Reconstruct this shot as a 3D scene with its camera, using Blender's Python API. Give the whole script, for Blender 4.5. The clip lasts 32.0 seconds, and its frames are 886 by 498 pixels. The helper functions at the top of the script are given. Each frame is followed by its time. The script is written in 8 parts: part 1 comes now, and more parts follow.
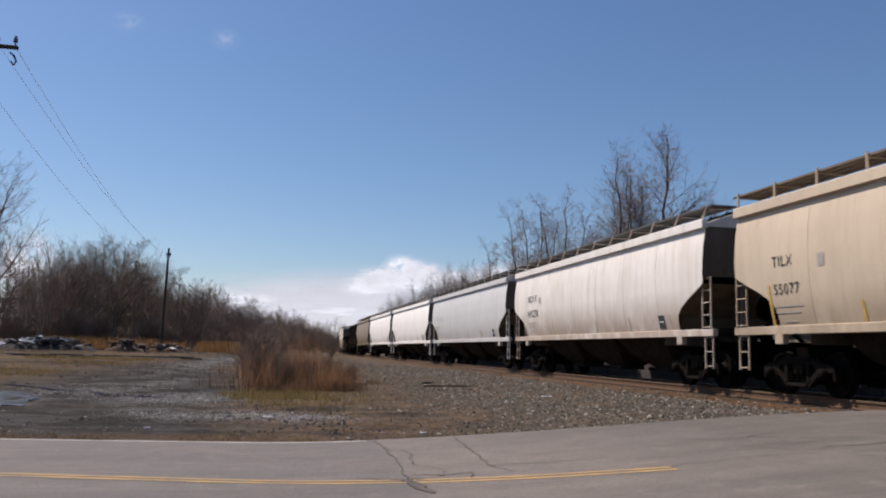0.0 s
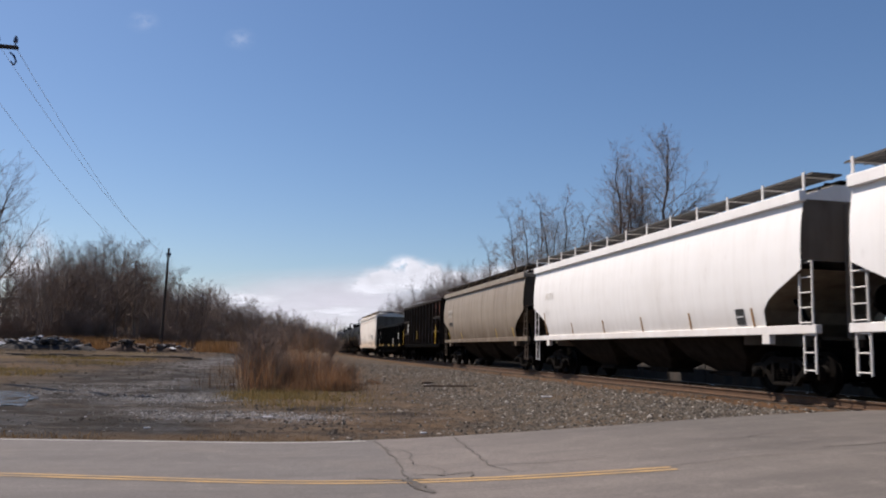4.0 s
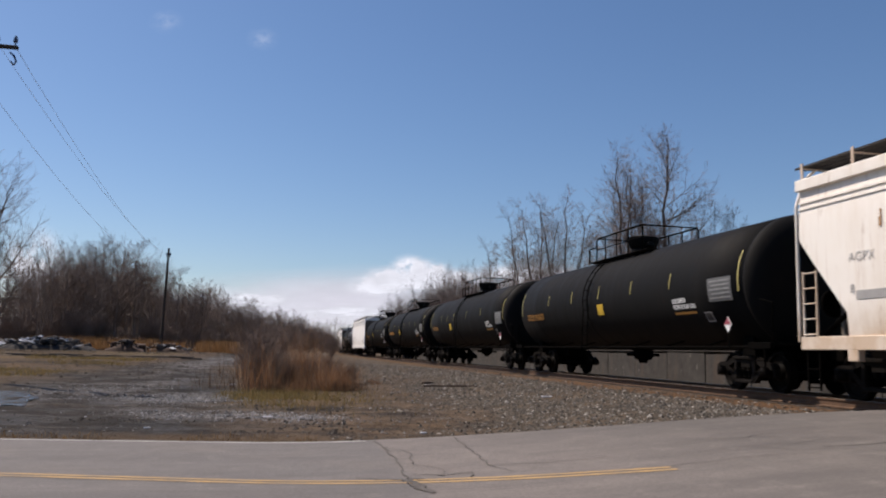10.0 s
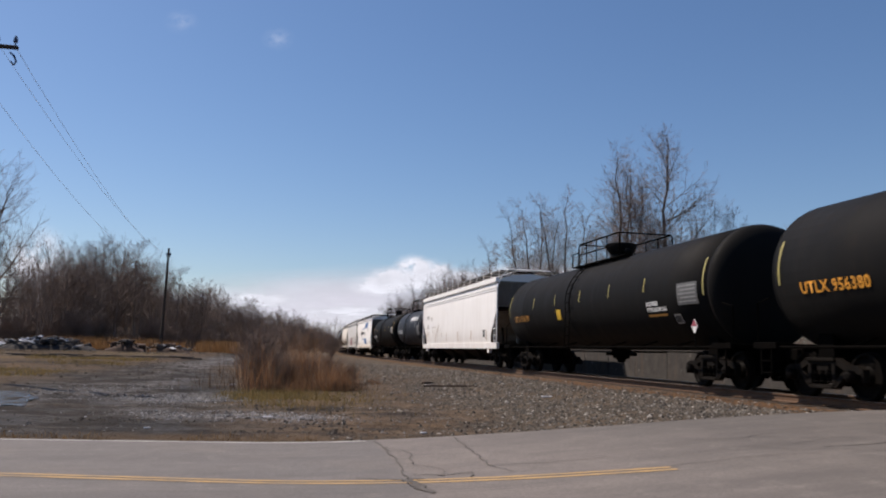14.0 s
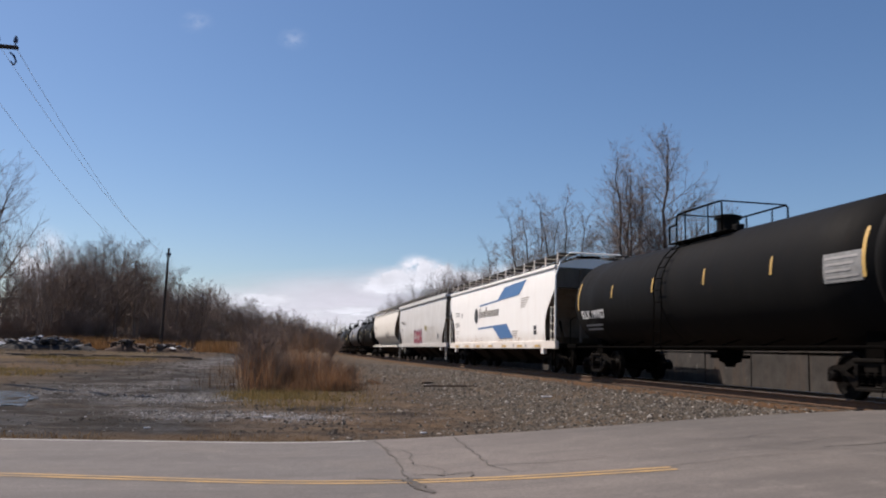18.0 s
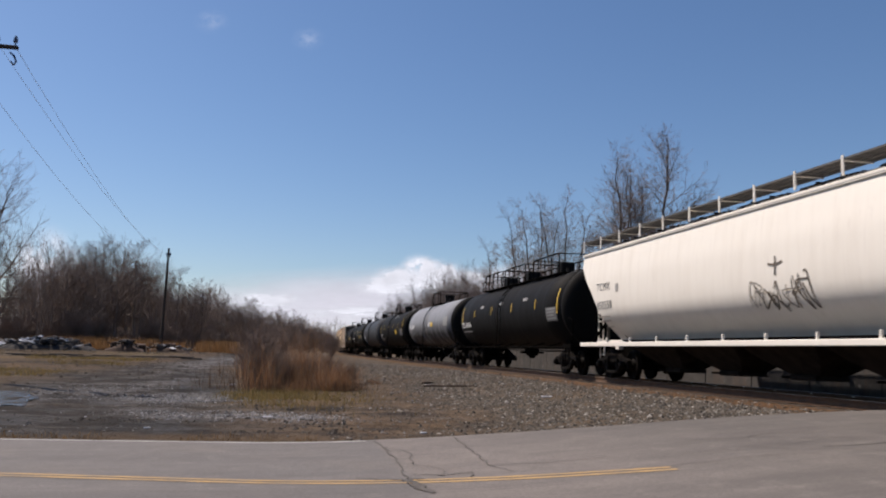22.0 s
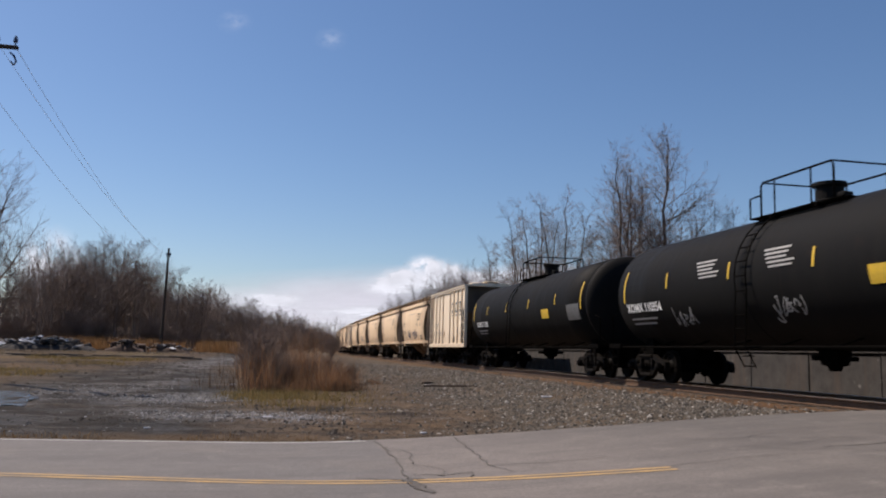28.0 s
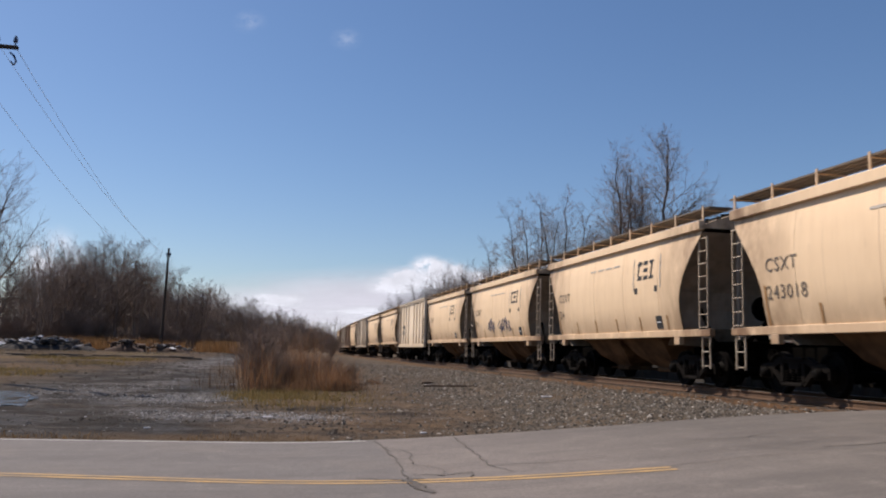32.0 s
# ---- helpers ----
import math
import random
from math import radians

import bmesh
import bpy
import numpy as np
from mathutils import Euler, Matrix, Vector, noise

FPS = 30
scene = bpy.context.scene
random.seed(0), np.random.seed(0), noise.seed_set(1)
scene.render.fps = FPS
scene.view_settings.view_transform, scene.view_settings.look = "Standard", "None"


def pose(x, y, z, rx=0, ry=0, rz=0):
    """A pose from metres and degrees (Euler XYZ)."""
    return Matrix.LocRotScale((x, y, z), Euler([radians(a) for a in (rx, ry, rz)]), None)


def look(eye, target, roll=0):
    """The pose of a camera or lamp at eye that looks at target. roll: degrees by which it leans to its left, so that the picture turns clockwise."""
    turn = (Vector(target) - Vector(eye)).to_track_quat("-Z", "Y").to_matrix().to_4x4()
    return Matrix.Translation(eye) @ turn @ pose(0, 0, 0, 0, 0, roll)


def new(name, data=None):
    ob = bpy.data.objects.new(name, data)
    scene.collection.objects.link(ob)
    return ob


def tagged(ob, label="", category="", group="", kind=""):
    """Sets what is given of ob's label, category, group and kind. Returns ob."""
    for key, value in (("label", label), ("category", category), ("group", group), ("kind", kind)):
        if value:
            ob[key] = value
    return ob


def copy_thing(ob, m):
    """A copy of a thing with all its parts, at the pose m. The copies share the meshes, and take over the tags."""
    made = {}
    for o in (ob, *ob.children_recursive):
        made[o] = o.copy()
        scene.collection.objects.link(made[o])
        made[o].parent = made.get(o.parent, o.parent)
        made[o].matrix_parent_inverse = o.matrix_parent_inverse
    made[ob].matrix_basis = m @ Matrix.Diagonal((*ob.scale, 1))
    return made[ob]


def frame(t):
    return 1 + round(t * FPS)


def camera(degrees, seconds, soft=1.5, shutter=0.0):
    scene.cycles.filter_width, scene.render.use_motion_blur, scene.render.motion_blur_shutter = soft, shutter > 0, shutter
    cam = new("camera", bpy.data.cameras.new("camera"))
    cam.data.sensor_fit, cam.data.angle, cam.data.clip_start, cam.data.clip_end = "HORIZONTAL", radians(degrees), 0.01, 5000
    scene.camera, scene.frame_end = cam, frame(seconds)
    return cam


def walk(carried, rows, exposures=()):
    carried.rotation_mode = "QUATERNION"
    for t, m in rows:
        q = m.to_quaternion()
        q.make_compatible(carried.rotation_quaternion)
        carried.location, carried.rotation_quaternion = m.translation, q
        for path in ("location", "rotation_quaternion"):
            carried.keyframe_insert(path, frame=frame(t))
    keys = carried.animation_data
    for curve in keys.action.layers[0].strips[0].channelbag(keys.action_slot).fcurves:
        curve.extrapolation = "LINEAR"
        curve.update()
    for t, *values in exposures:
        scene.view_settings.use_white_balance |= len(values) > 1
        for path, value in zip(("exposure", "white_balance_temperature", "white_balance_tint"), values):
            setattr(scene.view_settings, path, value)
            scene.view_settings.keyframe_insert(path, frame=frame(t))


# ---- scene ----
# ---- camera: stands still beside the road ----
EYE = (0.0, 0.0, 1.45)
YAW, PITCH, ROLL = radians(11.577), radians(7.132), 1.512
AIM = (math.sin(YAW) * math.cos(PITCH), math.cos(YAW) * math.cos(PITCH), 1.45 + math.sin(PITCH))
cam = camera(56.77, 32.0, soft=2.0, shutter=0.12)
walk(cam, [(0.0, look(EYE, AIM, ROLL)), (32.0, look(EYE, AIM, ROLL))], exposures=[(0.0, 0.36, 6250, 15), (32.0, 0.36, 6250, 15)])

# ---- daylight ----
SUN_TO = Vector((-0.47, 0.36, 0.80)).normalized()
sun_el = math.asin(SUN_TO.z)
world = bpy.data.worlds.new("sky")
scene.world = world
world.use_nodes = True
wn = world.node_tree
wn.nodes.clear()
w_out = wn.nodes.new("ShaderNodeOutputWorld")
w_bg = wn.nodes.new("ShaderNodeBackground")
w_sky = wn.nodes.new("ShaderNodeTexSky")
w_sky.sky_type = "NISHITA"
w_sky.sun_disc = False
w_sky.sun_elevation = sun_el
w_sky.sun_rotation = math.atan2(SUN_TO.x, SUN_TO.y)
w_sky.air_density, w_sky.dust_density, w_sky.ozone_density = 1.0, 0.6, 3.0
w_bg.inputs["Strength"].default_value = 0.077
w_hue = wn.nodes.new("ShaderNodeHueSaturation")
w_hue.inputs["Saturation"].default_value = 1.10
wn.links.new(w_sky.outputs[0], w_hue.inputs["Color"])
wn.links.new(w_hue.outputs[0], w_bg.inputs[0])
wn.links.new(w_bg.outputs[0], w_out.inputs[0])
sun_data = bpy.data.lights.new("sun", "SUN")
sun_data.energy = 5.0
sun_data.angle = radians(0.53)
sun_data.color = (1.0, 0.885, 0.735)
sun = new("sun", sun_data)
sun.matrix_world = look(SUN_TO * 100, (0, 0, 0))

# ---- plan in metres: the track runs along y, rail head at RAIL_Z ----
TRACK_X, RAIL_Z = 11.854, 0.729
CURVE_FROM, CURVE_R = 60.0, 2000.0


def on_track(s, lateral=0.0):
    """Place and heading (radians, to the right) at s metres along the track."""
    if s <= CURVE_FROM:
        return TRACK_X + lateral, s, 0.0
    a = (s - CURVE_FROM) / CURVE_R
    return (TRACK_X + CURVE_R * (1 - math.cos(a)) + lateral * math.cos(a),
            CURVE_FROM + CURVE_R * math.sin(a) - lateral * math.sin(a), a)


def step01(a, b, v):
    k = min(1.0, max(0.0, (v - a) / (b - a)))
    return k * k * (3 - 2 * k)


ROAD_SLOPE = -0.1
ROAD_FAR, ROAD_MID, ROAD_NEAR = 13.15, 9.70, 6.2


def road_z(x):
    """Height of the road surface: it climbs to the level crossing."""
    return 0.70 * step01(-0.5, 11.5, x) if x < TRACK_X + 1.0 else 0.70 - 0.25 * step01(TRACK_X + 1.5, 45, x)


def track_off(x, y):
    return x - TRACK_X - ((y - CURVE_FROM) ** 2 / (2 * CURVE_R) if y > CURVE_FROM else 0.0)


PUDDLE = (-6.85, 22.4, 0.075)


def ground_z(x, y):
    """Height of the open ground (without the road's slab)."""
    lat = track_off(x, y)
    z = 0.85 * step01(14, 62, abs(y)) + 0.05 * noise.noise((x * 0.21, y * 0.17, 0.3)) * step01(13, 18, abs(y - 0.0))
    z += 0.035 * noise.noise((x * 0.9, y * 0.8, 1.7))
    if -14 < x < 3 and 14 < y < 60:
        rut = noise.noise((x * 0.35 + 0.15 * y, y * 1.5, 8.2)) + 0.5 * noise.noise((x * 0.9, y * 3.1, 3.1))
        z += 0.055 * rut * step01(14, 17, y) * (1 - step01(1, 3, x))
    q = ((x - PUDDLE[0] + 0.28 * (y - PUDDLE[1])) / 1.5) ** 2 + ((y - PUDDLE[1]) / 3.7) ** 2
    if q < 1.0:
        k = step01(0.0, 0.45, 1.0 - q)
        z = z * (1 - k) + (PUDDLE[2] - 0.05) * k
    bank = step01(-8.0, -2.3, lat)
    if lat > 2.4:
        bank = 1.0 - 0.15 * step01(5, 16, lat)
    top = 0.53 if abs(lat) < 2.0 else 0.50
    z = z * (1 - bank) + top * bank + (0.02 * noise.noise((x * 2.3, y * 2.1, 4.0)) if abs(lat) > 1.5 else 0.0)
    v = y - ROAD_SLOPE * x
    if ROAD_NEAR - 1.2 < v < ROAD_FAR + 0.9:
        k = step01(ROAD_NEAR - 1.2, ROAD_NEAR - 0.1, v) * (1 - step01(ROAD_FAR + 0.05, ROAD_FAR + 0.9, v))
        z = z * (1 - k) + (road_z(x) - 0.14) * k
    return z

# ---- materials ----
def nodes_of(m):
    m.use_nodes = True
    nt = m.node_tree
    nt.nodes.clear()
    out = nt.nodes.new("ShaderNodeOutputMaterial")
    bs = nt.nodes.new("ShaderNodeBsdfPrincipled")
    nt.links.new(bs.outputs[0], out.inputs[0])
    return nt, bs


def noise_node(nt, vec, scale, detail=4.0, rough=0.55):
    n = nt.nodes.new("ShaderNodeTexNoise")
    n.inputs["Scale"].default_value = scale
    n.inputs["Detail"].default_value = detail
    n.inputs["Roughness"].default_value = rough
    nt.links.new(vec, n.inputs["Vector"])
    return n.outputs["Fac"]


def ramp(nt, fac, a, b):
    r = nt.nodes.new("ShaderNodeMapRange")
    r.inputs["From Min"].default_value, r.inputs["From Max"].default_value = a, b
    nt.links.new(fac, r.inputs["Value"])
    return r.outputs[0]


def mix(nt, fac, a, b):
    m = nt.nodes.new("ShaderNodeMix")
    m.data_type = "RGBA"
    for slot, v in ((m.inputs["Factor"], fac), (m.inputs["A"], a), (m.inputs["B"], b)):
        if isinstance(v, bpy.types.NodeSocket):
            nt.links.new(v, slot)
        else:
            slot.default_value = v if isinstance(v, float) else (*v, 1.0)
    return m.outputs["Result"]


def times(nt, a, b, op="MULTIPLY"):
    m = nt.nodes.new("ShaderNodeMath")
    m.operation = op
    m.use_clamp = True
    for slot, v in ((m.inputs[0], a), (m.inputs[1], b)):
        if isinstance(v, bpy.types.NodeSocket):
            nt.links.new(v, slot)
        else:
            slot.default_value = v
    return m.outputs[0]


def local_vec(nt, stretch=(1, 1, 1)):
    """Coordinates of the thing itself, shifted a little from object to object."""
    tc = nt.nodes.new("ShaderNodeTexCoord")
    oi = nt.nodes.new("ShaderNodeObjectInfo")
    mp = nt.nodes.new("ShaderNodeMapping")
    mp.inputs["Scale"].default_value = stretch
    nt.links.new(tc.outputs["Object"], mp.inputs["Vector"])
    sc = nt.nodes.new("ShaderNodeVectorMath")
    sc.operation = "ADD"
    mul = nt.nodes.new("ShaderNodeMath")
    mul.operation = "MULTIPLY"
    mul.inputs[1].default_value = 37.0
    nt.links.new(oi.outputs["Random"], mul.inputs[0])
    nt.links.new(mp.outputs[0], sc.inputs[0])
    nt.links.new(mul.outputs[0], sc.inputs[1])
    return sc.outputs[0]


def bump_to(nt, bs, height, strength, dist=0.02):
    b = nt.nodes.new("ShaderNodeBump")
    b.inputs["Strength"].default_value = strength
    b.inputs["Distance"].default_value = dist
    nt.links.new(height, b.inputs["Height"])
    nt.links.new(b.outputs[0], bs.inputs["Normal"])


def surface(name, base, second=None, rough=0.6, metal=0.0, scale=3.0, amount=0.5, bump=0.1, fine=40.0, gloss=0.4):
    """A mottled surface: broad variation between two colours and fine grain."""
    m = bpy.data.materials.new(name)
    nt, bs = nodes_of(m)
    vec = local_vec(nt)
    second = second or tuple(c * 0.72 for c in base)
    broad = ramp(nt, noise_node(nt, vec, scale), 0.35, 0.7)
    col = mix(nt, times(nt, broad, amount), base, second)
    grain = noise_node(nt, vec, fine, 3.0)
    col = mix(nt, times(nt, ramp(nt, grain, 0.4, 0.75), 0.35), col, tuple(c * 0.6 for c in base))
    nt.links.new(col, bs.inputs["Base Color"])
    bs.inputs["Roughness"].default_value = rough
    bs.inputs["Metallic"].default_value = metal
    bs.inputs["Specular IOR Level"].default_value = gloss
    if bump:
        bump_to(nt, bs, grain, bump)
    return m


def car_paint(name, base, dirt, rust=(0.16, 0.07, 0.03), dirty=0.45, rusty=0.3, rough=0.45, gloss=0.4, splash_shade=None, soot=None):
    """Weathered paint of rolling stock: washed streaks down the sheet, broad grime and rust spots."""
    m = bpy.data.materials.new(name)
    nt, bs = nodes_of(m)
    streak = noise_node(nt, local_vec(nt, (1.0, 1.7, 0.22)), 1.9, 6.0, 0.62)
    broad = noise_node(nt, local_vec(nt), 0.55, 4.0)
    spots = noise_node(nt, local_vec(nt, (1, 1, 0.35)), 5.0, 6.0, 0.65)
    grain = noise_node(nt, local_vec(nt), 60.0, 2.0)
    col = mix(nt, times(nt, ramp(nt, streak, 0.45, 0.76), dirty), base, dirt)
    col = mix(nt, times(nt, ramp(nt, broad, 0.45, 0.75), dirty * 0.7), col, dirt)
    col = mix(nt, times(nt, ramp(nt, spots, 0.60, 0.74), rusty), col, rust)
    runs = noise_node(nt, local_vec(nt, (1.0, 7.0, 0.22)), 1.6, 4.0, 0.6)
    col = mix(nt, times(nt, ramp(nt, runs, 0.62, 0.72), rusty), col, tuple(0.5 * (a + b) for a, b in zip(rust, dirt)))
    if splash_shade or soot:
        tc = nt.nodes.new("ShaderNodeTexCoord")
        sp = nt.nodes.new("ShaderNodeSeparateXYZ")
        nt.links.new(tc.outputs["Object"], sp.inputs[0])
        blot = noise_node(nt, local_vec(nt, (1.0, 1.0, 0.5)), 1.3, 6.0, 0.65)
    if splash_shade:
        # lower sheets toned unevenly: dried wheel spray, or the grey tank's painted belly shade: (colour, upper edge,
        # lower edge, amount)
        tone, z_hi, z_lo, amount = splash_shade
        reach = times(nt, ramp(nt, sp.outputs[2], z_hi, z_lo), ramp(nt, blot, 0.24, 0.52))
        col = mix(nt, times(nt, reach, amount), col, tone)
    if soot:
        # brown brake soot blown round the car's ends: (colour, where it begins, the end, amount)
        tone, y_in, y_out, amount = soot
        ab = nt.nodes.new("ShaderNodeMath")
        ab.operation = "ABSOLUTE"
        nt.links.new(sp.outputs[1], ab.inputs[0])
        reach = times(nt, ramp(nt, ab.outputs[0], y_in, y_out), ramp(nt, blot, 0.28, 0.58))
        col = mix(nt, times(nt, reach, amount), col, tone)
    nt.links.new(col, bs.inputs["Base Color"])
    r = nt.nodes.new("ShaderNodeMapRange")
    r.inputs["To Min"].default_value, r.inputs["To Max"].default_value = rough - 0.08, rough + 0.25
    nt.links.new(streak, r.inputs["Value"])
    nt.links.new(r.outputs[0], bs.inputs["Roughness"])
    bs.inputs["Specular IOR Level"].default_value = gloss
    bump_to(nt, bs, broad, 0.12, 0.05)
    return m


M = {}
M["hopper_white"] = car_paint("white_hopper_paint", (0.80, 0.785, 0.765), (0.50, 0.46, 0.41), dirty=0.22, rusty=0.12, splash_shade=((0.40, 0.33, 0.27), 2.1, 1.45, 0.30))
M["hopper_dirty"] = car_paint("grimy_off_white_paint", (0.70, 0.665, 0.63), (0.42, 0.36, 0.30), dirty=0.45, rusty=0.25, splash_shade=((0.27, 0.19, 0.13), 2.5, 1.5, 0.75))
M["hopper_bright"] = car_paint("bright_white_paint", (0.88, 0.86, 0.825), (0.60, 0.53, 0.45), dirty=0.16, rusty=0.12, splash_shade=((0.46, 0.36, 0.26), 1.7, 1.2, 0.45))
M["hopper_milk"] = car_paint("creamy_white_paint", (0.72, 0.675, 0.60), (0.45, 0.39, 0.32), dirty=0.2, rusty=0.1)
M["hopper_grey"] = car_paint("grey_hopper_paint", (0.53, 0.53, 0.535), (0.36, 0.345, 0.33), dirty=0.35, rusty=0.15, splash_shade=((0.30, 0.26, 0.22), 2.2, 1.45, 0.4))
M["hopper_tan"] = car_paint("dusty_tan_hopper_paint", (0.52, 0.43, 0.325), (0.33, 0.26, 0.19), dirty=0.4, rusty=0.25, splash_shade=((0.17, 0.12, 0.08), 2.2, 1.4, 0.55))
M["hopper_brown"] = car_paint("grimy_beige_hopper_paint", (0.27, 0.225, 0.175), (0.155, 0.12, 0.092), dirty=0.5, rusty=0.25, splash_shade=((0.11, 0.075, 0.045), 2.4, 1.5, 0.8))
M["hopper_rusty"] = car_paint("rust_streaked_white_paint", (0.78, 0.735, 0.67), (0.52, 0.41, 0.29), (0.22, 0.09, 0.03), 0.35, 0.5, splash_shade=((0.40, 0.26, 0.14), 1.9, 1.2, 0.7))
M["hopper_yellow_tan"] = car_paint("sand_yellow_hopper_paint", (0.77, 0.575, 0.37), (0.56, 0.39, 0.235), dirty=0.30, rusty=0.2, splash_shade=((0.22, 0.12, 0.06), 2.2, 1.45, 0.45), soot=((0.15, 0.080, 0.040), 3.2, 5.6, 0.9))
M["hopper_cream"] = car_paint("cream_hopper_paint", (0.80, 0.75, 0.64), (0.50, 0.42, 0.31), dirty=0.35, rusty=0.2)
M["hopper_pale"] = car_paint("stained_pale_hopper_paint", (0.62, 0.61, 0.59), (0.38, 0.36, 0.335), dirty=0.38, rusty=0.2, splash_shade=((0.30, 0.26, 0.22), 2.6, 1.4, 0.5))
M["hopper_sand"] = car_paint("sun_bleached_sand_paint", (0.80, 0.665, 0.50), (0.52, 0.41, 0.28), dirty=0.30, rusty=0.2, splash_shade=((0.38, 0.27, 0.17), 2.2, 1.2, 0.5))
M["boxcar_brown"] = car_paint("faded_brown_paint", (0.30, 0.20, 0.13), (0.18, 0.13, 0.10), dirty=0.4, rusty=0.3)
M["tank_black"] = car_paint("black_tank_paint", (0.0084, 0.0082, 0.0081), (0.0150, 0.0142, 0.0134), dirty=0.5, rusty=0.04, rough=0.55, gloss=0.05)
M["tank_blue"] = car_paint("blue_black_tank_paint", (0.019, 0.022, 0.029), (0.032, 0.033, 0.039), dirty=0.5, rusty=0.04, rough=0.5, gloss=0.10)
M["tank_slate"] = car_paint("slate_grey_tank_paint", (0.040, 0.042, 0.047), (0.024, 0.0235, 0.023), dirty=0.5, rusty=0.05, gloss=0.06)
# the dark fade paints the round belly's shade into the colour, with some grime
M["tank_grey"] = car_paint("light_grey_tank_paint", (0.200, 0.205, 0.222), (0.115, 0.112, 0.11), dirty=0.35, rusty=0.06, gloss=0.1, splash_shade=((0.018, 0.0175, 0.0175), 2.75, 1.85, 1.0))
M["gon_black"] = car_paint("black_gondola_paint", (0.0052, 0.0052, 0.0053), (0.010, 0.0088, 0.008), dirty=0.5, rusty=0.15, gloss=0.03)
M["gon_brown"] = car_paint("sooty_brown_gondola_paint", (0.034, 0.0265, 0.021), (0.016, 0.0125, 0.0105), dirty=0.6, rusty=0.35, gloss=0.05)
M["gon_red"] = car_paint("oxide_red_panel_paint", (0.155, 0.047, 0.026), (0.075, 0.028, 0.018), dirty=0.5, rusty=0.2)
# running-gear steels: base lowered to near black to carry the shade under the cars
M["dark_steel"] = surface("near_black_steel", (0.0026, 0.0024, 0.0022), (0.0048, 0.0038, 0.0031), 0.85, 0.0, 4.0, 0.7, gloss=0.015)
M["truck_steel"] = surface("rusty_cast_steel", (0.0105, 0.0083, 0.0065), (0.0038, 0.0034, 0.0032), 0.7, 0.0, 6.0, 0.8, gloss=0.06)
# bay colours hold soot and also the shade below the body
M["bay_steel"] = surface("sooty_shaded_bay_steel", (0.026, 0.022, 0.019), (0.007, 0.006, 0.0055), 0.85, 0.0, 3.0, 0.8, gloss=0.03)
M["bay_tan"] = surface("sooty_shaded_tan_bay", (0.135, 0.083, 0.046), (0.035, 0.022, 0.014), 0.85, 0.0, 1.6, 1.0, gloss=0.05)
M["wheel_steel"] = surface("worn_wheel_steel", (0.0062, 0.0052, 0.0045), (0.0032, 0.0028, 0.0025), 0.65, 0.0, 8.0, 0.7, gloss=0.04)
M["grating"] = surface("dull_galvanised_grating", (0.050, 0.046, 0.043), (0.025, 0.023, 0.021), 0.8, 0.0, 5.0, 0.6, gloss=0.1)
M["grating_tan"] = surface("tan_dusted_grating", (0.17, 0.14, 0.11), (0.09, 0.072, 0.058), 0.8, 0.0, 5.0, 0.6, gloss=0.1)
M["grating_grey"] = surface("grey_dusted_grating", (0.115, 0.108, 0.10), (0.06, 0.056, 0.052), 0.8, 0.0, 5.0, 0.6, gloss=0.1)
M["pale_tape"] = surface("faded_pale_yellow_tape", (0.36, 0.31, 0.10), (0.20, 0.17, 0.07), 0.6, 0, 6, 0.6, 0)
M["dull_orange"] = surface("dull_orange_stencil_paint", (0.40, 0.19, 0.03), (0.20, 0.10, 0.03), 0.6, 0, 6, 0.6, 0)
M["worn_black"] = surface("worn_black_stencil_paint", (0.09, 0.075, 0.06), (0.19, 0.15, 0.115), 0.6, 0, 5, 0.7, 0)
M["navy_mark"] = surface("navy_spray_paint", (0.055, 0.058, 0.11), (0.14, 0.135, 0.18), 0.6, 0, 5, 0.6, 0)
M["patch_mark"] = surface("thin_overpainted_patch", (0.40, 0.365, 0.315), (0.30, 0.265, 0.22), 0.6, 0, 5, 0.6, 0)
M["dim_panel"] = surface("dim_test_panel_print", (0.105, 0.105, 0.105), (0.05, 0.05, 0.05), 0.6, 0, 6, 0.6, 0)
M["dark_blue_plate"] = surface("dark_blue_plate_enamel", (0.020, 0.028, 0.075), (0.03, 0.035, 0.06), 0.5, 0, 4, 0.5, 0)
M["white_mark"] = surface("white_stencil_paint", (0.75, 0.75, 0.74), (0.5, 0.5, 0.5), 0.6, 0, 6, 0.5, 0)
M["black_mark"] = surface("black_stencil_paint", (0.03, 0.03, 0.03), (0.07, 0.07, 0.07), 0.6, 0, 6, 0.5, 0)
M["grey_mark"] = surface("faded_grey_stencil_paint", (0.30, 0.29, 0.28), (0.4, 0.39, 0.37), 0.6, 0, 6, 0.5, 0)
M["orange_mark"] = surface("orange_stencil_paint", (0.75, 0.33, 0.03), (0.5, 0.22, 0.04), 0.6, 0, 6, 0.5, 0)
M["yellow_mark"] = surface("yellow_reflective_tape", (0.62, 0.40, 0.03), (0.36, 0.25, 0.04), 0.5, 0, 6, 0.5, 0)
M["amber_mark"] = surface("dull_amber_tape", (0.56, 0.36, 0.10), (0.38, 0.26, 0.10), 0.5, 0, 6, 0.5, 0)
M["blue_mark"] = surface("blue_stripe_paint", (0.07, 0.17, 0.37), (0.12, 0.21, 0.37), 0.5, 0, 3, 0.5, 0)
M["red_mark"] = surface("red_graffiti_paint", (0.27, 0.055, 0.075), (0.36, 0.11, 0.13), 0.6, 0, 6, 0.5, 0)
M["panel_mark"] = surface("weathered_panel_print", (0.24, 0.24, 0.235), (0.12, 0.12, 0.12), 0.6, 0, 6, 0.6, 0)
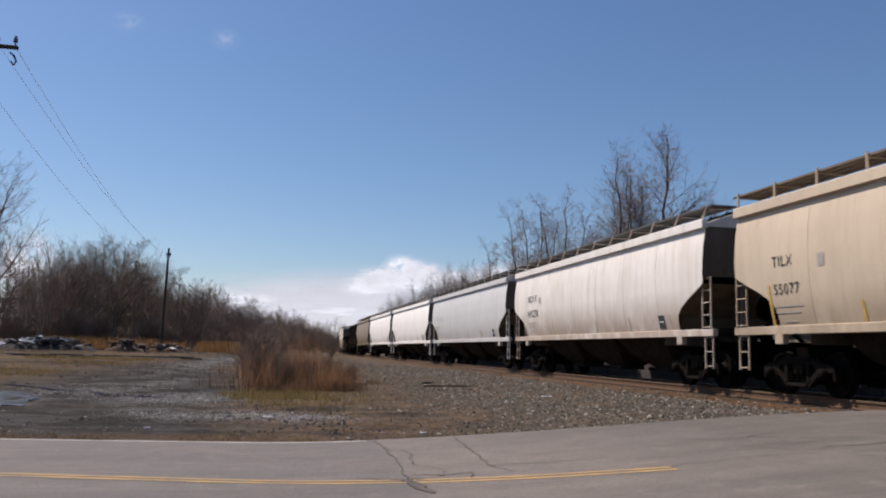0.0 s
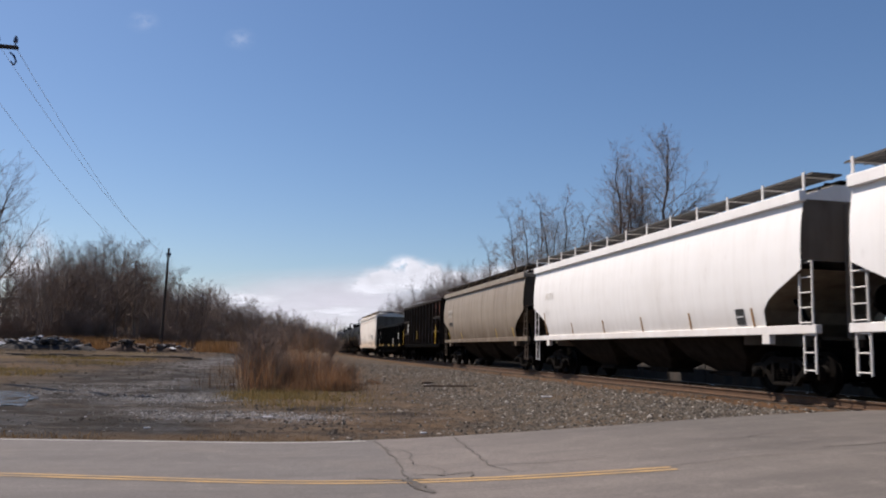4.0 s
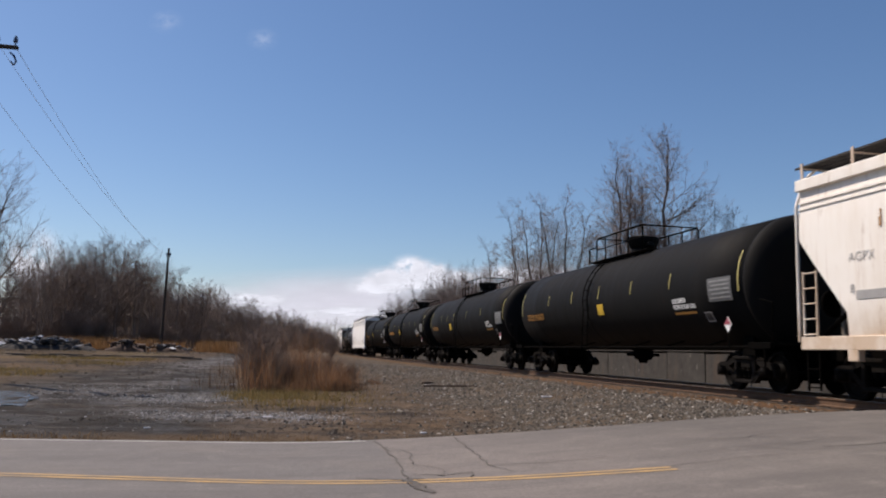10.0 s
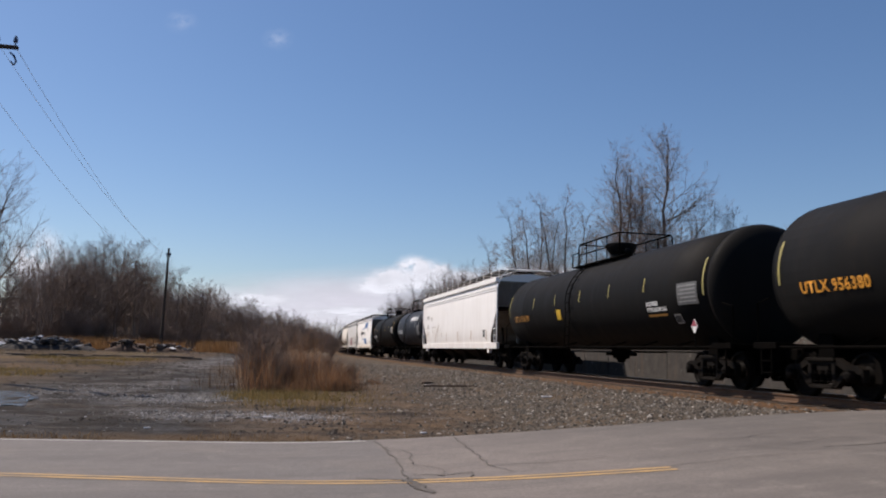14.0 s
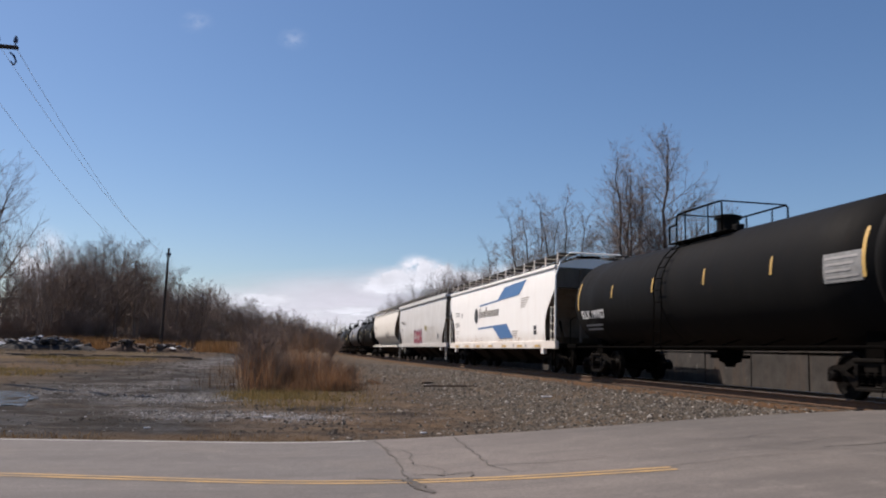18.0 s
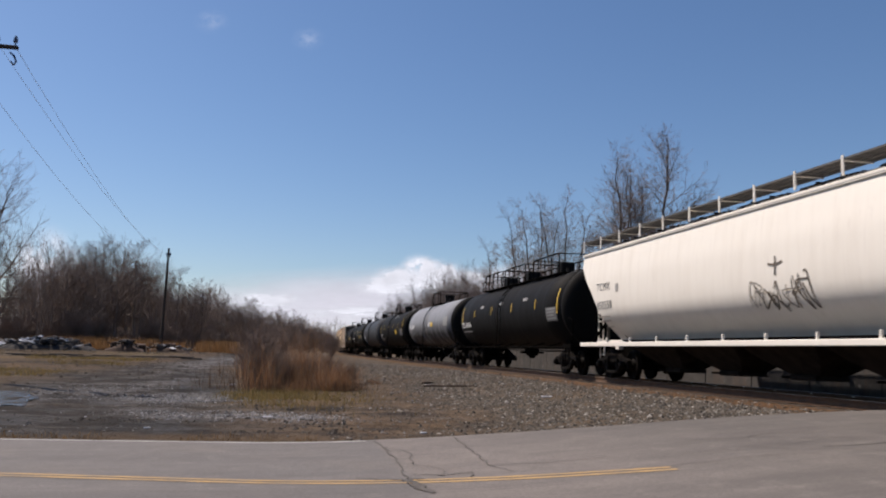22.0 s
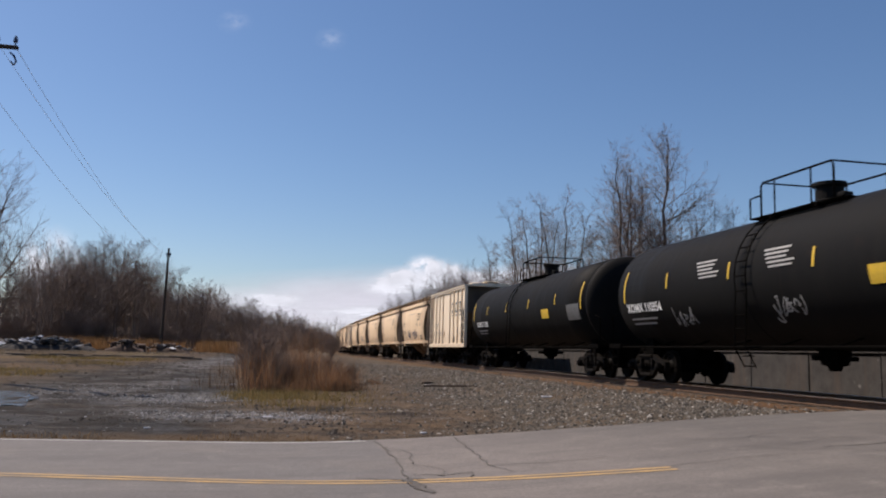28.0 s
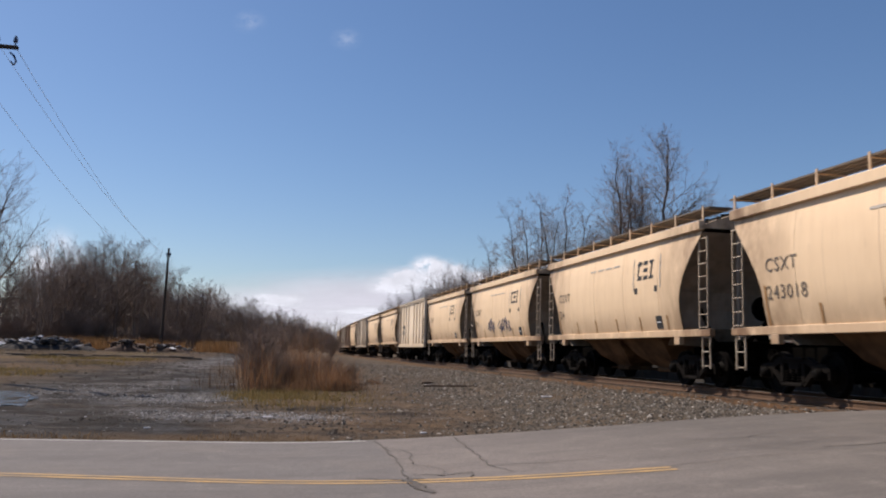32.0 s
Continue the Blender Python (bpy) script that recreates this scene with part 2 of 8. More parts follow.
M["rust_mark"] = surface("rust_stain", (0.30, 0.16, 0.06), (0.4, 0.25, 0.12), 0.8, 0, 6, 0.5, 0)
M["ghost_mark"] = surface("ghosted_small_print", (0.58, 0.55, 0.50), (0.66, 0.63, 0.58), 0.6, 0, 6, 0.6, 0)
M["faint_mark"] = surface("faded_brown_grey_print", (0.40, 0.35, 0.30), (0.50, 0.45, 0.38), 0.6, 0, 6, 0.6, 0)
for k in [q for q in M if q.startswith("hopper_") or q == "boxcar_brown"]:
    # darker copies for the ends: shade between the cars painted in, plus brake grime
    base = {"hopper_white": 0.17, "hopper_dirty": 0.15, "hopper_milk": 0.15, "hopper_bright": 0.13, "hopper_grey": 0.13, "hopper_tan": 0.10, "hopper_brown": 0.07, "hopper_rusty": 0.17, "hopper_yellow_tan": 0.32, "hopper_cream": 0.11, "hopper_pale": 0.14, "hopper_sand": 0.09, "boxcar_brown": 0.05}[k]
    M["end_" + k] = car_paint("shaded_grimy_end_of_" + k, (base, base * 0.82, base * 0.64), (base * 0.35, base * 0.27, base * 0.20), dirty=0.75, rusty=0.3, rough=0.7, gloss=0.2)

# ---- small mesh tools ----
def link_mesh(name, verts, faces, material, parent=None, label="", smooth=False):
    me = bpy.data.meshes.new(name)
    me.from_pydata([tuple(v) for v in verts], [], faces)
    me.update()
    if smooth:
        me.polygons.foreach_set("use_smooth", [True] * len(me.polygons))
    if material:
        me.materials.append(material)
    ob = new(name, me)
    if parent:
        ob.parent = parent
    if label:
        ob["label"] = label
    return ob


def part(name, bm, material, parent, label=""):
    me = bpy.data.meshes.new(name)
    bm.to_mesh(me)
    bm.free()
    me.materials.append(material)
    ob = new(name, me)
    ob.parent = parent
    if label:
        ob["label"] = label
    return ob


def add_box(bm, x0, x1, y0, y1, z0, z1, bevel=0.0):
    vs = [bm.verts.new((x, y, z)) for x in (x0, x1) for y in (y0, y1) for z in (z0, z1)]
    fs = [(0, 1, 3, 2), (4, 6, 7, 5), (0, 4, 5, 1), (2, 3, 7, 6), (0, 2, 6, 4), (1, 5, 7, 3)]
    made = [bm.faces.new([vs[i] for i in f]) for f in fs]
    if bevel:
        edges = list({e for f in made for e in f.edges})
        bmesh.ops.bevel(bm, geom=edges, offset=bevel, segments=1, affect="EDGES")


def add_tube(bm, a, b, r, n=6, r2=None):
    """A closed round bar from a to b."""
    a, b = Vector(a), Vector(b)
    r2 = r if r2 is None else r2
    d = (b - a).normalized()
    u = d.orthogonal().normalized()
    v = d.cross(u)
    rings = []
    for c, q in ((a, r), (b, r2)):
        rings.append([bm.verts.new(c + q * (math.cos(2 * math.pi * k / n) * u + math.sin(2 * math.pi * k / n) * v)) for k in range(n)])
    for k in range(n):
        bm.faces.new((rings[0][k], rings[0][(k + 1) % n], rings[1][(k + 1) % n], rings[1][k]))
    bm.faces.new(rings[0][::-1])
    bm.faces.new(rings[1])


def add_path(bm, pts, r, n=6):
    """A bent round bar through the points, in one skin."""
    p = [Vector(q) for q in pts]
    rings, u = [], None
    for i, c in enumerate(p):
        d = (p[min(i + 1, len(p) - 1)] - p[max(i - 1, 0)]).normalized()
        u = d.orthogonal().normalized() if u is None else (u - d * u.dot(d)).normalized()
        v = d.cross(u)
        rings.append([bm.verts.new(c + r * (math.cos(2 * math.pi * k / n) * u + math.sin(2 * math.pi * k / n) * v)) for k in range(n)])
    for a, b in zip(rings[:-1], rings[1:]):
        for k in range(n):
            bm.faces.new((a[k], a[(k + 1) % n], b[(k + 1) % n], b[k]))
    bm.faces.new(rings[0][::-1])
    bm.faces.new(rings[-1])


def add_prism(bm, outline, x0, x1):
    """An outline of (y, z) pulled from x0 to x1."""
    a = [bm.verts.new((x0, y, z)) for y, z in outline]
    b = [bm.verts.new((x1, y, z)) for y, z in outline]
    n = len(outline)
    for k in range(n):
        bm.faces.new((a[k], a[(k + 1) % n], b[(k + 1) % n], b[k]))
    bm.faces.new(a[::-1])
    bm.faces.new(b)
    bmesh.ops.recalc_face_normals(bm, faces=bm.faces)


def loft(bm, rows, closed=False):
    """Quads between rows of points."""
    vr = [[bm.verts.new(p) for p in row] for row in rows]
    for r0, r1 in zip(vr[:-1], vr[1:]):
        n = len(r0)
        for k in range(n if closed else n - 1):
            bm.faces.new((r0[k], r0[(k + 1) % n], r1[(k + 1) % n], r1[k]))
    return vr


# ---- ground: one sheet to the horizon ----
def lines(a, b, fine, stops):
    """Grid lines, fine between a and b and coarser outward to the stops."""
    mid = list(np.arange(a, b + fine * 0.5, fine))
    lo, step, v = [], fine, a
    while v > stops[0]:
        step *= 1.22
        v -= step
        lo.append(v)
    hi, step, v = [], fine, mid[-1]
    while v < stops[1]:
        step *= 1.22
        v += step
        hi.append(v)
    return lo[::-1] + mid + hi


def blotch(x, y, f, k):
    return noise.noise((x * f, y * f, k)) * 0.6 + noise.noise((x * f * 2.7, y * f * 2.7, k + 9)) * 0.4


def zones(x, y):
    """How much of mud, pale gravel, green grass, rusty fines and wood litter lies here."""
    lat = track_off(x, y)
    v = y - ROAD_SLOPE * x
    wob = blotch(x, y, 0.25, 2.0)
    mid = -4.4 + 0.0 * y + 2.9 * step01(32, 58, y)
    wide = 3.6 - 1.9 * step01(24, 46, y)
    drive = math.exp(-((x - mid + 0.9 * wob) / wide) ** 4) * step01(13.5, 15.0, v + 0.5 * wob) * (1 - step01(75, 120, y))
    mud = min(1.0, drive * 1.1 + 0.6 * step01(0.05, 0.4, wob) * (1 - step01(26, 40, y)) * (1 - step01(-1, 2, x)) * step01(13.4, 14.6, v))
    pale = math.exp(-(((y - 17.5 - 0.3 * wob + 0.2 * x) / 0.8) ** 2)) * math.exp(-((x + 0.6) / 2.2) ** 4) * (0.5 + 0.9 * abs(blotch(x, y, 0.9, 7)))
    pale += 0.7 * math.exp(-(((y - 22.5 - wob) / 1.3) ** 2)) * math.exp(-((x + 2.3) / 1.6) ** 2)
    pale += 0.55 * math.exp(-((x - mid - 0.3) / 1.1) ** 2) * step01(34, 42, y) * (1 - step01(60, 75, y))
    pale += 0.42 * math.exp(-((x + 4.6) / 2.6) ** 4 - ((y - 26.5 - 1.6 * (x + 4.6) + 2.0 * wob) / 2.2) ** 2) * (0.5 + 1.0 * abs(blotch(x * 0.5, y * 1.5, 0.6, 73)))
    pale += 0.16 * drive * step01(0.1, 0.4, blotch(x * 0.4, y * 1.8, 0.5, 21)) * step01(22, 30, y)
    green = math.exp(-(((x + 0.3) / 1.9) ** 2 + ((y - 23.6) / 2.9) ** 2)) * (0.8 + 0.8 * wob)
    green += 0.55 * step01(-0.15, 0.25, blotch(x * 0.5, y * 1.6, 0.14, 5.0)) * step01(24, 32, y) * (1 - step01(-7.5, -5, x))
    core = math.exp(-((x + 0.1) / 1.0) ** 4 - ((y - 17.95 + 0.15 * x) / 0.62) ** 2)
    pale = min(1.0, pale + 1.1 * core)
    dark = math.exp(-((x + 1.85) / 1.1) ** 4 - ((y - 16.2 + 0.3 * wob) / 1.0) ** 2) * (0.7 + 0.9 * blotch(x, y, 0.9, 61))
    dark += 0.9 * math.exp(-((x - 1.2) / 1.0) ** 4 - ((y - 19.6 - 0.2 * x) / 0.7) ** 2)
    dark += 0.9 * math.exp(-((x + 8.8) / 3.2) ** 4 - ((y - 32.0 + 1.2 * wob) / 1.2) ** 2)
    dark += 0.75 * math.exp(-((x + 8.5) / 4.0) ** 4 - ((y - 48.5 + 2 * wob) / 2.0) ** 2)
    dark += 0.8 * math.exp(-((x + 11.5) / 4.5) ** 4 - ((y - 40.0 + 1.5 * wob) / 1.3) ** 2)
    dark += 0.7 * math.exp(-((x + 4.0) / 3.6) ** 4 - ((y - 14.6 + 0.1 * x + 0.2 * wob) / 0.5) ** 2) * (0.6 + 0.8 * blotch(x, y, 0.8, 81))
    dark += 0.8 * math.exp(-((x + 1.9) / 1.0) ** 4 - ((y - 26.0 + wob) / 1.6) ** 2)
    dark += 0.9 * math.exp(-((x + 5.0) / 2.9) ** 4 - ((y - 16.3 + 0.5 * wob) / 1.5) ** 2) * (0.6 + 1.2 * blotch(x * 0.5, y * 1.4, 0.7, 71))
    dark += 0.8 * drive * step01(0.02, 0.35, blotch(x * 0.5, y * 1.5, 0.45, 63))
    dark = max(0.0, min(1.0, dark)) * (1 - min(1.0, core))
    rusty = math.exp(-((abs(lat + 0.25 * wob) - 1.0) / 1.35) ** 4)
    stone = step01(-8.6 + 2.2 * wob, -6.0 + 2.2 * wob, lat) * (1 - step01(6, 12, lat)) * (1 - rusty)
    straw = step01(24, 50, y) * (0.55 + 0.6 * blotch(x, y, 0.15, 12))
    edge = 0.9 * math.exp(-((v - 13.3) / 0.55) ** 2) * (1 - step01(-0.5, 3.5, x))
    return mud * (1 - edge), min(pale, 1.0), max(0.0, min(green, 1.0)), rusty, stone, max(0.0, min(1.0, straw + edge)), dark


gx = lines(-13.0, 15.0, 0.3, (-1600, 1600))
gy = lines(12.0, 46.0, 0.3, (-900, 3600))
g_verts, g_zone = [], []
for y in gy:
    for x in gx:
        g_verts.append((x, y, ground_z(x, y)))
        g_zone.append(zones(x, y) if -80 < x < 80 and -40 < y < 200 else (0, 0, 0.2, 0, 0, 0.7, 0))
nx = len(gx)
g_faces = [(j * nx + i, j * nx + i + 1, (j + 1) * nx + i + 1, (j + 1) * nx + i) for j in range(len(gy) - 1) for i in range(nx - 1)]


def ground_material():
    m = bpy.data.materials.new("bare_earth_mud_and_gravel")
    nt, bs = nodes_of(m)
    geo = nt.nodes.new("ShaderNodeNewGeometry")
    pos = geo.outputs["Position"]

    def att(name):
        a = nt.nodes.new("ShaderNodeAttribute")
        a.attribute_name = name
        return a.outputs["Fac"]
    n1, n2, n3 = noise_node(nt, pos, 0.8, 6), noise_node(nt, pos, 5.0, 6, 0.65), noise_node(nt, pos, 26.0, 4, 0.6)
    vor = nt.nodes.new("ShaderNodeTexVoronoi")
    vor.inputs["Scale"].default_value = 13.0
    nt.links.new(pos, vor.inputs["Vector"])
    sep = nt.nodes.new("ShaderNodeSeparateColor")
    nt.links.new(vor.outputs["Color"], sep.inputs[0])
    earth = mix(nt, ramp(nt, n1, 0.38, 0.62), (0.100, 0.068, 0.042), (0.050, 0.036, 0.025))
    earth = mix(nt, ramp(nt, n2, 0.55, 0.75), earth, (0.135, 0.100, 0.068))
    straw = mix(nt, ramp(nt, n2, 0.35, 0.7), (0.088, 0.053, 0.024), (0.044, 0.029, 0.016))
    col = mix(nt, times(nt, att("straw"), ramp(nt, n1, 0.25, 0.6)), earth, straw)
    grass = mix(nt, ramp(nt, n2, 0.4, 0.7), (0.092, 0.072, 0.022), (0.135, 0.092, 0.036))
    col = mix(nt, times(nt, att("green"), ramp(nt, n2, 0.25, 0.55)), col, grass)
    mudc = mix(nt, ramp(nt, n1, 0.42, 0.60), (0.015, 0.013, 0.0115), (0.060, 0.052, 0.046))
    mudc = mix(nt, ramp(nt, n2, 0.5, 0.7), mudc, (0.034, 0.027, 0.022))
    col = mix(nt, times(nt, att("mud"), ramp(nt, n2, 0.2, 0.5)), col, mudc)
    stones = mix(nt, sep.outputs[0], (0.030, 0.025, 0.019), (0.125, 0.103, 0.080))
    col = mix(nt, times(nt, times(nt, att("stone"), ramp(nt, n1, 0.15, 0.5)), 0.85), col, stones)
    col = mix(nt, times(nt, att("dark"), ramp(nt, n2, 0.25, 0.5)), col, (0.012, 0.0105, 0.009))
    pale = mix(nt, sep.outputs[1], (0.085, 0.082, 0.083), (0.36, 0.355, 0.36))
    col = mix(nt, times(nt, att("pale"), ramp(nt, n2, 0.35, 0.6)), col, pale)
    rust = mix(nt, sep.outputs[2], (0.060, 0.030, 0.013), (0.165, 0.085, 0.036))
    col = mix(nt, times(nt, att("rusty"), 0.85), col, rust)
    # ruts and washed streaks drawn out along the lot
    mp = nt.nodes.new("ShaderNodeMapping")
    mp.inputs["Scale"].default_value = (0.30, 1.25, 1.0)
    mp.inputs["Rotation"].default_value = (0.0, 0.0, 0.22)
    nt.links.new(pos, mp.inputs["Vector"])
    wash = noise_node(nt, mp.outputs[0], 1.0, 6, 0.62)
    far_side = nt.nodes.new("ShaderNodeMath")
    far_side.operation = "SUBTRACT"
    far_side.use_clamp = True
    far_side.inputs[0].default_value = 1.0
    nt.links.new(att("stone"), far_side.inputs[1])
    col = mix(nt, times(nt, times(nt, ramp(nt, wash, 0.52, 0.64), far_side.outputs[0]), 0.72), col, (0.019, 0.016, 0.014))
    col = mix(nt, times(nt, times(nt, ramp(nt, wash, 0.46, 0.34), far_side.outputs[0]), 0.40), col, (0.125, 0.105, 0.088))
    tawny = noise_node(nt, pos, 0.35, 5, 0.6)
    col = mix(nt, times(nt, times(nt, ramp(nt, tawny, 0.50, 0.66), ramp(nt, att("mud"), 0.7, 0.1)), 0.45), col, (0.125, 0.078, 0.040))
    col = mix(nt, times(nt, ramp(nt, n3, 0.45, 0.8), 0.5), col, (0.024, 0.019, 0.014))
    nt.links.new(col, bs.inputs["Base Color"])
    rr = nt.nodes.new("ShaderNodeMapRange")
    rr.inputs["To Min"].default_value, rr.inputs["To Max"].default_value = 0.95, 0.65
    nt.links.new(times(nt, att("mud"), ramp(nt, n1, 0.45, 0.62)), rr.inputs["Value"])
    nt.links.new(rr.outputs[0], bs.inputs["Roughness"])
    bs.inputs["Specular IOR Level"].default_value = 0.12
    h = times(nt, n2, n3, "ADD")
    bump_to(nt, bs, h, 1.0, 0.09)
    return m


ground = tagged(link_mesh("ground", g_verts, g_faces, ground_material(), smooth=True),
                "bare muddy ground with gravel, dry grass and railway fines", "ground", kind="structure")
for k, zone in enumerate(("mud", "pale", "green", "rusty", "stone", "straw", "dark")):
    a = ground.data.attributes.new(zone, "FLOAT", "POINT")
    a.data.foreach_set("value", [z[k] for z in g_zone])


# ---- road ----
def asphalt():
    m = bpy.data.materials.new("worn_asphalt")
    nt, bs = nodes_of(m)
    geo = nt.nodes.new("ShaderNodeNewGeometry")
    pos = geo.outputs["Position"]
    mp = nt.nodes.new("ShaderNodeMapping")
    mp.inputs["Scale"].default_value = (0.12, 1.0, 1.0)
    nt.links.new(pos, mp.inputs["Vector"])
    lanes = noise_node(nt, mp.outputs[0], 1.1, 4)
    patch = noise_node(nt, pos, 0.55, 5)
    grit = noise_node(nt, pos, 26.0, 5, 0.75)
    mottle = noise_node(nt, pos, 2.6, 6, 0.65)
    col = mix(nt, ramp(nt, lanes, 0.35, 0.68), (0.150, 0.137, 0.131), (0.112, 0.104, 0.101))
    # the newer slab beyond the cross crack is browner and lighter
    sp = nt.nodes.new("ShaderNodeSeparateXYZ")
    nt.links.new(pos, sp.inputs[0])
    newer = mix(nt, ramp(nt, lanes, 0.32, 0.70), (0.190, 0.166, 0.150), (0.134, 0.118, 0.109))
    newer = mix(nt, ramp(nt, sp.outputs[0], 2.8, 6.5), newer, mix(nt, ramp(nt, lanes, 0.35, 0.68), (0.118, 0.105, 0.096), (0.080, 0.072, 0.067)))
    col = mix(nt, ramp(nt, sp.outputs[0], 1.55, 1.72), col, newer)
    col = mix(nt, times(nt, ramp(nt, patch, 0.5, 0.72), 0.5), col, (0.168, 0.146, 0.130))
    smear = noise_node(nt, mp.outputs[0], 5.5, 5, 0.65)
    col = mix(nt, times(nt, ramp(nt, smear, 0.52, 0.72), 0.45), col, (0.088, 0.080, 0.075))
    col = mix(nt, times(nt, ramp(nt, mottle, 0.48, 0.68), 0.35), col, (0.090, 0.080, 0.073))
    col = mix(nt, times(nt, ramp(nt, mottle, 0.44, 0.30), 0.35), col, (0.215, 0.190, 0.170))
    col = mix(nt, times(nt, ramp(nt, grit, 0.42, 0.66), 0.55), col, (0.070, 0.062, 0.057))
    nt.links.new(col, bs.inputs["Base Color"])
    bs.inputs["Roughness"].default_value = 0.9
    bs.inputs["Specular IOR Level"].default_value = 0.25
    bump_to(nt, bs, grit, 0.35, 0.01)
    return m


M["asphalt"] = asphalt()
M["yellow_line"] = surface("worn_yellow_road_paint", (0.40, 0.255, 0.100), (0.200, 0.155, 0.105), 0.8, 0, 2.2, 0.9, 0, 30)
M["white_line"] = surface("worn_white_road_paint", (0.40, 0.385, 0.36), (0.18, 0.172, 0.162), 0.8, 0, 2.2, 0.9, 0, 30)
M["tar"] = surface("dark_tar_and_dirt_in_cracks", (0.066, 0.057, 0.050), (0.105, 0.092, 0.082), 0.9, 0, 5, 0.9, 0.2)
M["rail_rust"] = surface("rusty_rail_steel", (0.105, 0.056, 0.028), (0.045, 0.026, 0.016), 0.8, 0.0, 4, 0.7)
M["rail_top"] = surface("worn_bright_rail_head", (0.42, 0.37, 0.32), (0.26, 0.21, 0.18), 0.4, 0.6, 5, 0.6, 0)
M["tie_wood"] = surface("weathered_creosoted_wood", (0.060, 0.043, 0.031), (0.030, 0.023, 0.018), 0.9, 0, 3, 0.7, 0.4)


def lane_shift(x):
    """The centre line draws nearer as the road widens to the crossing."""
    return float(np.interp(x, (-12.0, -3.4, 1.8, 4.8, 9.0), (-0.5, 0.0, 0.66, 0.84, 0.95)))


def road_strip(name, u0, u1, x0, x1, lift, material, thick=0.0, step=0.5, ragged=0.0, shift=None):
    """A strip along the road between the offsets u0 and u1 (across, in y)."""
    xs = np.arange(x0, x1 + step * 0.5, step)
    v, f = [], []
    for x in xs:
        e0 = u0 + ragged * noise.noise((x * 1.3, 3.0, u0)) + ragged * 0.6 * noise.noise((x * 5.0, 8.0, u0))
        e1 = u1 + ragged * noise.noise((x * 1.3, 6.0, u1)) + ragged * 0.6 * noise.noise((x * 5.0, 1.0, u1))
        if shift:
            e0, e1 = e0 - shift(x), e1 - shift(x)
        for u in ((e0, e1) if not thick else (e0, e0, e1, e1)):
            v.append([x, u + ROAD_SLOPE * x, road_z(x) + lift])
        if thick:
            v[-4][2] -= thick
            v[-1][2] -= thick
    n = 4 if thick else 2
    for i in range(len(xs) - 1):
        for k in range(n - 1):
            f.append((i * n + k, (i + 1) * n + k, (i + 1) * n + k + 1, i * n + k + 1))
    return link_mesh(name, v, f, material)


road = tagged(road_strip("road", ROAD_NEAR, ROAD_FAR, -220, 220, 0.0, M["asphalt"], thick=0.3, ragged=0.05),
              "two-lane worn grey asphalt road climbing to a level crossing", "road", kind="structure")
for k, u in enumerate((ROAD_MID - 0.11, ROAD_MID + 0.05)):
    ob = road_strip("centre_line", u, u + 0.085, -12.0, 4.35, 0.005, M["yellow_line"], step=0.125, ragged=0.014, shift=lane_shift)
    ob.parent = road
    ob["label"] = "worn double yellow centre line"
ob = road_strip("edge_line", ROAD_FAR - 0.22, ROAD_FAR - 0.13, -220, 1.55, 0.005, M["white_line"], ragged=0.02)
ob.parent = road
ob["label"] = "worn white edge line"


def crack(pts, width, name="crack"):
    """A wandering strip of tar over the road along (x, y) points."""
    v, f = [], []
    fine = []
    for (xa, ya), (xb, yb) in zip(pts[:-1], pts[1:]):
        for k in range(8):
            t = k / 8
            fine.append((xa + (xb - xa) * t, ya + (yb - ya) * t))
    for i, (x, y) in enumerate(fine):
        x += 0.06 * noise.noise((i * 0.45, pts[0][0], 2.0))
        y += 0.06 * noise.noise((i * 0.45, pts[0][1], 5.0))
        w = width * (0.6 + 0.8 * abs(noise.noise((i * 0.8, pts[0][0], 9.0))))
        a = fine[min(i + 1, len(fine) - 1)]
        b = fine[max(i - 1, 0)]
        d = Vector((a[0] - b[0], a[1] - b[1])).normalized()
        for sgn in (-1, 1):
            px, py = x - d.y * w * sgn, y + d.x * w * sgn
            v.append((px, py, road_z(px) + 0.009))
        if i:
            f.append((2 * i - 2, 2 * i - 1, 2 * i + 1, 2 * i))
    ob = link_mesh(name, v, f, M["tar"])
    ob.parent = road
    return ob


crack([(1.66, 12.0), (1.95, 11.2), (1.75, 10.2), (2.05, 9.6), (1.9, 9.1)], 0.007)
crack([(1.62, 9.4), (2.0, 9.2), (2.3, 9.3), (2.2, 8.9)], 0.016)
crack([(1.0, 9.35), (1.25, 9.15), (1.4, 9.05)], 0.018)
crack([(1.48, 9.05), (1.60, 8.85), (1.52, 8.5), (1.66, 8.1)], 0.045, "tar_patch")
crack([(1.62, 12.95), (1.68, 11.9), (1.62, 10.6), (1.55, 9.5), (1.50, 8.8), (1.62, 8.2)], 0.013)
crack([(2.85, 12.7), (2.78, 11.7), (2.70, 10.6), (2.62, 9.7), (2.75, 9.0)], 0.010)
crack([(1.34, 9.12), (1.52, 9.0), (1.70, 9.05)], 0.035, "tar_patch")
crack([(1.50, 9.0), (1.62, 8.7), (1.62, 8.2)], 0.035, "tar_patch")
crack([(5.6, 10.4), (6.2, 10.15), (6.9, 10.3), (7.6, 10.0)], 0.012)
crack([(6.4, 10.2), (6.7, 9.7), (7.2, 9.5), (7.3, 9.1)], 0.007)
crack([(4.4, 8.6), (5.4, 8.7), (6.4, 8.5)], 0.007)
crack([(6.9, 10.9), (7.9, 10.7), (8.9, 10.8)], 0.007)
crack([(2.62, 9.7), (3.4, 9.55), (4.2, 9.6)], 0.010)
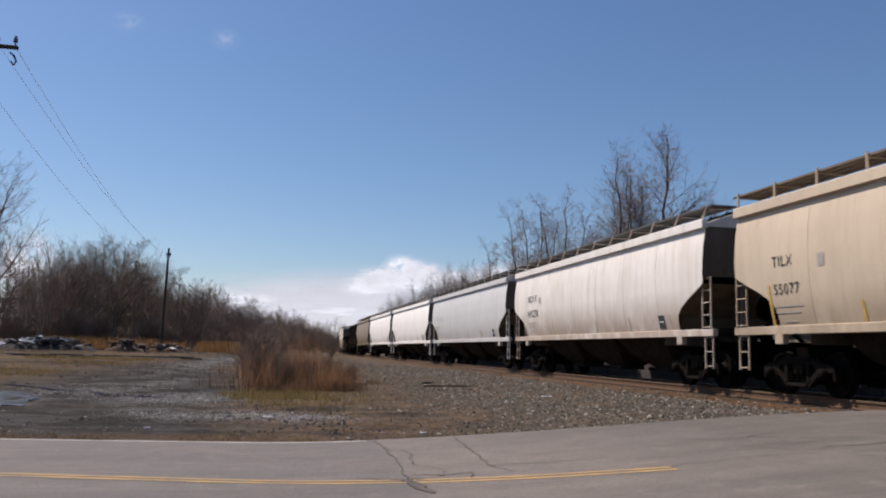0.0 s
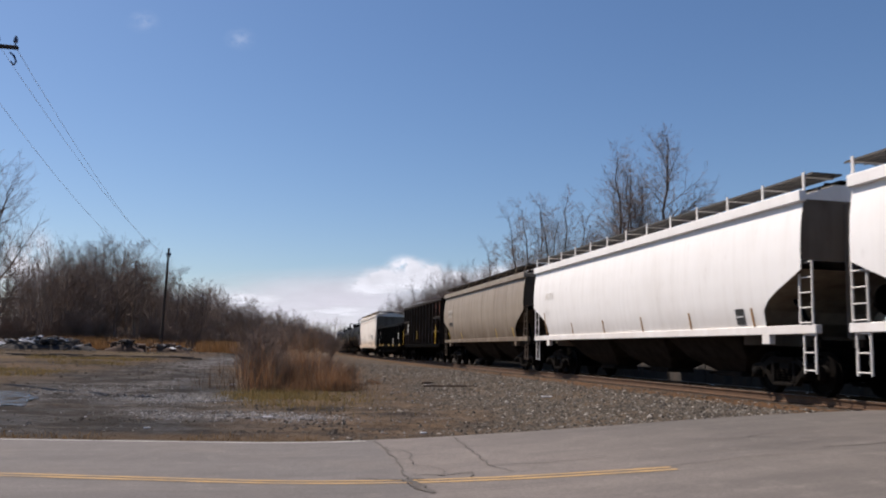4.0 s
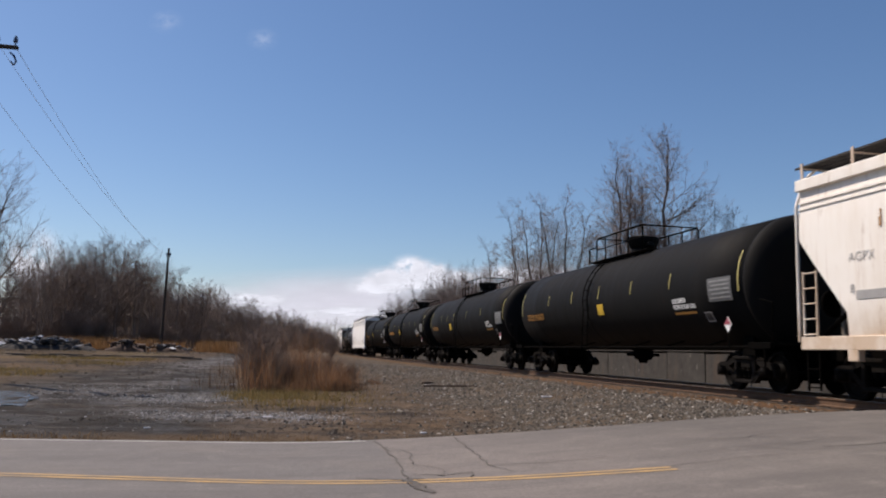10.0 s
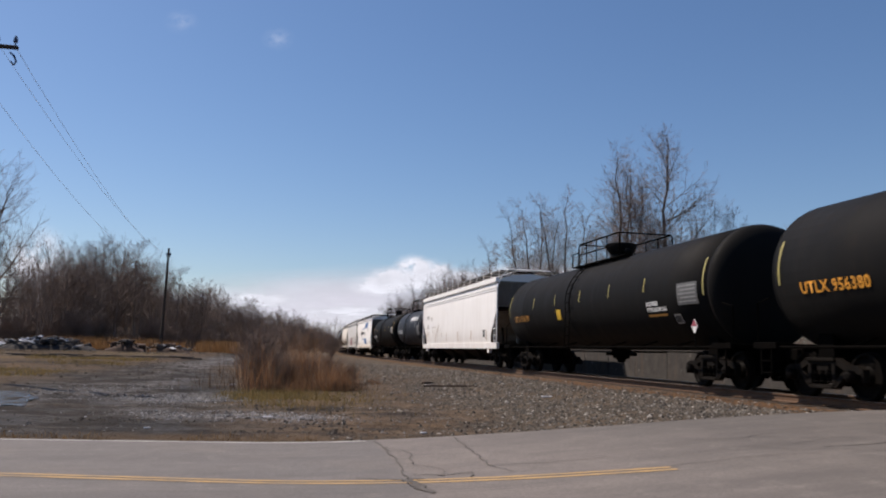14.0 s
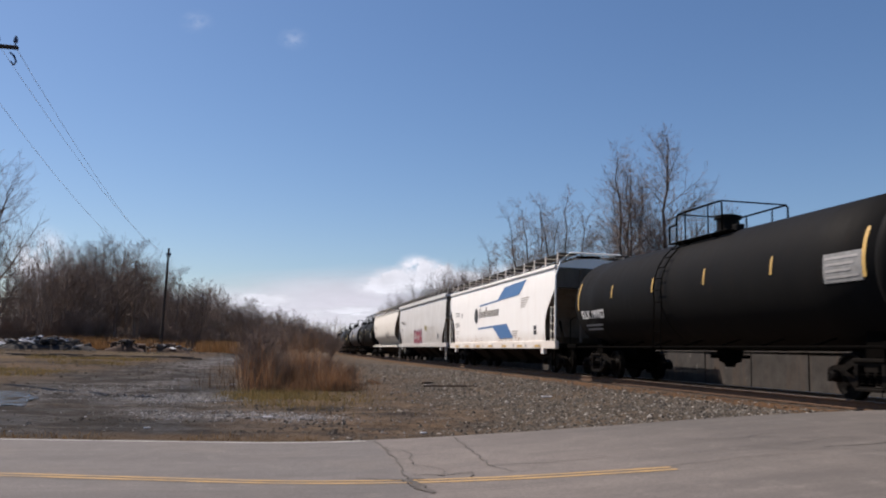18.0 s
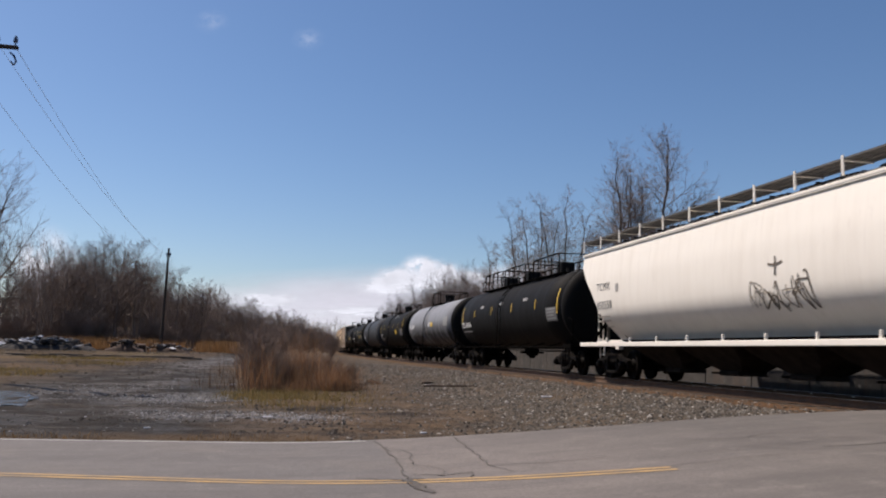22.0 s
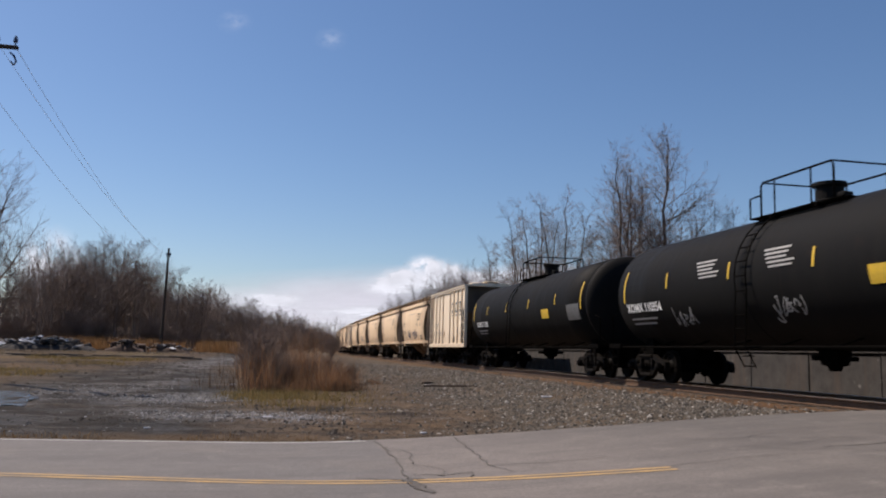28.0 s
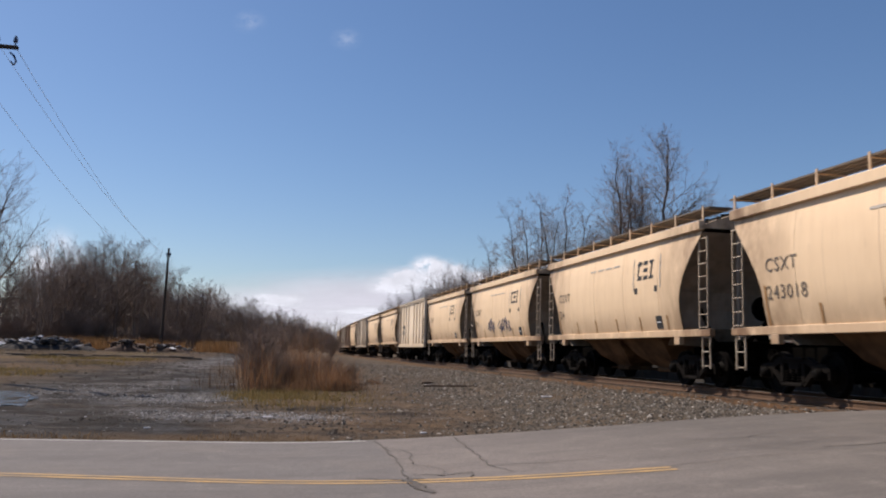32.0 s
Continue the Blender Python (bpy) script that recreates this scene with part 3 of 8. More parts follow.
crack([(5.0, 9.3), (5.7, 9.45), (6.4, 9.3), (7.1, 9.5), (7.9, 9.35)], 0.006)
crack([(5.9, 9.4), (6.1, 8.9), (6.6, 8.6), (6.9, 8.2)], 0.006)
crack([(6.5, 8.9), (7.1, 8.75), (7.6, 8.85)], 0.014, "tar_patch")
crack([(6.0, 10.9), (6.5, 10.5), (7.3, 10.55), (8.2, 10.2), (9.0, 10.3)], 0.006)
crack([(7.0, 11.3), (7.5, 10.9), (7.6, 10.4)], 0.006)

# ---- track ----
track = tagged(new("railway_track"), "rusty steel rails on weathered wooden ties", "railway", kind="structure")
RAIL_OUT = [(-0.07, 0.0), (0.07, 0.0), (0.07, 0.02), (0.012, 0.035), (0.012, 0.125), (0.036, 0.14), (0.036, 0.174), (-0.036, 0.174), (-0.036, 0.14), (-0.012, 0.125), (-0.012, 0.035), (-0.07, 0.02)]
rail_s = [-700, -200, -50, 0, 60] + list(range(80, 760, 20))
for side in (-0.755, 0.755):
    bm = bmesh.new()
    loft(bm, [[(*on_track(s, side + a)[:2], RAIL_Z - 0.177 + b) for a, b in RAIL_OUT] for s in rail_s], True)
    part("rail", bm, M["rail_rust"], track)
    bm = bmesh.new()
    loft(bm, [[(*on_track(s, side + a)[:2], RAIL_Z + b) for a, b in ((-0.032, -0.002), (-0.026, 0.0), (0.026, 0.0), (0.032, -0.002))] for s in rail_s])
    part("rail_head", bm, M["rail_top"], track, "polished running surface")
bm = bmesh.new()
add_box(bm, -1.3, 1.3, -0.11, 0.11, -0.16, 0.0, 0.012)
tie_mesh = bpy.data.meshes.new("tie")
bm.to_mesh(tie_mesh)
bm.free()
tie_mesh.materials.append(M["tie_wood"])
for k in range(270):
    s = 13.6 + 0.52 * k
    x, y, a = on_track(s)
    ob = new("tie", tie_mesh)
    ob.parent = track
    ob.matrix_basis = pose(x + random.uniform(-0.05, 0.05), y, RAIL_Z - 0.182 + random.uniform(-0.012, 0.0), 0, 0, -math.degrees(a) + random.uniform(-1.5, 1.5))



# ---- freight train: x across (camera side is -x), y towards the train's rear, z above the rail ----
TRAIN, WHEELSETS, CLOUDS = [], [], []
WHEEL_R = 0.457
KEPT = {}


def shared(key, name, build, material, parent, label="", m=None):
    """A part whose mesh is built once under a key and then shared."""
    if key not in KEPT:
        bm = bmesh.new()
        build(bm)
        bmesh.ops.recalc_face_normals(bm, faces=bm.faces)
        me = bpy.data.meshes.new(name)
        bm.to_mesh(me)
        bm.free()
        me.materials.append(material)
        KEPT[key] = me
    ob = new(name, KEPT[key])
    ob.parent = parent
    if m is not None:
        ob.matrix_basis = m
    if label:
        ob["label"] = label
    return ob


def lathe(bm, prof, n, axis="x", centre=(0, 0, 0)):
    """A turned body: prof of (along, radius)."""
    rows = []
    for a, r in prof:
        row = []
        for k in range(n):
            c, s = r * math.cos(2 * math.pi * k / n), r * math.sin(2 * math.pi * k / n)
            p = (a, c, s) if axis == "x" else ((c, a, s) if axis == "y" else (c, s, a))
            row.append(tuple(p[i] + centre[i] for i in range(3)))
        rows.append(row)
    vr = loft(bm, rows, True)
    bm.faces.new(vr[0])
    bm.faces.new(vr[-1])


def build_wheelset(bm):
    for sgn in (-1, 1):
        x = sgn * 0.72
        o = sgn * 0.07
        lathe(bm, [(x - o, 0.10), (x - o, 0.475), (x - o * 0.6, 0.478), (x - o * 0.45, WHEEL_R), (x + o, WHEEL_R - 0.006), (x + o, 0.40), (x + o * 0.35, 0.36), (x + o * 0.2, 0.2), (x + o * 1.1, 0.15), (x + o * 1.1, 0.09)], 22)
        # lifting holes make the turning show
        for k in range(3):
            a = 2 * math.pi * k / 3
            add_box(bm, min(x + o * 0.3, x + o * 0.55), max(x + o * 0.3, x + o * 0.55), 0.27 * math.cos(a) - 0.035, 0.27 * math.cos(a) + 0.035, 0.27 * math.sin(a) - 0.035, 0.27 * math.sin(a) + 0.035)
    add_tube(bm, (-1.02, 0, 0), (1.02, 0, 0), 0.085, 10)


def build_side_frame(bm):
    add_prism(bm, [(-1.18, 0.02), (-1.18, 0.12), (-1.02, 0.19), (-0.72, 0.20), (-0.45, 0.33), (0.45, 0.33), (0.72, 0.20), (1.02, 0.19), (1.18, 0.12), (1.18, 0.02), (0.74, 0.05), (0.42, 0.20), (-0.42, 0.20), (-0.74, 0.05)], -0.07, 0.07)
    add_prism(bm, [(-0.76, 0.055), (-0.66, 0.10), (-0.30, -0.19), (0.30, -0.19), (0.66, 0.10), (0.76, 0.055), (0.38, -0.28), (-0.38, -0.28)], -0.07, 0.07)
    for y in (-0.36, 0.36):
        add_box(bm, -0.085, 0.07, y - 0.055, y + 0.055, -0.20, 0.22, 0.012)
    for y in (-0.745, 0.745, -1.16, 1.16):
        add_box(bm, -0.07, 0.07, y - 0.04, y + 0.04, -0.13, 0.06, 0.01)
    add_box(bm, -0.115, -0.07, -0.42, 0.42, 0.26, 0.33, 0.01)
    add_box(bm, -0.115, -0.07, -0.34, 0.34, -0.28, -0.22, 0.01)


def build_spring(bm):
    lathe(bm, [(-0.17 + 0.0275 * k, 0.085 if k % 2 else 0.06) for k in range(10)], 8, "z")


def build_bearing(bm):
    lathe(bm, [(-0.14, 0.05), (-0.12, 0.09), (-0.06, 0.12), (0.10, 0.12), (0.14, 0.09)], 12)


def build_bolster(bm):
    add_box(bm, -1.05, 1.05, -0.2, 0.2, -0.03, 0.25, 0.03)
    add_tube(bm, (0, 0, 0.2), (0, 0, 0.36), 0.2, 12)


def build_brake(bm):
    add_box(bm, -0.85, 0.85, -0.06, 0.06, -0.12, 0.0, 0.01)
    for sgn in (-1, 1):
        add_box(bm, sgn * 0.75 - 0.06, sgn * 0.75 + 0.06, -0.05, 0.09, -0.2, 0.1, 0.01)


def add_truck(car, y):
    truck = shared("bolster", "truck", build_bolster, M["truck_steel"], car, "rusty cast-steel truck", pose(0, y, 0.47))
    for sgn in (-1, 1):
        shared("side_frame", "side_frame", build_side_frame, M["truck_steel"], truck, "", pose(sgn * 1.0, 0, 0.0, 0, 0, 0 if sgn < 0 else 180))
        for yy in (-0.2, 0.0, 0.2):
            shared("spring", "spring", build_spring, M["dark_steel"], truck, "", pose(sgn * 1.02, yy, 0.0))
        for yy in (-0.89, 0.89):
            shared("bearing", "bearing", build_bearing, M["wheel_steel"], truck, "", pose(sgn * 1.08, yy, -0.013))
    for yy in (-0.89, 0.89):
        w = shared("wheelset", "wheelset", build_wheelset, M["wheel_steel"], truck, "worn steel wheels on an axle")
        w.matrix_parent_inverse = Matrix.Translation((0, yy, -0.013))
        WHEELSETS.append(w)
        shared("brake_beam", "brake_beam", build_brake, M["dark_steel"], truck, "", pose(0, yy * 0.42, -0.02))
    return truck


def build_coupler(bm):
    add_box(bm, -0.09, 0.09, -0.05, 0.5, -0.1, 0.1, 0.02)
    add_box(bm, -0.16, 0.10, -0.2, -0.02, -0.15, 0.15, 0.04)
    add_box(bm, 0.02, 0.17, -0.26, -0.08, -0.14, 0.14, 0.03)


def build_hose(bm):
    add_path(bm, [(0.3, 0.35, 0.0), (0.32, 0.15, -0.12), (0.3, 0.0, -0.34), (0.22, -0.12, -0.42), (0.12, -0.2, -0.36)], 0.025, 6)


def add_running_gear(car, L, inset=2.15):
    for sgn in (-1, 1):
        add_truck(car, sgn * (L / 2 - inset))
        m = pose(0, sgn * (L / 2 - 0.2), 0.86, 0, 0, 0 if sgn < 0 else 180)
        shared("coupler", "coupler", build_coupler, M["dark_steel"], car, "", m)
        shared("air_hose", "air_hose", build_hose, M["dark_steel"], car, "", m)


def build_ladder(h, w, rungs, drop):
    def f(bm):
        for y in (0, w):
            add_box(bm, -0.018, 0.018, y - 0.016, y + 0.016, -drop, h)
        for k in range(rungs):
            z = -drop + 0.06 + k * (h + drop - 0.1) / (rungs - 1)
            add_tube(bm, (-0.02, 0, z), (-0.02, w, z), 0.014, 5)
    return f


def text_part(car, words, size, y, z, side_x, material, name="lettering", spread=1.0, bold=0.0):
    """Stencilled words on the camera's side; y is where they begin, z their foot."""
    cu = bpy.data.curves.new("words", "FONT")
    cu.body = words
    cu.size = size
    cu.space_character = spread
    cu.resolution_u = 2
    cu.offset = bold
    tmp = bpy.data.objects.new("words", cu)
    me = bpy.data.meshes.new_from_object(tmp)
    bpy.data.objects.remove(tmp)
    for v in me.vertices:
        tx, ty = v.co.x, v.co.y
        v.co = (-side_x(z + ty) - 0.012, y - tx, z + ty)
    me.materials.clear()
    me.materials.append(material)
    ob = new(name, me)
    ob.parent = car
    return ob


def patch_part(car, name, y0, y1, z0, z1, side_x, material, label="", off=0.010, skew=0.0, n=4):
    """A flat mark (plate, stripe, bar) laid on the camera's side; skew moves its top along y."""
    rows = []
    for k in range(n + 1):
        z = z0 + (z1 - z0) * k / n
        d = skew * k / n
        rows.append([(-side_x(z) - off, y0 + d, z), (-side_x(z) - off, y1 + d, z)])
    bm = bmesh.new()
    loft(bm, rows)
    return part(name, bm, material, car, label)


def stroke_part(car, name, pts, width, side_x, material, label="", off=0.014):
    """A brushed line through (y, z) points on the camera's side."""
    q = [Vector(p) for p in pts]
    fine = []
    for i in range(len(q) - 1):
        p0, p1, p2, p3 = q[max(i - 1, 0)], q[i], q[i + 1], q[min(i + 2, len(q) - 1)]
        for k in range(6):
            t = k / 6
            fine.append(0.5 * ((2 * p1) + (p2 - p0) * t + (2 * p0 - 5 * p1 + 4 * p2 - p3) * t * t + (3 * p1 - p0 - 3 * p2 + p3) * t ** 3))
    fine.append(q[-1])
    rows = []
    for i, c in enumerate(fine):
        d = (fine[min(i + 1, len(fine) - 1)] - fine[max(i - 1, 0)]).normalized()
        nrm = Vector((-d.y, d.x)) * width * 0.5
        rows.append([(-side_x(p.y) - off, p.x, p.y) for p in (c - nrm, c + nrm)])
    bm = bmesh.new()
    loft(bm, rows)
    return part(name, bm, material, car, label)


def profile(points):
    zs, xs = [p[0] for p in points], [p[1] for p in points]
    return lambda z: float(np.interp(z, zs, xs))


ROUND_SIDE = profile([(1.20, 1.36), (1.5, 1.45), (1.9, 1.53), (2.4, 1.585), (2.9, 1.60), (3.4, 1.575), (3.9, 1.50), (4.1, 1.46)])
FLAT_SIDE = profile([(1.20, 1.52), (1.6, 1.55), (2.5, 1.575), (3.4, 1.575), (3.9, 1.55), (4.1, 1.53)])
TUBE_SIDE = profile([(1.20, 0.80), (1.5, 1.12), (1.75, 1.36), (1.95, 1.50), (2.15, 1.56), (2.6, 1.59), (3.2, 1.58), (3.9, 1.48), (4.1, 1.44)])


def hopper(L, paint, side=ROUND_SIDE, bays=3, top=4.0, low=1.44, notch=2.55, cut=1.45, power=0.75, boards="dark", sill_h=0.18, chord=(-0.08, 0.15, 0.10), ladder="paint", hoops=False, band=False, seams=0, tall=False, knee=0.78, straight=False):
    """A covered hopper car: curved sides, notched ends over the slope sheets, roof walk and discharge bays."""
    car = new("hopper_car")
    P = M[paint]
    hb = L / 2 - 0.72
    key = (round(L, 2), paint, id(side), bays, top, notch, cut, power)
    nz = 14

    def y_end(z):
        if z >= notch:
            return hb
        k = (notch - z) / (notch - low)
        k = min(1.0, k / knee)
        return hb - cut * (k if straight else math.sin(k * math.pi / 2) ** 1.15)

    zs = [low + (top - low) * k / nz for k in range(nz + 1)]

    def build_side(sgn):
        def f(bm):
            rows = []
            for z in zs:
                e = y_end(z)
                rows.append([(sgn * side(z), -e + 2 * e * k / 24, z) for k in range(25)])
            loft(bm, rows)
            rows = [[(p[0] - sgn * 0.02, p[1], p[2]) for p in r] for r in rows]
            loft(bm, rows)
            for fc in bm.faces:
                fc.smooth = True
        return f
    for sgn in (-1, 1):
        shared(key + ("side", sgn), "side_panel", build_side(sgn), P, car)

    def build_seam(sgn):
        def f(bm):
            rows = []
            for k in range(nz + 1):
                z = low + 0.01 + (top - 0.18 - low) * k / nz
                rows.append([(sgn * side(z), -0.022, z), (sgn * (side(z) + 0.007), -0.012, z), (sgn * (side(z) + 0.007), 0.012, z), (sgn * side(z), 0.022, z)])
            loft(bm, rows)
        return f
    for sgn in (-1, 1):
        for k in range(seams):
            y = (-0.5 + (k + 0.5) / seams) * 2 * (hb - cut)
            shared(("seam", id(side), paint, top, low, sgn), "seam", build_seam(sgn), P, car, "", pose(0, y, 0))

    def build_end(sgn):
        def f(bm):
            zz = [z for z in zs if z >= notch - 0.01] + [top]
            loft(bm, [[(-side(z), sgn * hb, z), (-side(z) * 0.4, sgn * (hb + 0.02), z), (side(z) * 0.4, sgn * (hb + 0.02), z), (side(z), sgn * hb, z)] for z in zz])
            for x in (-0.55, 0.55):
                add_box(bm, x - 0.04, x + 0.04, sgn * (hb + 0.06) - 0.05, sgn * (hb + 0.06) + 0.05, 1.2, top - 0.1)
        return f

    def build_slope(sgn):
        def f(bm):
            rows = []
            for k in range(7):
                z = notch - (notch - 1.05) * k / 6
                rows.append([(-side(max(z, low)) + 0.03, sgn * (y_end(max(z, low)) - 0.02 - (0.9 if z < low else 0.5 * k / 6)), z), (side(max(z, low)) - 0.03, sgn * (y_end(max(z, low)) - 0.02 - (0.9 if z < low else 0.5 * k / 6)), z)])
            loft(bm, rows)
        return f

    def build_platform(sgn):
        def f(bm):
            add_box(bm, -1.4, 1.4, min(sgn * (L / 2 - 0.75), sgn * (L / 2 - 0.45)), max(sgn * (L / 2 - 0.75), sgn * (L / 2 - 0.45)), 0.98, 1.14, 0.01)
            add_box(bm, -0.3, 0.3, min(sgn * (L / 2 - 3.4), sgn * (L / 2 - 0.45)), max(sgn * (L / 2 - 3.4), sgn * (L / 2 - 0.45)), 0.68, 1.02, 0.01)
            for x in (-1.2, 1.2):
                add_tube(bm, (x, sgn * (L / 2 - 0.7), 1.1), (x * 0.8, sgn * (hb - 1.1), 2.0), 0.05, 6)
        return f
    for sgn in (-1, 1):
        # end and slope sheets wear the darkened paint that stands for shade
        shared(key + ("end", sgn), "end_sheet", build_end(sgn), M["end_" + paint], car, "grimy end sheet painted dark for shade")
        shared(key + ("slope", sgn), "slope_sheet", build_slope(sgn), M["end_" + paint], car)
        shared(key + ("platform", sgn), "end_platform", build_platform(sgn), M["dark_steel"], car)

    def build_roof(bm):
        w = side(top)
        prof = [(-w - 0.05, top - 0.04), (-w - 0.05, top + 0.03), (-0.8, top + 0.28), (0, top + 0.34), (0.8, top + 0.28), (w + 0.05, top + 0.03), (w + 0.05, top - 0.04)]
        ys = (-hb - 0.04, hb + 0.04)
        vr = loft(bm, [[(x, y, z) for x, z in prof] for y in ys])
        for r in vr:
            bm.faces.new(r)
        for y in np.arange(-hb + 0.8, hb - 0.4, 1.35):
            for s in (-1, 1):
                add_prism(bm, [(y - 0.03, 0), (y + 0.03, 0), (y + 0.03, 0.02), (y - 0.03, 0.02)], 0, 0.001)
        bmesh.ops.remove_doubles(bm, verts=bm.verts, dist=0.0005)
    shared(key + ("roof",), "roof", build_roof, P, car)

    def build_chord(sgn):
        def f(bm):
            w = side(top - 0.1)
            a, b = sorted((sgn * (w - 0.06), sgn * (w + chord[2])))
            add_box(bm, a, b, -hb - 0.03, hb + 0.03, top + chord[0], top + chord[1], 0.015)
            if band:
                w2 = side(top - 0.45)
                for zz in (0.34, 0.46):
                    a, b = sorted((sgn * (w2 - 0.01), sgn * (w2 + 0.025)))
                    add_box(bm, a, b, -hb, hb, top - zz, top - zz + 0.04)
        return f

    def build_sill(sgn):
        def f(bm):
            w = side(low) + 0.04
            a, b = sorted((sgn * (w - 0.14), sgn * w))
            add_box(bm, a, b, -(L / 2 - (0.66 if hoops else 0.47)), L / 2 - (0.66 if hoops else 0.47), low - sill_h, low, 0.012)
            for y in (-(L / 2 - 2.15), L / 2 - 2.15):
                add_box(bm, a, b, y - 0.14, y + 0.14, low - sill_h - 0.2, low - sill_h + 0.01, 0.01)
        return f
    for sgn in (-1, 1):
        shared(key + ("chord", sgn), "top_chord", build_chord(sgn), P, car)
        shared(key + ("sill", sgn, sill_h, hoops), "side_sill", build_sill(sgn), P, car)

    # roof walks on brackets, one each side of the hatches
    def build_walk(sgn):
        def f(bm):
            z = top + 0.47
            for x in (0.80, 1.02, 1.23, 1.44):
                add_box(bm, sgn * x - 0.016, sgn * x + 0.016, -hb - 0.25, hb + 0.25, z - 0.035, z + 0.006)
            for y in np.arange(-hb - 0.24, hb + 0.25, 0.105):
                a, b = sorted((sgn * 0.80, sgn * 1.44))
                add_box(bm, a, b, y - 0.033, y + 0.033, z - 0.022, z)
        return f
    WP = M[{"hopper_yellow_tan": "grating_tan", "hopper_white": "grating_grey", "hopper_dirty": "grating_grey", "hopper_milk": "grating_grey", "hopper_bright": "grating", "hopper_grey": "grating_grey", "hopper_tan": "grating_tan", "hopper_cream": "grating_grey", "hopper_pale": "grating_grey"}.get(paint, "grating")]

    def build_bracket(sgn):
        def f(bm):
            if boards == "light":
                add_tube(bm, (sgn * 1.53, 0.12, 0.08), (sgn * 1.46, -0.06, 0.44), 0.022, 6)
            else:
                add_box(bm, min(sgn * 1.458, sgn * 1.485), max(sgn * 1.458, sgn * 1.485), -0.03, 0.03, 0.08, 0.47)
            add_box(bm, min(sgn * 0.8, sgn * 1.458), max(sgn * 0.8, sgn * 1.458), -0.02, 0.02, 0.355, 0.38)
        return f
    n_br = max(6, int(round(2 * hb / 1.45)))
    for sgn in (-1, 1):
        wk = shared(key + ("walk", sgn, boards), "roof_walk", build_walk(sgn), WP, car, "dark grating walkway")
        for k in range(n_br + 1):
            shared(("bracket", sgn, paint, boards), "bracket", build_bracket(sgn), P, wk, "", pose(0, -hb + 2 * hb * k / n_br, top + 0.05))

    def build_hatch(bm):
        add_box(bm, -0.36, 0.36, -0.9, 0.9, 0, 0.24, 0.05)
        add_box(bm, -0.42, 0.42, -0.95, 0.95, 0.18, 0.27, 0.03)
        add_tube(bm, (-0.38, -0.4, 0.3), (0.38, -0.4, 0.3), 0.025, 5)
        add_tube(bm, (-0.38, 0.4, 0.3), (0.38, 0.4, 0.3), 0.025, 5)
    def build_trough(bm):
        add_box(bm, -0.70, 0.70, -hb + 0.12, hb - 0.12, top + 0.18, top + 0.36, 0.06)
        for q in np.arange(-hb + 0.6, hb - 0.5, 0.6):
            add_box(bm, -0.73, 0.73, q - 0.025, q + 0.025, top + 0.20, top + 0.375)
    shared(key + ("trough",), "hatch_trough", build_trough, WP, car, "dark long hatch trough")
    nh = max(4, int(2 * hb / 2.3))
    for k in range(nh):
        shared(("hatch",), "hatch", build_hatch, M["dark_steel"], car, "", pose(0, -hb + 2 * hb * (k + 0.5) / nh, top + 0.22))

    # discharge bays
    span = 2 * (L / 2 - 3.5)

    def build_bay(bm):
        hw = span / bays / 2
        loft_rows = []
        for z, fy, x in ((low - 0.02, 0.99, 1.32), (0.75, 0.72, 0.75), (0.42, 0.34, 0.34)):
            loft_rows.append([(-x, -hw * fy, z), (x, -hw * fy, z), (x, hw * fy, z), (-x, hw * fy, z)])
        vr = loft(bm, loft_rows, True)
        bm.faces.new(vr[-1])
        add_box(bm, -0.42, 0.42, -hw * 0.3, hw * 0.3, 0.30, 0.42, 0.02)
        add_tube(bm, (-0.6, hw * 0.32, 0.36), (0.6, hw * 0.32, 0.36), 0.03, 6)
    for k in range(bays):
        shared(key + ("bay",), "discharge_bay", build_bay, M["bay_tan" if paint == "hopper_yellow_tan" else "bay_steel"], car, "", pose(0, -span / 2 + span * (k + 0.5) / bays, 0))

    # ladders and steps at the corners
    lm = P if ladder == "paint" else M[ladder]
    w = side(low)
    for sx in (-1, 1):
        for sy in (-1, 1):
            y = sy * (L / 2 - (0.76 if hoops else 0.56))
            shared(("ladder", lm.name, tall), "ladder", build_ladder(2.3 if tall else 1.3, 0.40, 8 if tall else 5, 0.0), lm, car, "", pose(sx * (w + 0.03), y if sy < 0 else y - 0.42, low - 0.02))
            sm = M["dark_steel"] if hoops else lm
            shared(("step", sm.name), "step", build_ladder(0.0, 0.36, 3, 0.80), sm, car, "", pose(sx * (w - 0.02), y if sy < 0 else y - 0.40, low - sill_h + 0.02))
    if hoops:
        def build_hoop(bm):
            add_path(bm, [(-w - 0.04, 0, low - 0.1), (-w - 0.05, 0, top - 0.35), (-w + 0.15, 0, top + 0.2), (-1.0, 0, top + 0.52), (1.0, 0, top + 0.52), (w - 0.15, 0, top + 0.2), (w + 0.05, 0, top - 0.35), (w + 0.04, 0, low - 0.1)], 0.035, 6)
        for sy in (-1, 1):
            shared(key + ("hoop",), "end_hoop", build_hoop, P, car, "", pose(0, sy * (L / 2 - 0.64), 0))

    def build_brakewheel(bm):
        lathe(bm, [(-0.02, 0.26), (-0.02, 0.29), (0.02, 0.29), (0.02, 0.26)], 16, "y")
        for k in range(3):
            a = 2 * math.pi * k / 3
            add_tube(bm, (0, 0, 0), (0.27 * math.cos(a), 0, 0.27 * math.sin(a)), 0.02, 5)
    shared("brake_wheel", "brake_wheel", build_brakewheel, M["dark_steel"], car, "", pose(-0.7, L / 2 - 0.55, 1.9))
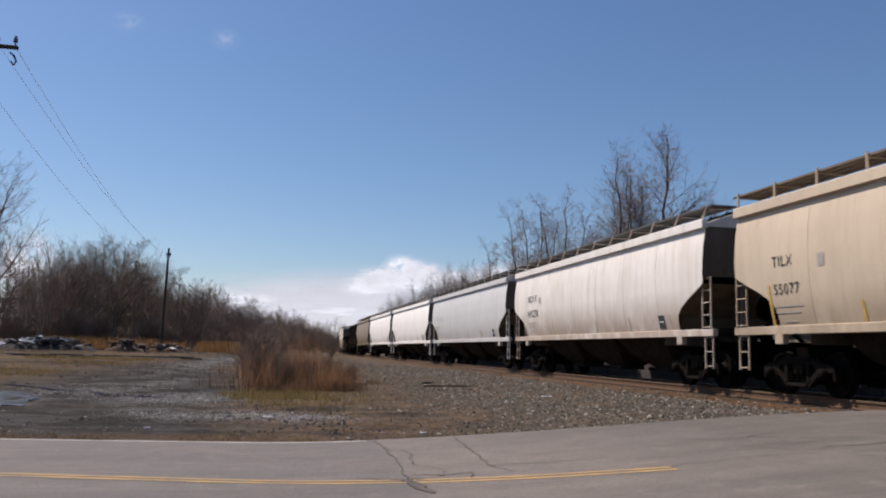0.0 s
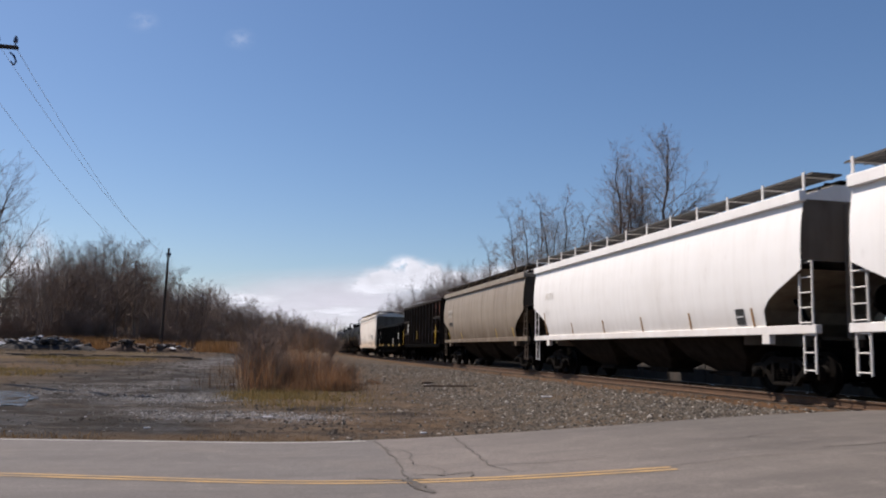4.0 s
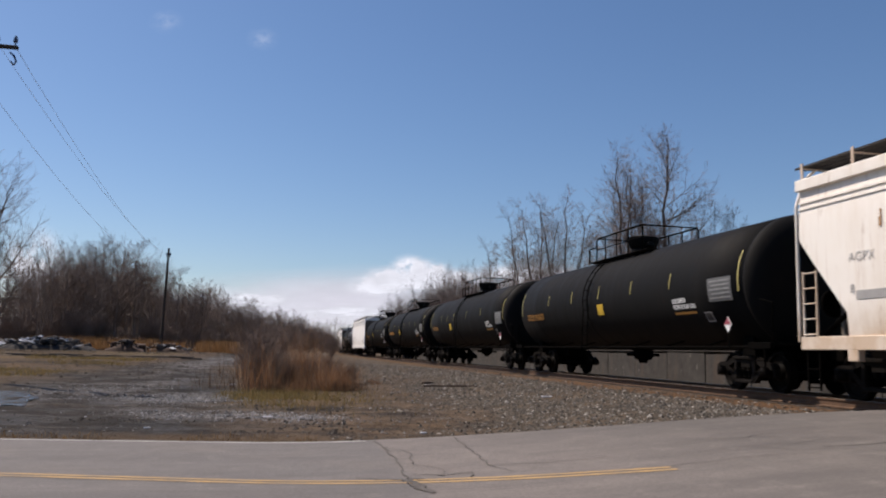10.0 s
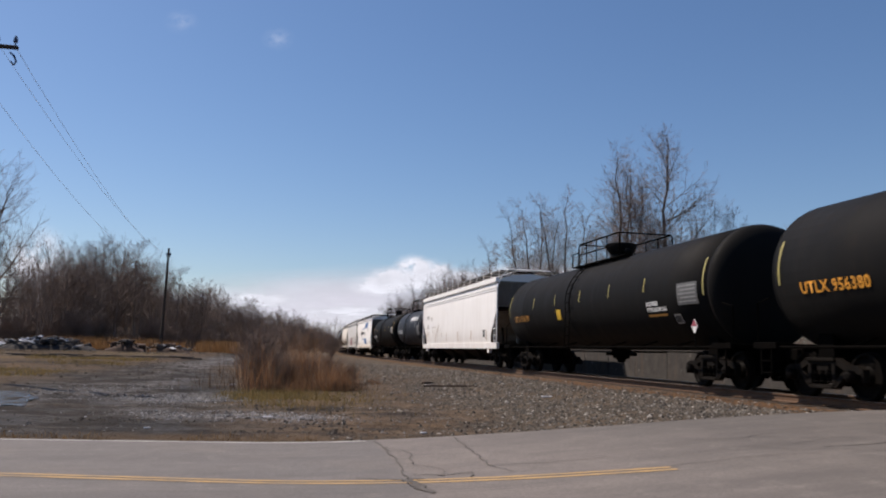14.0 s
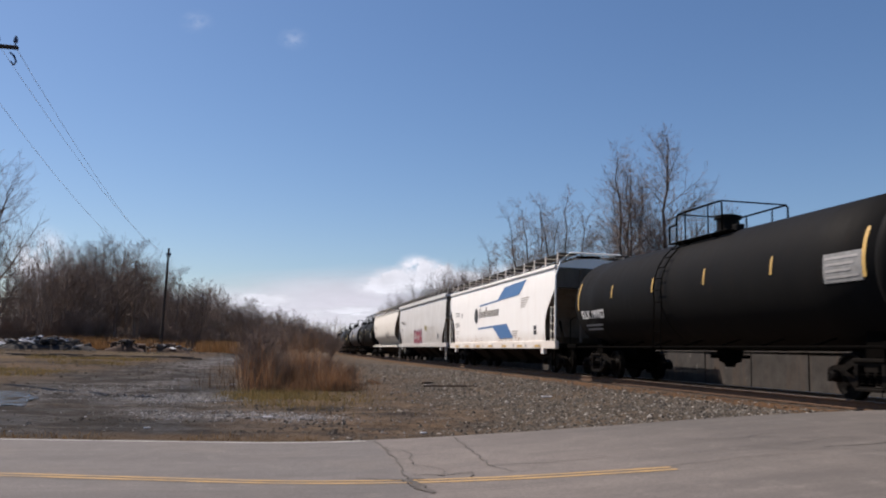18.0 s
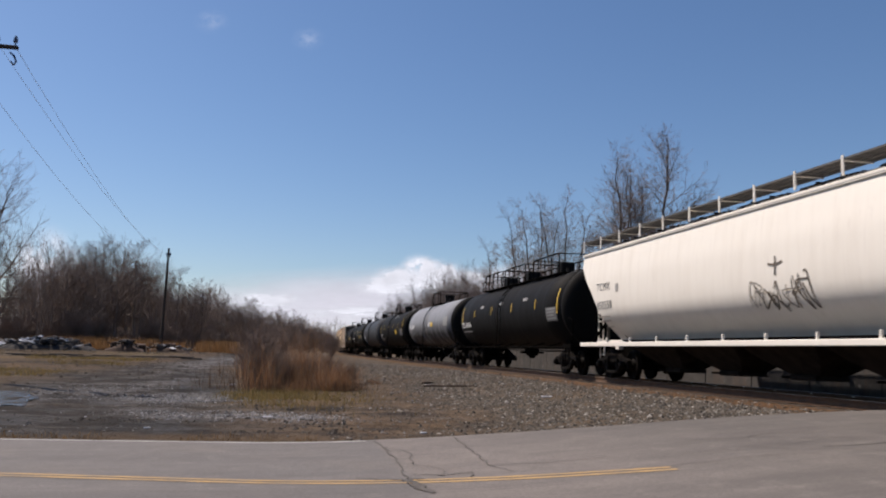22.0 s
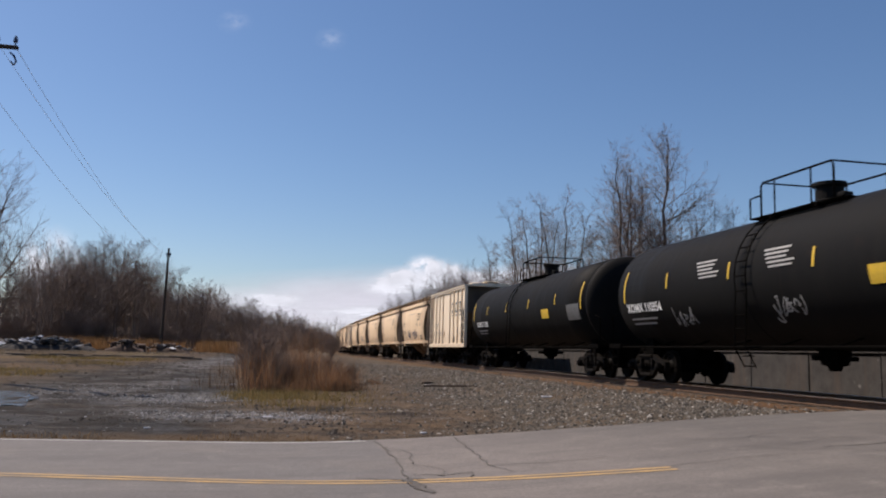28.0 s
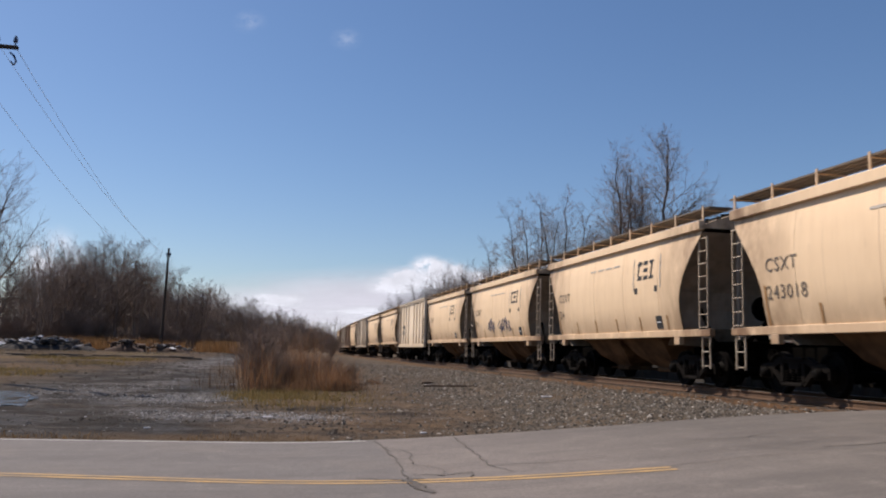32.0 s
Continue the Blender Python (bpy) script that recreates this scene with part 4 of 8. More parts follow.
    shared("brake_cylinder", "brake_cylinder", lambda bm: lathe(bm, [(-0.3, 0.1), (-0.28, 0.2), (0.26, 0.2), (0.3, 0.1)], 12, "y"), M["dark_steel"], car, "", pose(0.5, -(L / 2 - 1.1), 1.34))
    add_running_gear(car, L)
    return car


def tank(L, paint, r=1.52, cz=2.50, domes=1, rail_len=3.4, marks="yellow_mark", ends=None, n_marks=4, tape=0.07, end_in=0.85, rail_h=0.78, drum=True, stripes=None):
    """A tank car: turned shell with dished heads, dome with platform and railing, ladder, sills and pipes."""
    car = new("tank_car")
    P = M[paint]
    hb = L / 2 - 0.95
    key = ("tank", round(L, 2), paint, r)

    def build_shell(bm):
        prof = [(-hb + 0.42, r)] + [(-hb + 0.42 + (2 * hb - 0.84) * k / 8, r) for k in range(1, 8)] + [(hb - 0.42, r)]
        lathe(bm, prof, 40, "y", (0, 0, cz))
        for f in bm.faces:
            f.smooth = len(f.verts) == 4
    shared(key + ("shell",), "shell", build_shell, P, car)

    def build_head(sgn):
        def f(bm):
            prof = []
            for k in range(9):
                a = math.pi / 2 * k / 8
                prof.append((sgn * (hb - 0.42 + 0.42 * math.sin(a)), max(0.03, r * math.cos(a) ** 0.55)))
            lathe(bm, prof, 40, "y", (0, 0, cz))
            for fc in bm.faces:
                fc.smooth = len(fc.verts) == 4
        return f
    for sgn in (-1, 1):
        shared(key + ("head", sgn, ends or paint), "tank_head", build_head(sgn), M[ends or paint], car, "dished end")

    # welded seams
    def build_seam(bm):
        lathe(bm, [(-0.03, r - 0.01), (-0.02, r + 0.012), (0.02, r + 0.012), (0.03, r - 0.01)], 40, "y", (0, 0, cz))
    for y in (hb * 0.12,):
        shared(("seam", paint, r, cz), "seam", build_seam, P, car, "", pose(0, y, 0))

    # dome housing with platform and railing
    def build_drum(bm):
        lathe(bm, [(-0.12, 0.34), (0.10, 0.34), (0.12, 0.30), (0.40, 0.30), (0.42, 0.36), (0.50, 0.36), (0.54, 0.15)], 18, "z", (0, 0, cz + r))
        add_box(bm, -0.12, 0.12, -0.62, -0.36, cz + r - 0.06, cz + r + 0.22, 0.03)
        add_tube(bm, (0.1, 0.62, cz + r - 0.08), (0.1, 0.62, cz + r + 0.20), 0.11, 10)

    def build_dome(bm):
        lathe(bm, [(-0.12, 0.40), (0.16, 0.36), (0.24, 0.44), (0.40, 0.52), (0.52, 0.55), (0.56, 0.48), (0.60, 0.2)], 18, "z", (0, 0, cz + r))
        add_box(bm, -0.1, 0.1, -0.62, -0.4, cz + r + 0.2, cz + r + 0.34, 0.02)

    def build_box(bm):
        add_box(bm, -0.3, 0.3, -0.3, 0.3, cz + r - 0.1, cz + r + 0.5, 0.06)
        add_tube(bm, (0, 0.5, cz + r - 0.05), (0, 0.5, cz + r + 0.34), 0.12, 10)
        add_tube(bm, (0, -0.5, cz + r - 0.05), (0, -0.5, cz + r + 0.22), 0.17, 10)

    def build_platform(h):
        def f(bm):
            add_box(bm, -0.95, 0.95, -0.5 * h - 0.04, -0.5 * h + 0.04, cz + r - 0.2, cz + r - 0.141)
            add_box(bm, -0.04, 0.04, -0.5 * h + 0.04, 0.5 * h - 0.04, cz + r - 0.2, cz + r - 0.141)
            add_box(bm, -0.95, 0.95, 0.5 * h - 0.04, 0.5 * h + 0.04, cz + r - 0.2, cz + r - 0.141)
            bmesh.ops.remove_doubles(bm, verts=bm.verts, dist=0.001)
        return f

    def build_plank(h):
        def f(bm):
            add_box(bm, -0.05, 0.05, -h, h, cz + r - 0.14, cz + r - 0.10, 0.008)
        return f

    def build_railing(h):
        def f(bm):
            z0 = cz + r - 0.12
            for sgn in (-1, 1):
                x = sgn * 0.93
                # a low rail at the far end of the deck, then the guard round the dome
                add_path(bm, [(x, h, z0), (x, h, z0 + 0.48), (x, h * 0.72, z0 + 0.5)], 0.024, 5)
                add_path(bm, [(x, -h * 0.85, z0), (x, -h * 0.85, z0 + rail_h - 0.08), (x, -h * 0.80, z0 + rail_h), (x, h * 0.66, z0 + rail_h), (x, h * 0.72, z0 + rail_h - 0.08), (x, h * 0.72, z0)], 0.026, 5)
                for y in np.linspace(-h * 0.4, h * 0.4, 2 if h < 2 else 3):
                    add_tube(bm, (x, y, z0), (x, y, z0 + rail_h), 0.02, 5)
                if domes > 1 or h > 2:
                    add_tube(bm, (x, -h * 0.85, z0 + 0.4), (x, h * 0.72, z0 + 0.4), 0.017, 5)
            add_tube(bm, (-0.93, h * 0.69, z0 + rail_h), (0.93, h * 0.69, z0 + rail_h), 0.02, 5)
            add_tube(bm, (-0.93, -h * 0.82, z0 + rail_h), (0.93, -h * 0.82, z0 + rail_h), 0.02, 5)
        return f
    h = rail_len / 2
    places = [0.0] if domes == 1 else [-hb * 0.52, 0.0, hb * 0.42]
    for i, y in enumerate(places):
        hh = h if domes == 1 else h * 0.9
        shared(("dome", r, cz, domes, drum), "dome", (build_drum if drum else build_dome) if domes == 1 else build_box, M["tank_black"], car, "", pose(0, y, 0))
        deck = shared(("platform", r, cz, hh), "platform", build_platform(hh), M["dark_steel"], car, "", pose(0, y, 0))
        for sgn in (-1, 1):
            for k in range(3):
                shared(("plank", r, cz, hh), "plank", build_plank(hh), M["dark_steel"], deck, "", pose(sgn * (0.62 + 0.13 * k), 0, 0))
        shared(("railing", r, cz, hh, rail_h), "railing", build_railing(hh), M["dark_steel"], car, "thin black pipe railing", pose(0, y, 0))

    def build_ladder_rail(bm):
        pts = [(-(r + 0.10) * math.sin(a), 0, cz + (r + 0.10) * math.cos(a)) for a in np.linspace(0.5, 1.75, 7)] + [(-(r + 0.12), 0, 1.0), (-1.45, 0, 0.55)]
        add_path(bm, pts, 0.017, 5)
    side_ladder = shared(("ladder_rail", r, cz), "ladder", build_ladder_rail, M["dark_steel"], car, "", pose(0, 1.12 if domes == 1 else 0.22, 0))
    shared(("ladder_rail", r, cz), "rail", build_ladder_rail, M["dark_steel"], side_ladder, "", pose(0, -0.44, 0))
    steps = [(-(r + 0.10) * math.sin(a), cz + (r + 0.10) * math.cos(a)) for a in np.linspace(0.55, 1.75, 7)] + [(-r - 0.1, 1.7), (-r - 0.1, 1.4), (-r - 0.1, 1.1), (-1.5, 0.8), (-1.46, 0.58)]
    for px, pz in steps:
        shared("rung", "rung", lambda bm: add_tube(bm, (0, -0.44, 0), (0, 0, 0), 0.016, 5), M["dark_steel"], side_ladder, "", pose(float(px), 0, float(pz)))

    # stub sills, bolster saddles, side pipes
    def build_saddle(bm):
        add_prism(bm, [(-0.25, 0.82), (0.25, 0.82), (0.18, 1.5), (-0.18, 1.5)], -0.95, 0.95)

    def build_stub(sgn):
        def f(bm):
            a, b = sorted((sgn * (L / 2 - 0.45), sgn * (L / 2 - 3.6)))
            add_box(bm, -0.3, 0.3, a, b, 0.68, 1.05, 0.02)
            a, b = sorted((sgn * (L / 2 - 0.45), sgn * (L / 2 - 1.3)))
            add_box(bm, -1.45, 1.45, a, b, 1.02, 1.08, 0.01)
            add_box(bm, -1.5, -1.42, a, b, 0.96, 1.1, 0.01)
            # bent grab iron round the end
            for x in (-1.4, 1.4):
                add_path(bm, [(x, sgn * (L / 2 - 0.5), 1.05), (x, sgn * (L / 2 - 0.5), 1.95), (x, sgn * (L / 2 - 0.95), 2.05)], 0.02, 5)
        return f

    def build_pipe(bm):
        for sgn in (-1, 1):
            add_tube(bm, (sgn * 1.42, -(L / 2 - 1.0), 1.0), (sgn * 1.42, L / 2 - 1.0, 1.0), 0.03, 6)
            for y in np.linspace(-(L / 2 - 3.4), L / 2 - 3.4, 7):
                add_tube(bm, (sgn * 1.42, y, 1.0), (sgn * 0.7, y, cz - r + 0.25), 0.02, 5)

    def build_outlet(bm):
        lathe(bm, [(0.52, 0.12), (0.62, 0.16), (0.66, 0.28), (0.95, 0.34), (1.02, 0.5)], 12, "z")
        add_box(bm, -0.55, 0.55, -0.06, 0.06, 0.74, 0.84, 0.01)
    for sgn in (-1, 1):
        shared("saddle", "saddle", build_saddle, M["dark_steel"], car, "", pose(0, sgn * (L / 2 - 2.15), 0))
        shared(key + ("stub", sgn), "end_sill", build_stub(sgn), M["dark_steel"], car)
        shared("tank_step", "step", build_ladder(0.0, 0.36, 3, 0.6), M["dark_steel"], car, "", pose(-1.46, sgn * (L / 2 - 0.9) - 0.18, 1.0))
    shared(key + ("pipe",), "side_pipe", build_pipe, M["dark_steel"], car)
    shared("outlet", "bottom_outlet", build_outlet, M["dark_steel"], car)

    # reflective stripes along the camera's side and the curved ones at the ends
    sx = tank_side(r, cz)
    if marks:
        inset = (3.5 if n_marks == 4 else 3.9) if L > 15 else 2.4
        for y in stripes or [-hb + inset + (2 * hb - 2 * inset) * k / (n_marks - 1) for k in range(n_marks)]:
            patch_part(car, "reflective_stripe", y - 0.5 * tape, y + 0.5 * tape, cz + 0.02, cz + 0.42, sx, M[marks], "yellow reflective tape", n=5)
        for sgn in (-1, 1):
            patch_part(car, "reflective_stripe", sgn * (hb - end_in) - 0.65 * tape, sgn * (hb - end_in) + 0.65 * tape, cz - 0.25, cz + 0.68, sx, M[marks], "yellow reflective tape", n=8)
    add_running_gear(car, L, 2.15)
    return car


def tank_side(r, cz):
    return lambda z: math.sqrt(max(0.01, (r + 0.004) ** 2 - min(r * 0.99, abs(z - cz)) ** 2))


def plate_side(top, low, x_top, x_low):
    return lambda z: x_low + (x_top - x_low) * min(1.0, max(0.0, (z - low) / (top - low)))


def gondola(L, paint, top, stakes, x_low=1.42, low=1.05, fishbelly=False):
    """An open gondola: plate sides with upright stakes, top rail, ends and underframe."""
    car = new("gondola_car")
    P = M[paint]
    hb = L / 2 - 0.5
    key = ("gon", round(L, 2), paint, top)

    def build_wall(sgn):
        def f(bm):
            vr = loft(bm, [[(sgn * x, y, z) for x, z in ((x_low - 0.06, low), (x_low, low), (1.46, top), (1.40, top))] for y in (-hb, hb)], True)
            for r in vr:
                bm.faces.new(r)
        return f

    def build_end(sgn):
        def f(bm):
            a, b = sorted((sgn * hb, sgn * (hb - 0.07)))
            add_box(bm, -1.39, 1.39, a, b, low, top - 0.02)
            for z in np.linspace(low + 0.4, top - 0.3, 4):
                a, b = sorted((sgn * (hb + 0.002), sgn * (hb + 0.1)))
                add_box(bm, -1.4, 1.4, a, b, z, z + 0.12, 0.015)
        return f

    def build_rail(sgn):
        def f(bm):
            a, b = sorted((sgn * 1.37, sgn * 1.585))
            add_box(bm, a, b, -hb - 0.08, hb + 0.08, top - 0.14, top + 0.03, 0.02)
        return f

    def build_sill(sgn):
        def f(bm):
            a, b = sorted((sgn * 1.25, sgn * 1.585))
            add_box(bm, a, b, -hb, hb, low - 0.06, low + 0.14, 0.02)
        return f

    def build_stake(sgn):
        def f(bm):
            b = sgn * 1.60
            z0, z1 = low + 0.1, top - 0.15
            rows = []
            sx = plate_side(top, low, 1.46, x_low)
            for z, x in ((z0, sgn * 1.57), (z0 + 0.25, b), (z1, b)):
                a = sgn * (sx(z) - 0.004)
                rows.append([(a, -0.05, z), (x, -0.05, z), (x, 0.05, z), (a, 0.05, z)])
            vr = loft(bm, rows)
            bm.faces.new(vr[-1])
            bm.faces.new(vr[0])
        return f

    def build_floor(bm):
        add_box(bm, -1.39, 1.39, -hb + 0.07, hb - 0.07, low - 0.08, low + 0.02)
        add_box(bm, -0.32, 0.32, -L / 2 + 0.45, L / 2 - 0.45, 0.66, low - 0.081)
        if fishbelly:
            for x in (-1.38, 1.32):
                add_prism(bm, [(-hb + 2.8, low - 0.06), (hb - 2.8, low - 0.06), (hb - 4.6, 0.6), (-hb + 4.6, 0.6)], x, x + 0.06)
    for sgn in (-1, 1):
        shared(key + ("wall", sgn), "side_plate", build_wall(sgn), P, car)
        shared(key + ("end", sgn), "end_plate", build_end(sgn), P, car)
        shared(key + ("rail", sgn), "top_rail", build_rail(sgn), P, car)
        shared(key + ("sill", sgn), "side_sill", build_sill(sgn), M["dark_steel"], car)
    shared(key + ("floor",), "underframe", build_floor, M["dark_steel"], car)
    for sgn in (-1, 1):
        for k in range(stakes):
            y = -hb + 0.12 + (2 * hb - 0.24) * k / (stakes - 1)
            shared(key + ("stake", sgn), "stake", build_stake(sgn), P, car, "", pose(0, y, 0))
    for sx in (-1, 1):
        for sy in (-1, 1):
            y = sy * (L / 2 - 0.55)
            shared(("gon_ladder", top), "ladder", build_ladder(min(1.6, top - low - 0.2), 0.4, 5, 0.0), M["dark_steel"], car, "", pose(sx * 1.63, y if sy < 0 else y - 0.4, low))
            shared(("step", "dark"), "step", build_ladder(0.0, 0.36, 2, 0.55), M["dark_steel"], car, "", pose(sx * 1.5, y if sy < 0 else y - 0.4, low))
    add_running_gear(car, L)
    return car


def rib_hopper(L, paint, top=4.36, ribs=9, low=1.05):
    """A covered hopper with flat sides and upright ribs, open at the lower ends behind ladders."""
    car = new("hopper_car")
    P = M[paint]
    hb = L / 2 - 0.5
    key = ("rib", round(L, 2), paint)
    ye = hb - 0.85

    def build_wall(sgn):
        def f(bm):
            a, b = sorted((sgn * 1.44, sgn * 1.48))
            out = [(-ye, low), (ye, low), (ye, 2.95), (hb - 0.42, 3.4), (hb - 0.42, top), (-hb + 0.42, top), (-hb + 0.42, 3.4), (-ye, 2.95)]
            add_prism(bm, out, a, b)
            a, b = sorted((sgn * 1.40, sgn * 1.56))
            add_box(bm, a, b, -hb, hb, low - 0.06, low + 0.16, 0.015)
            add_box(bm, a, b, -hb, hb, top - 0.12, top, 0.015)
            for y in (-hb + 0.06, hb - 0.06):
                add_box(bm, a, b, y - 0.06, y + 0.06, low + 0.161, top - 0.121, 0.01)
        return f

    def build_rib(sgn):
        def f(bm):
            a, b = sorted((sgn * 1.481, sgn * 1.56))
            add_box(bm, a, b, -0.03, 0.03, low + 0.162, top - 0.122, 0.012)
        return f

    def build_inner(bm):
        rows = []
        for y, zb in ((-hb + 0.3, 2.9), (-hb + 2.6, low), (hb - 2.6, low), (hb - 0.3, 2.9)):
            rows.append([(-1.42, y, zb), (1.42, y, zb), (1.42, y, top - 0.02), (-1.42, y, top - 0.02)])
        vr = loft(bm, rows, True)
        bm.faces.new(vr[0])
        bm.faces.new(vr[-1])

    def build_roof(bm):
        prof = [(-1.6, top + 0.004), (-1.6, top + 0.06), (-0.7, top + 0.2), (0.7, top + 0.2), (1.6, top + 0.06), (1.6, top + 0.004)]
        vr = loft(bm, [[(x, y, z) for x, z in prof] for y in (-hb, hb)])
        for r in vr:
            bm.faces.new(r)
        bm.faces.new([vr[0][0], vr[0][-1], vr[1][-1], vr[1][0]])

    def build_board(bm):
        add_box(bm, -0.35, 0.35, -hb + 0.1, hb - 0.1, top + 0.27, top + 0.31)
        for y in np.linspace(-hb + 1.2, hb - 1.2, 5):
            add_box(bm, -0.95, -0.4, y - 0.32, y + 0.32, top + 0.12, top + 0.272, 0.03)

    def build_board_rest(bm):
        add_box(bm, -0.3, 0.3, -0.03, 0.03, top + 0.19, top + 0.269)
    board = shared(key + ("board",), "running_board", build_board, P, car, "running board and hatches along the roof")
    for y in np.linspace(-hb + 0.9, hb - 0.9, 8):
        shared(key + ("rest",), "board_rest", build_board_rest, M["grating"], board, "", pose(0, float(y), 0))
    # the dark end paint stands for shade inside the open ends
    shared(key + ("inner",), "body", build_inner, M["end_" + paint], car, "grimy inner body painted dark for shade")
    shared(key + ("roof",), "roof", build_roof, P, car)
    for sgn in (-1, 1):
        shared(key + ("wall", sgn), "side_panel", build_wall(sgn), P, car)
        for k in range(ribs):
            if k == ribs // 2:
                continue
            y = -ye + 0.06 + (2 * ye - 0.12) * k / (ribs - 1)
            shared(key + ("ribs", sgn), "rib", build_rib(sgn), P, car, "", pose(0, y, 0))
        for sy in (-1, 1):
            def build_rungs(bm):
                for z in (1.5, 1.92, 2.34, 2.7):
                    add_tube(bm, (sgn * 1.52, -0.45, z), (sgn * 1.52, 0.45, z), 0.02, 5)
            shared(key + ("rungs", sgn), "ladder", build_rungs, P, car, "", pose(0, sy * (hb - 0.45), 0))
            shared(("step", "dark"), "step", build_ladder(0.0, 0.36, 2, 0.55), M["dark_steel"], car, "", pose(sgn * 1.5, sy * (hb - 0.3), low - 0.02))
    span = 2 * (L / 2 - 3.3)

    def build_bay(bm):
        hw = span / 4
        vr = loft(bm, [[(-x, -hw * fy, z), (x, -hw * fy, z), (x, hw * fy, z), (-x, hw * fy, z)] for z, fy, x in ((low, 0.98, 1.35), (0.42, 0.25, 0.4))], True)
        bm.faces.new(vr[-1])
        add_box(bm, -0.5, 0.5, -hw * 0.3, hw * 0.3, 0.30, 0.42, 0.02)
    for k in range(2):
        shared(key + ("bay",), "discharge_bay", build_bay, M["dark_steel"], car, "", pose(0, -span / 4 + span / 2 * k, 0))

    def build_sill(bm):
        add_box(bm, -0.32, 0.32, -L / 2 + 0.45, L / 2 - 0.45, 0.68, low - 0.061)
        for sy in (-1, 1):
            a, b = sorted((sy * hb, sy * (hb - 0.3)))
            add_box(bm, -1.39, 1.39, a, b, low - 0.06, low + 0.1)
    shared(key + ("sill",), "centre_sill", build_sill, M["dark_steel"], car)
    add_running_gear(car, L)
    return car



# ---- the consist: where each coupling stands at the clip's start, in metres along the track ----
COUPLING = [17.60, 34.97, 53.66, 72.11, 90.65, 108.27, 123.66, 141.40, 160.79, 180.25, 200.51, 220.71, 240.48, 260.85,
            273.94, 291.23, 310.90, 330.69, 349.66, 368.66, 386.36, 403.84, 420.61, 438.69, 457.40, 468.40, 481.15, 494.40,
            507.25, 519.84, 532.20, 544.70, 557.40, 570.10, 585.30, 598.2, 611.0, 626.0, 639.0, 652.0, 665.0]


def couple(i, car, label):
    """Stand car i of the train between its two couplings."""
    a = COUPLING[i - 1] if i else COUPLING[0] - 18.3
    b = COUPLING[i]
    tagged(car, label, "railway car", "cars of the freight train")
    TRAIN.append((car, (a + b) / 2))
    x, y, ang = on_track((a + b) / 2)
    car.matrix_basis = pose(x, y, RAIL_Z, 0, 0, -math.degrees(ang))
    return car


def length(i):
    return COUPLING[i] - (COUPLING[i - 1] if i else COUPLING[0] - 18.3)


def bars(car, y, z, side, material, rows=2, w=1.1, h=0.07, gap=0.13):
    """Small print that cannot be read: plain bars."""
    for k in range(rows):
        patch_part(car, "small_print", y - w * (1 - 0.12 * k), y, z - k * gap, z - k * gap + h, side, M[material], n=1)


def hopper_marks(car, L, side, words, number, colour="black_mark", z=2.78, at=2.15, size=0.36, stripes=None, plate=True, minor=True):
    y = L / 2 - at
    text_part(car, words, size, y, z, side, M[colour], "reporting_mark", 1.1)
    text_part(car, number, size, y, z - 0.58, side, M[colour], "car_number", 1.1)
    if minor:
        bars(car, y, z - 0.84, side, "faint_mark", 2, 0.9, 0.035)
        bars(car, y - 0.2, z - 1.15, side, "faint_mark", 1, 0.45, 0.035)
    if plate:
        patch_part(car, "stencil_panel", -L / 2 + 2.9, -L / 2 + 3.25, 1.5, 1.85, side, M["black_mark"], "small dark data plate")
        patch_part(car, "stencil_panel", -L / 2 + 2.95, -L / 2 + 3.2, 1.66, 1.69, side, M["white_mark"], off=0.016, n=1)
    if minor:
        patch_part(car, "faded_emblem", y - 1.68, y - 1.46, z - 0.10, z + 0.16, side, M["faint_mark"], "faded square emblem")
        patch_part(car, "emblem_face", y - 1.65, y - 1.49, z - 0.07, z + 0.13, side, M["grey_mark"], off=0.014)
    if stripes:
        for k, yy in enumerate(np.linspace(L / 2 - 2.0, -L / 2 + 2.6, 6)):
            patch_part(car, "reflective_stripe", yy - 0.04, yy + 0.04, 1.35, 1.85 if k else 2.3, side, M[stripes], "dull reflective strip", n=5)


c = couple(0, hopper(length(0), "hopper_tan", seams=6), "dusty tan covered hopper car with rust streaks")
hopper_marks(c, length(0), ROUND_SIDE, "TILX", "55077", stripes="amber_mark", z=2.66, size=0.32)
c = couple(1, hopper(length(1), "hopper_dirty", boards="light", seams=6), "streaked off-white covered hopper car with curved sides")
hopper_marks(c, length(1), ROUND_SIDE, "NDYX", "845258", stripes="faint_mark", at=2.6, size=0.40)
c = couple(2, hopper(length(2), "hopper_grey"), "light grey covered hopper car with curved sides")
hopper_marks(c, length(2), ROUND_SIDE, "TILX", "54795", colour="grey_mark", stripes="amber_mark", z=2.66, size=0.30)
c = couple(3, hopper(length(3), "hopper_white"), "clean white covered hopper car with curved sides")
hopper_marks(c, length(3), ROUND_SIDE, "AGPX", "11278", colour="ghost_mark", stripes="rust_mark", size=0.30, minor=False)
c = couple(4, hopper(length(4), "hopper_white"), "white covered hopper car with dark data plate")
hopper_marks(c, length(4), ROUND_SIDE, "AGPX", "11", colour="ghost_mark", stripes="rust_mark", minor=False)
c = couple(5, hopper(length(5), "hopper_brown", boards="light", seams=6), "grimy beige-brown covered hopper car with white emblem patch")
L = length(5)
patch_part(c, "white_patch", L / 2 - 3.05, L / 2 - 2.0, 2.70, 3.14, ROUND_SIDE, M["patch_mark"], "white patch behind the mark")
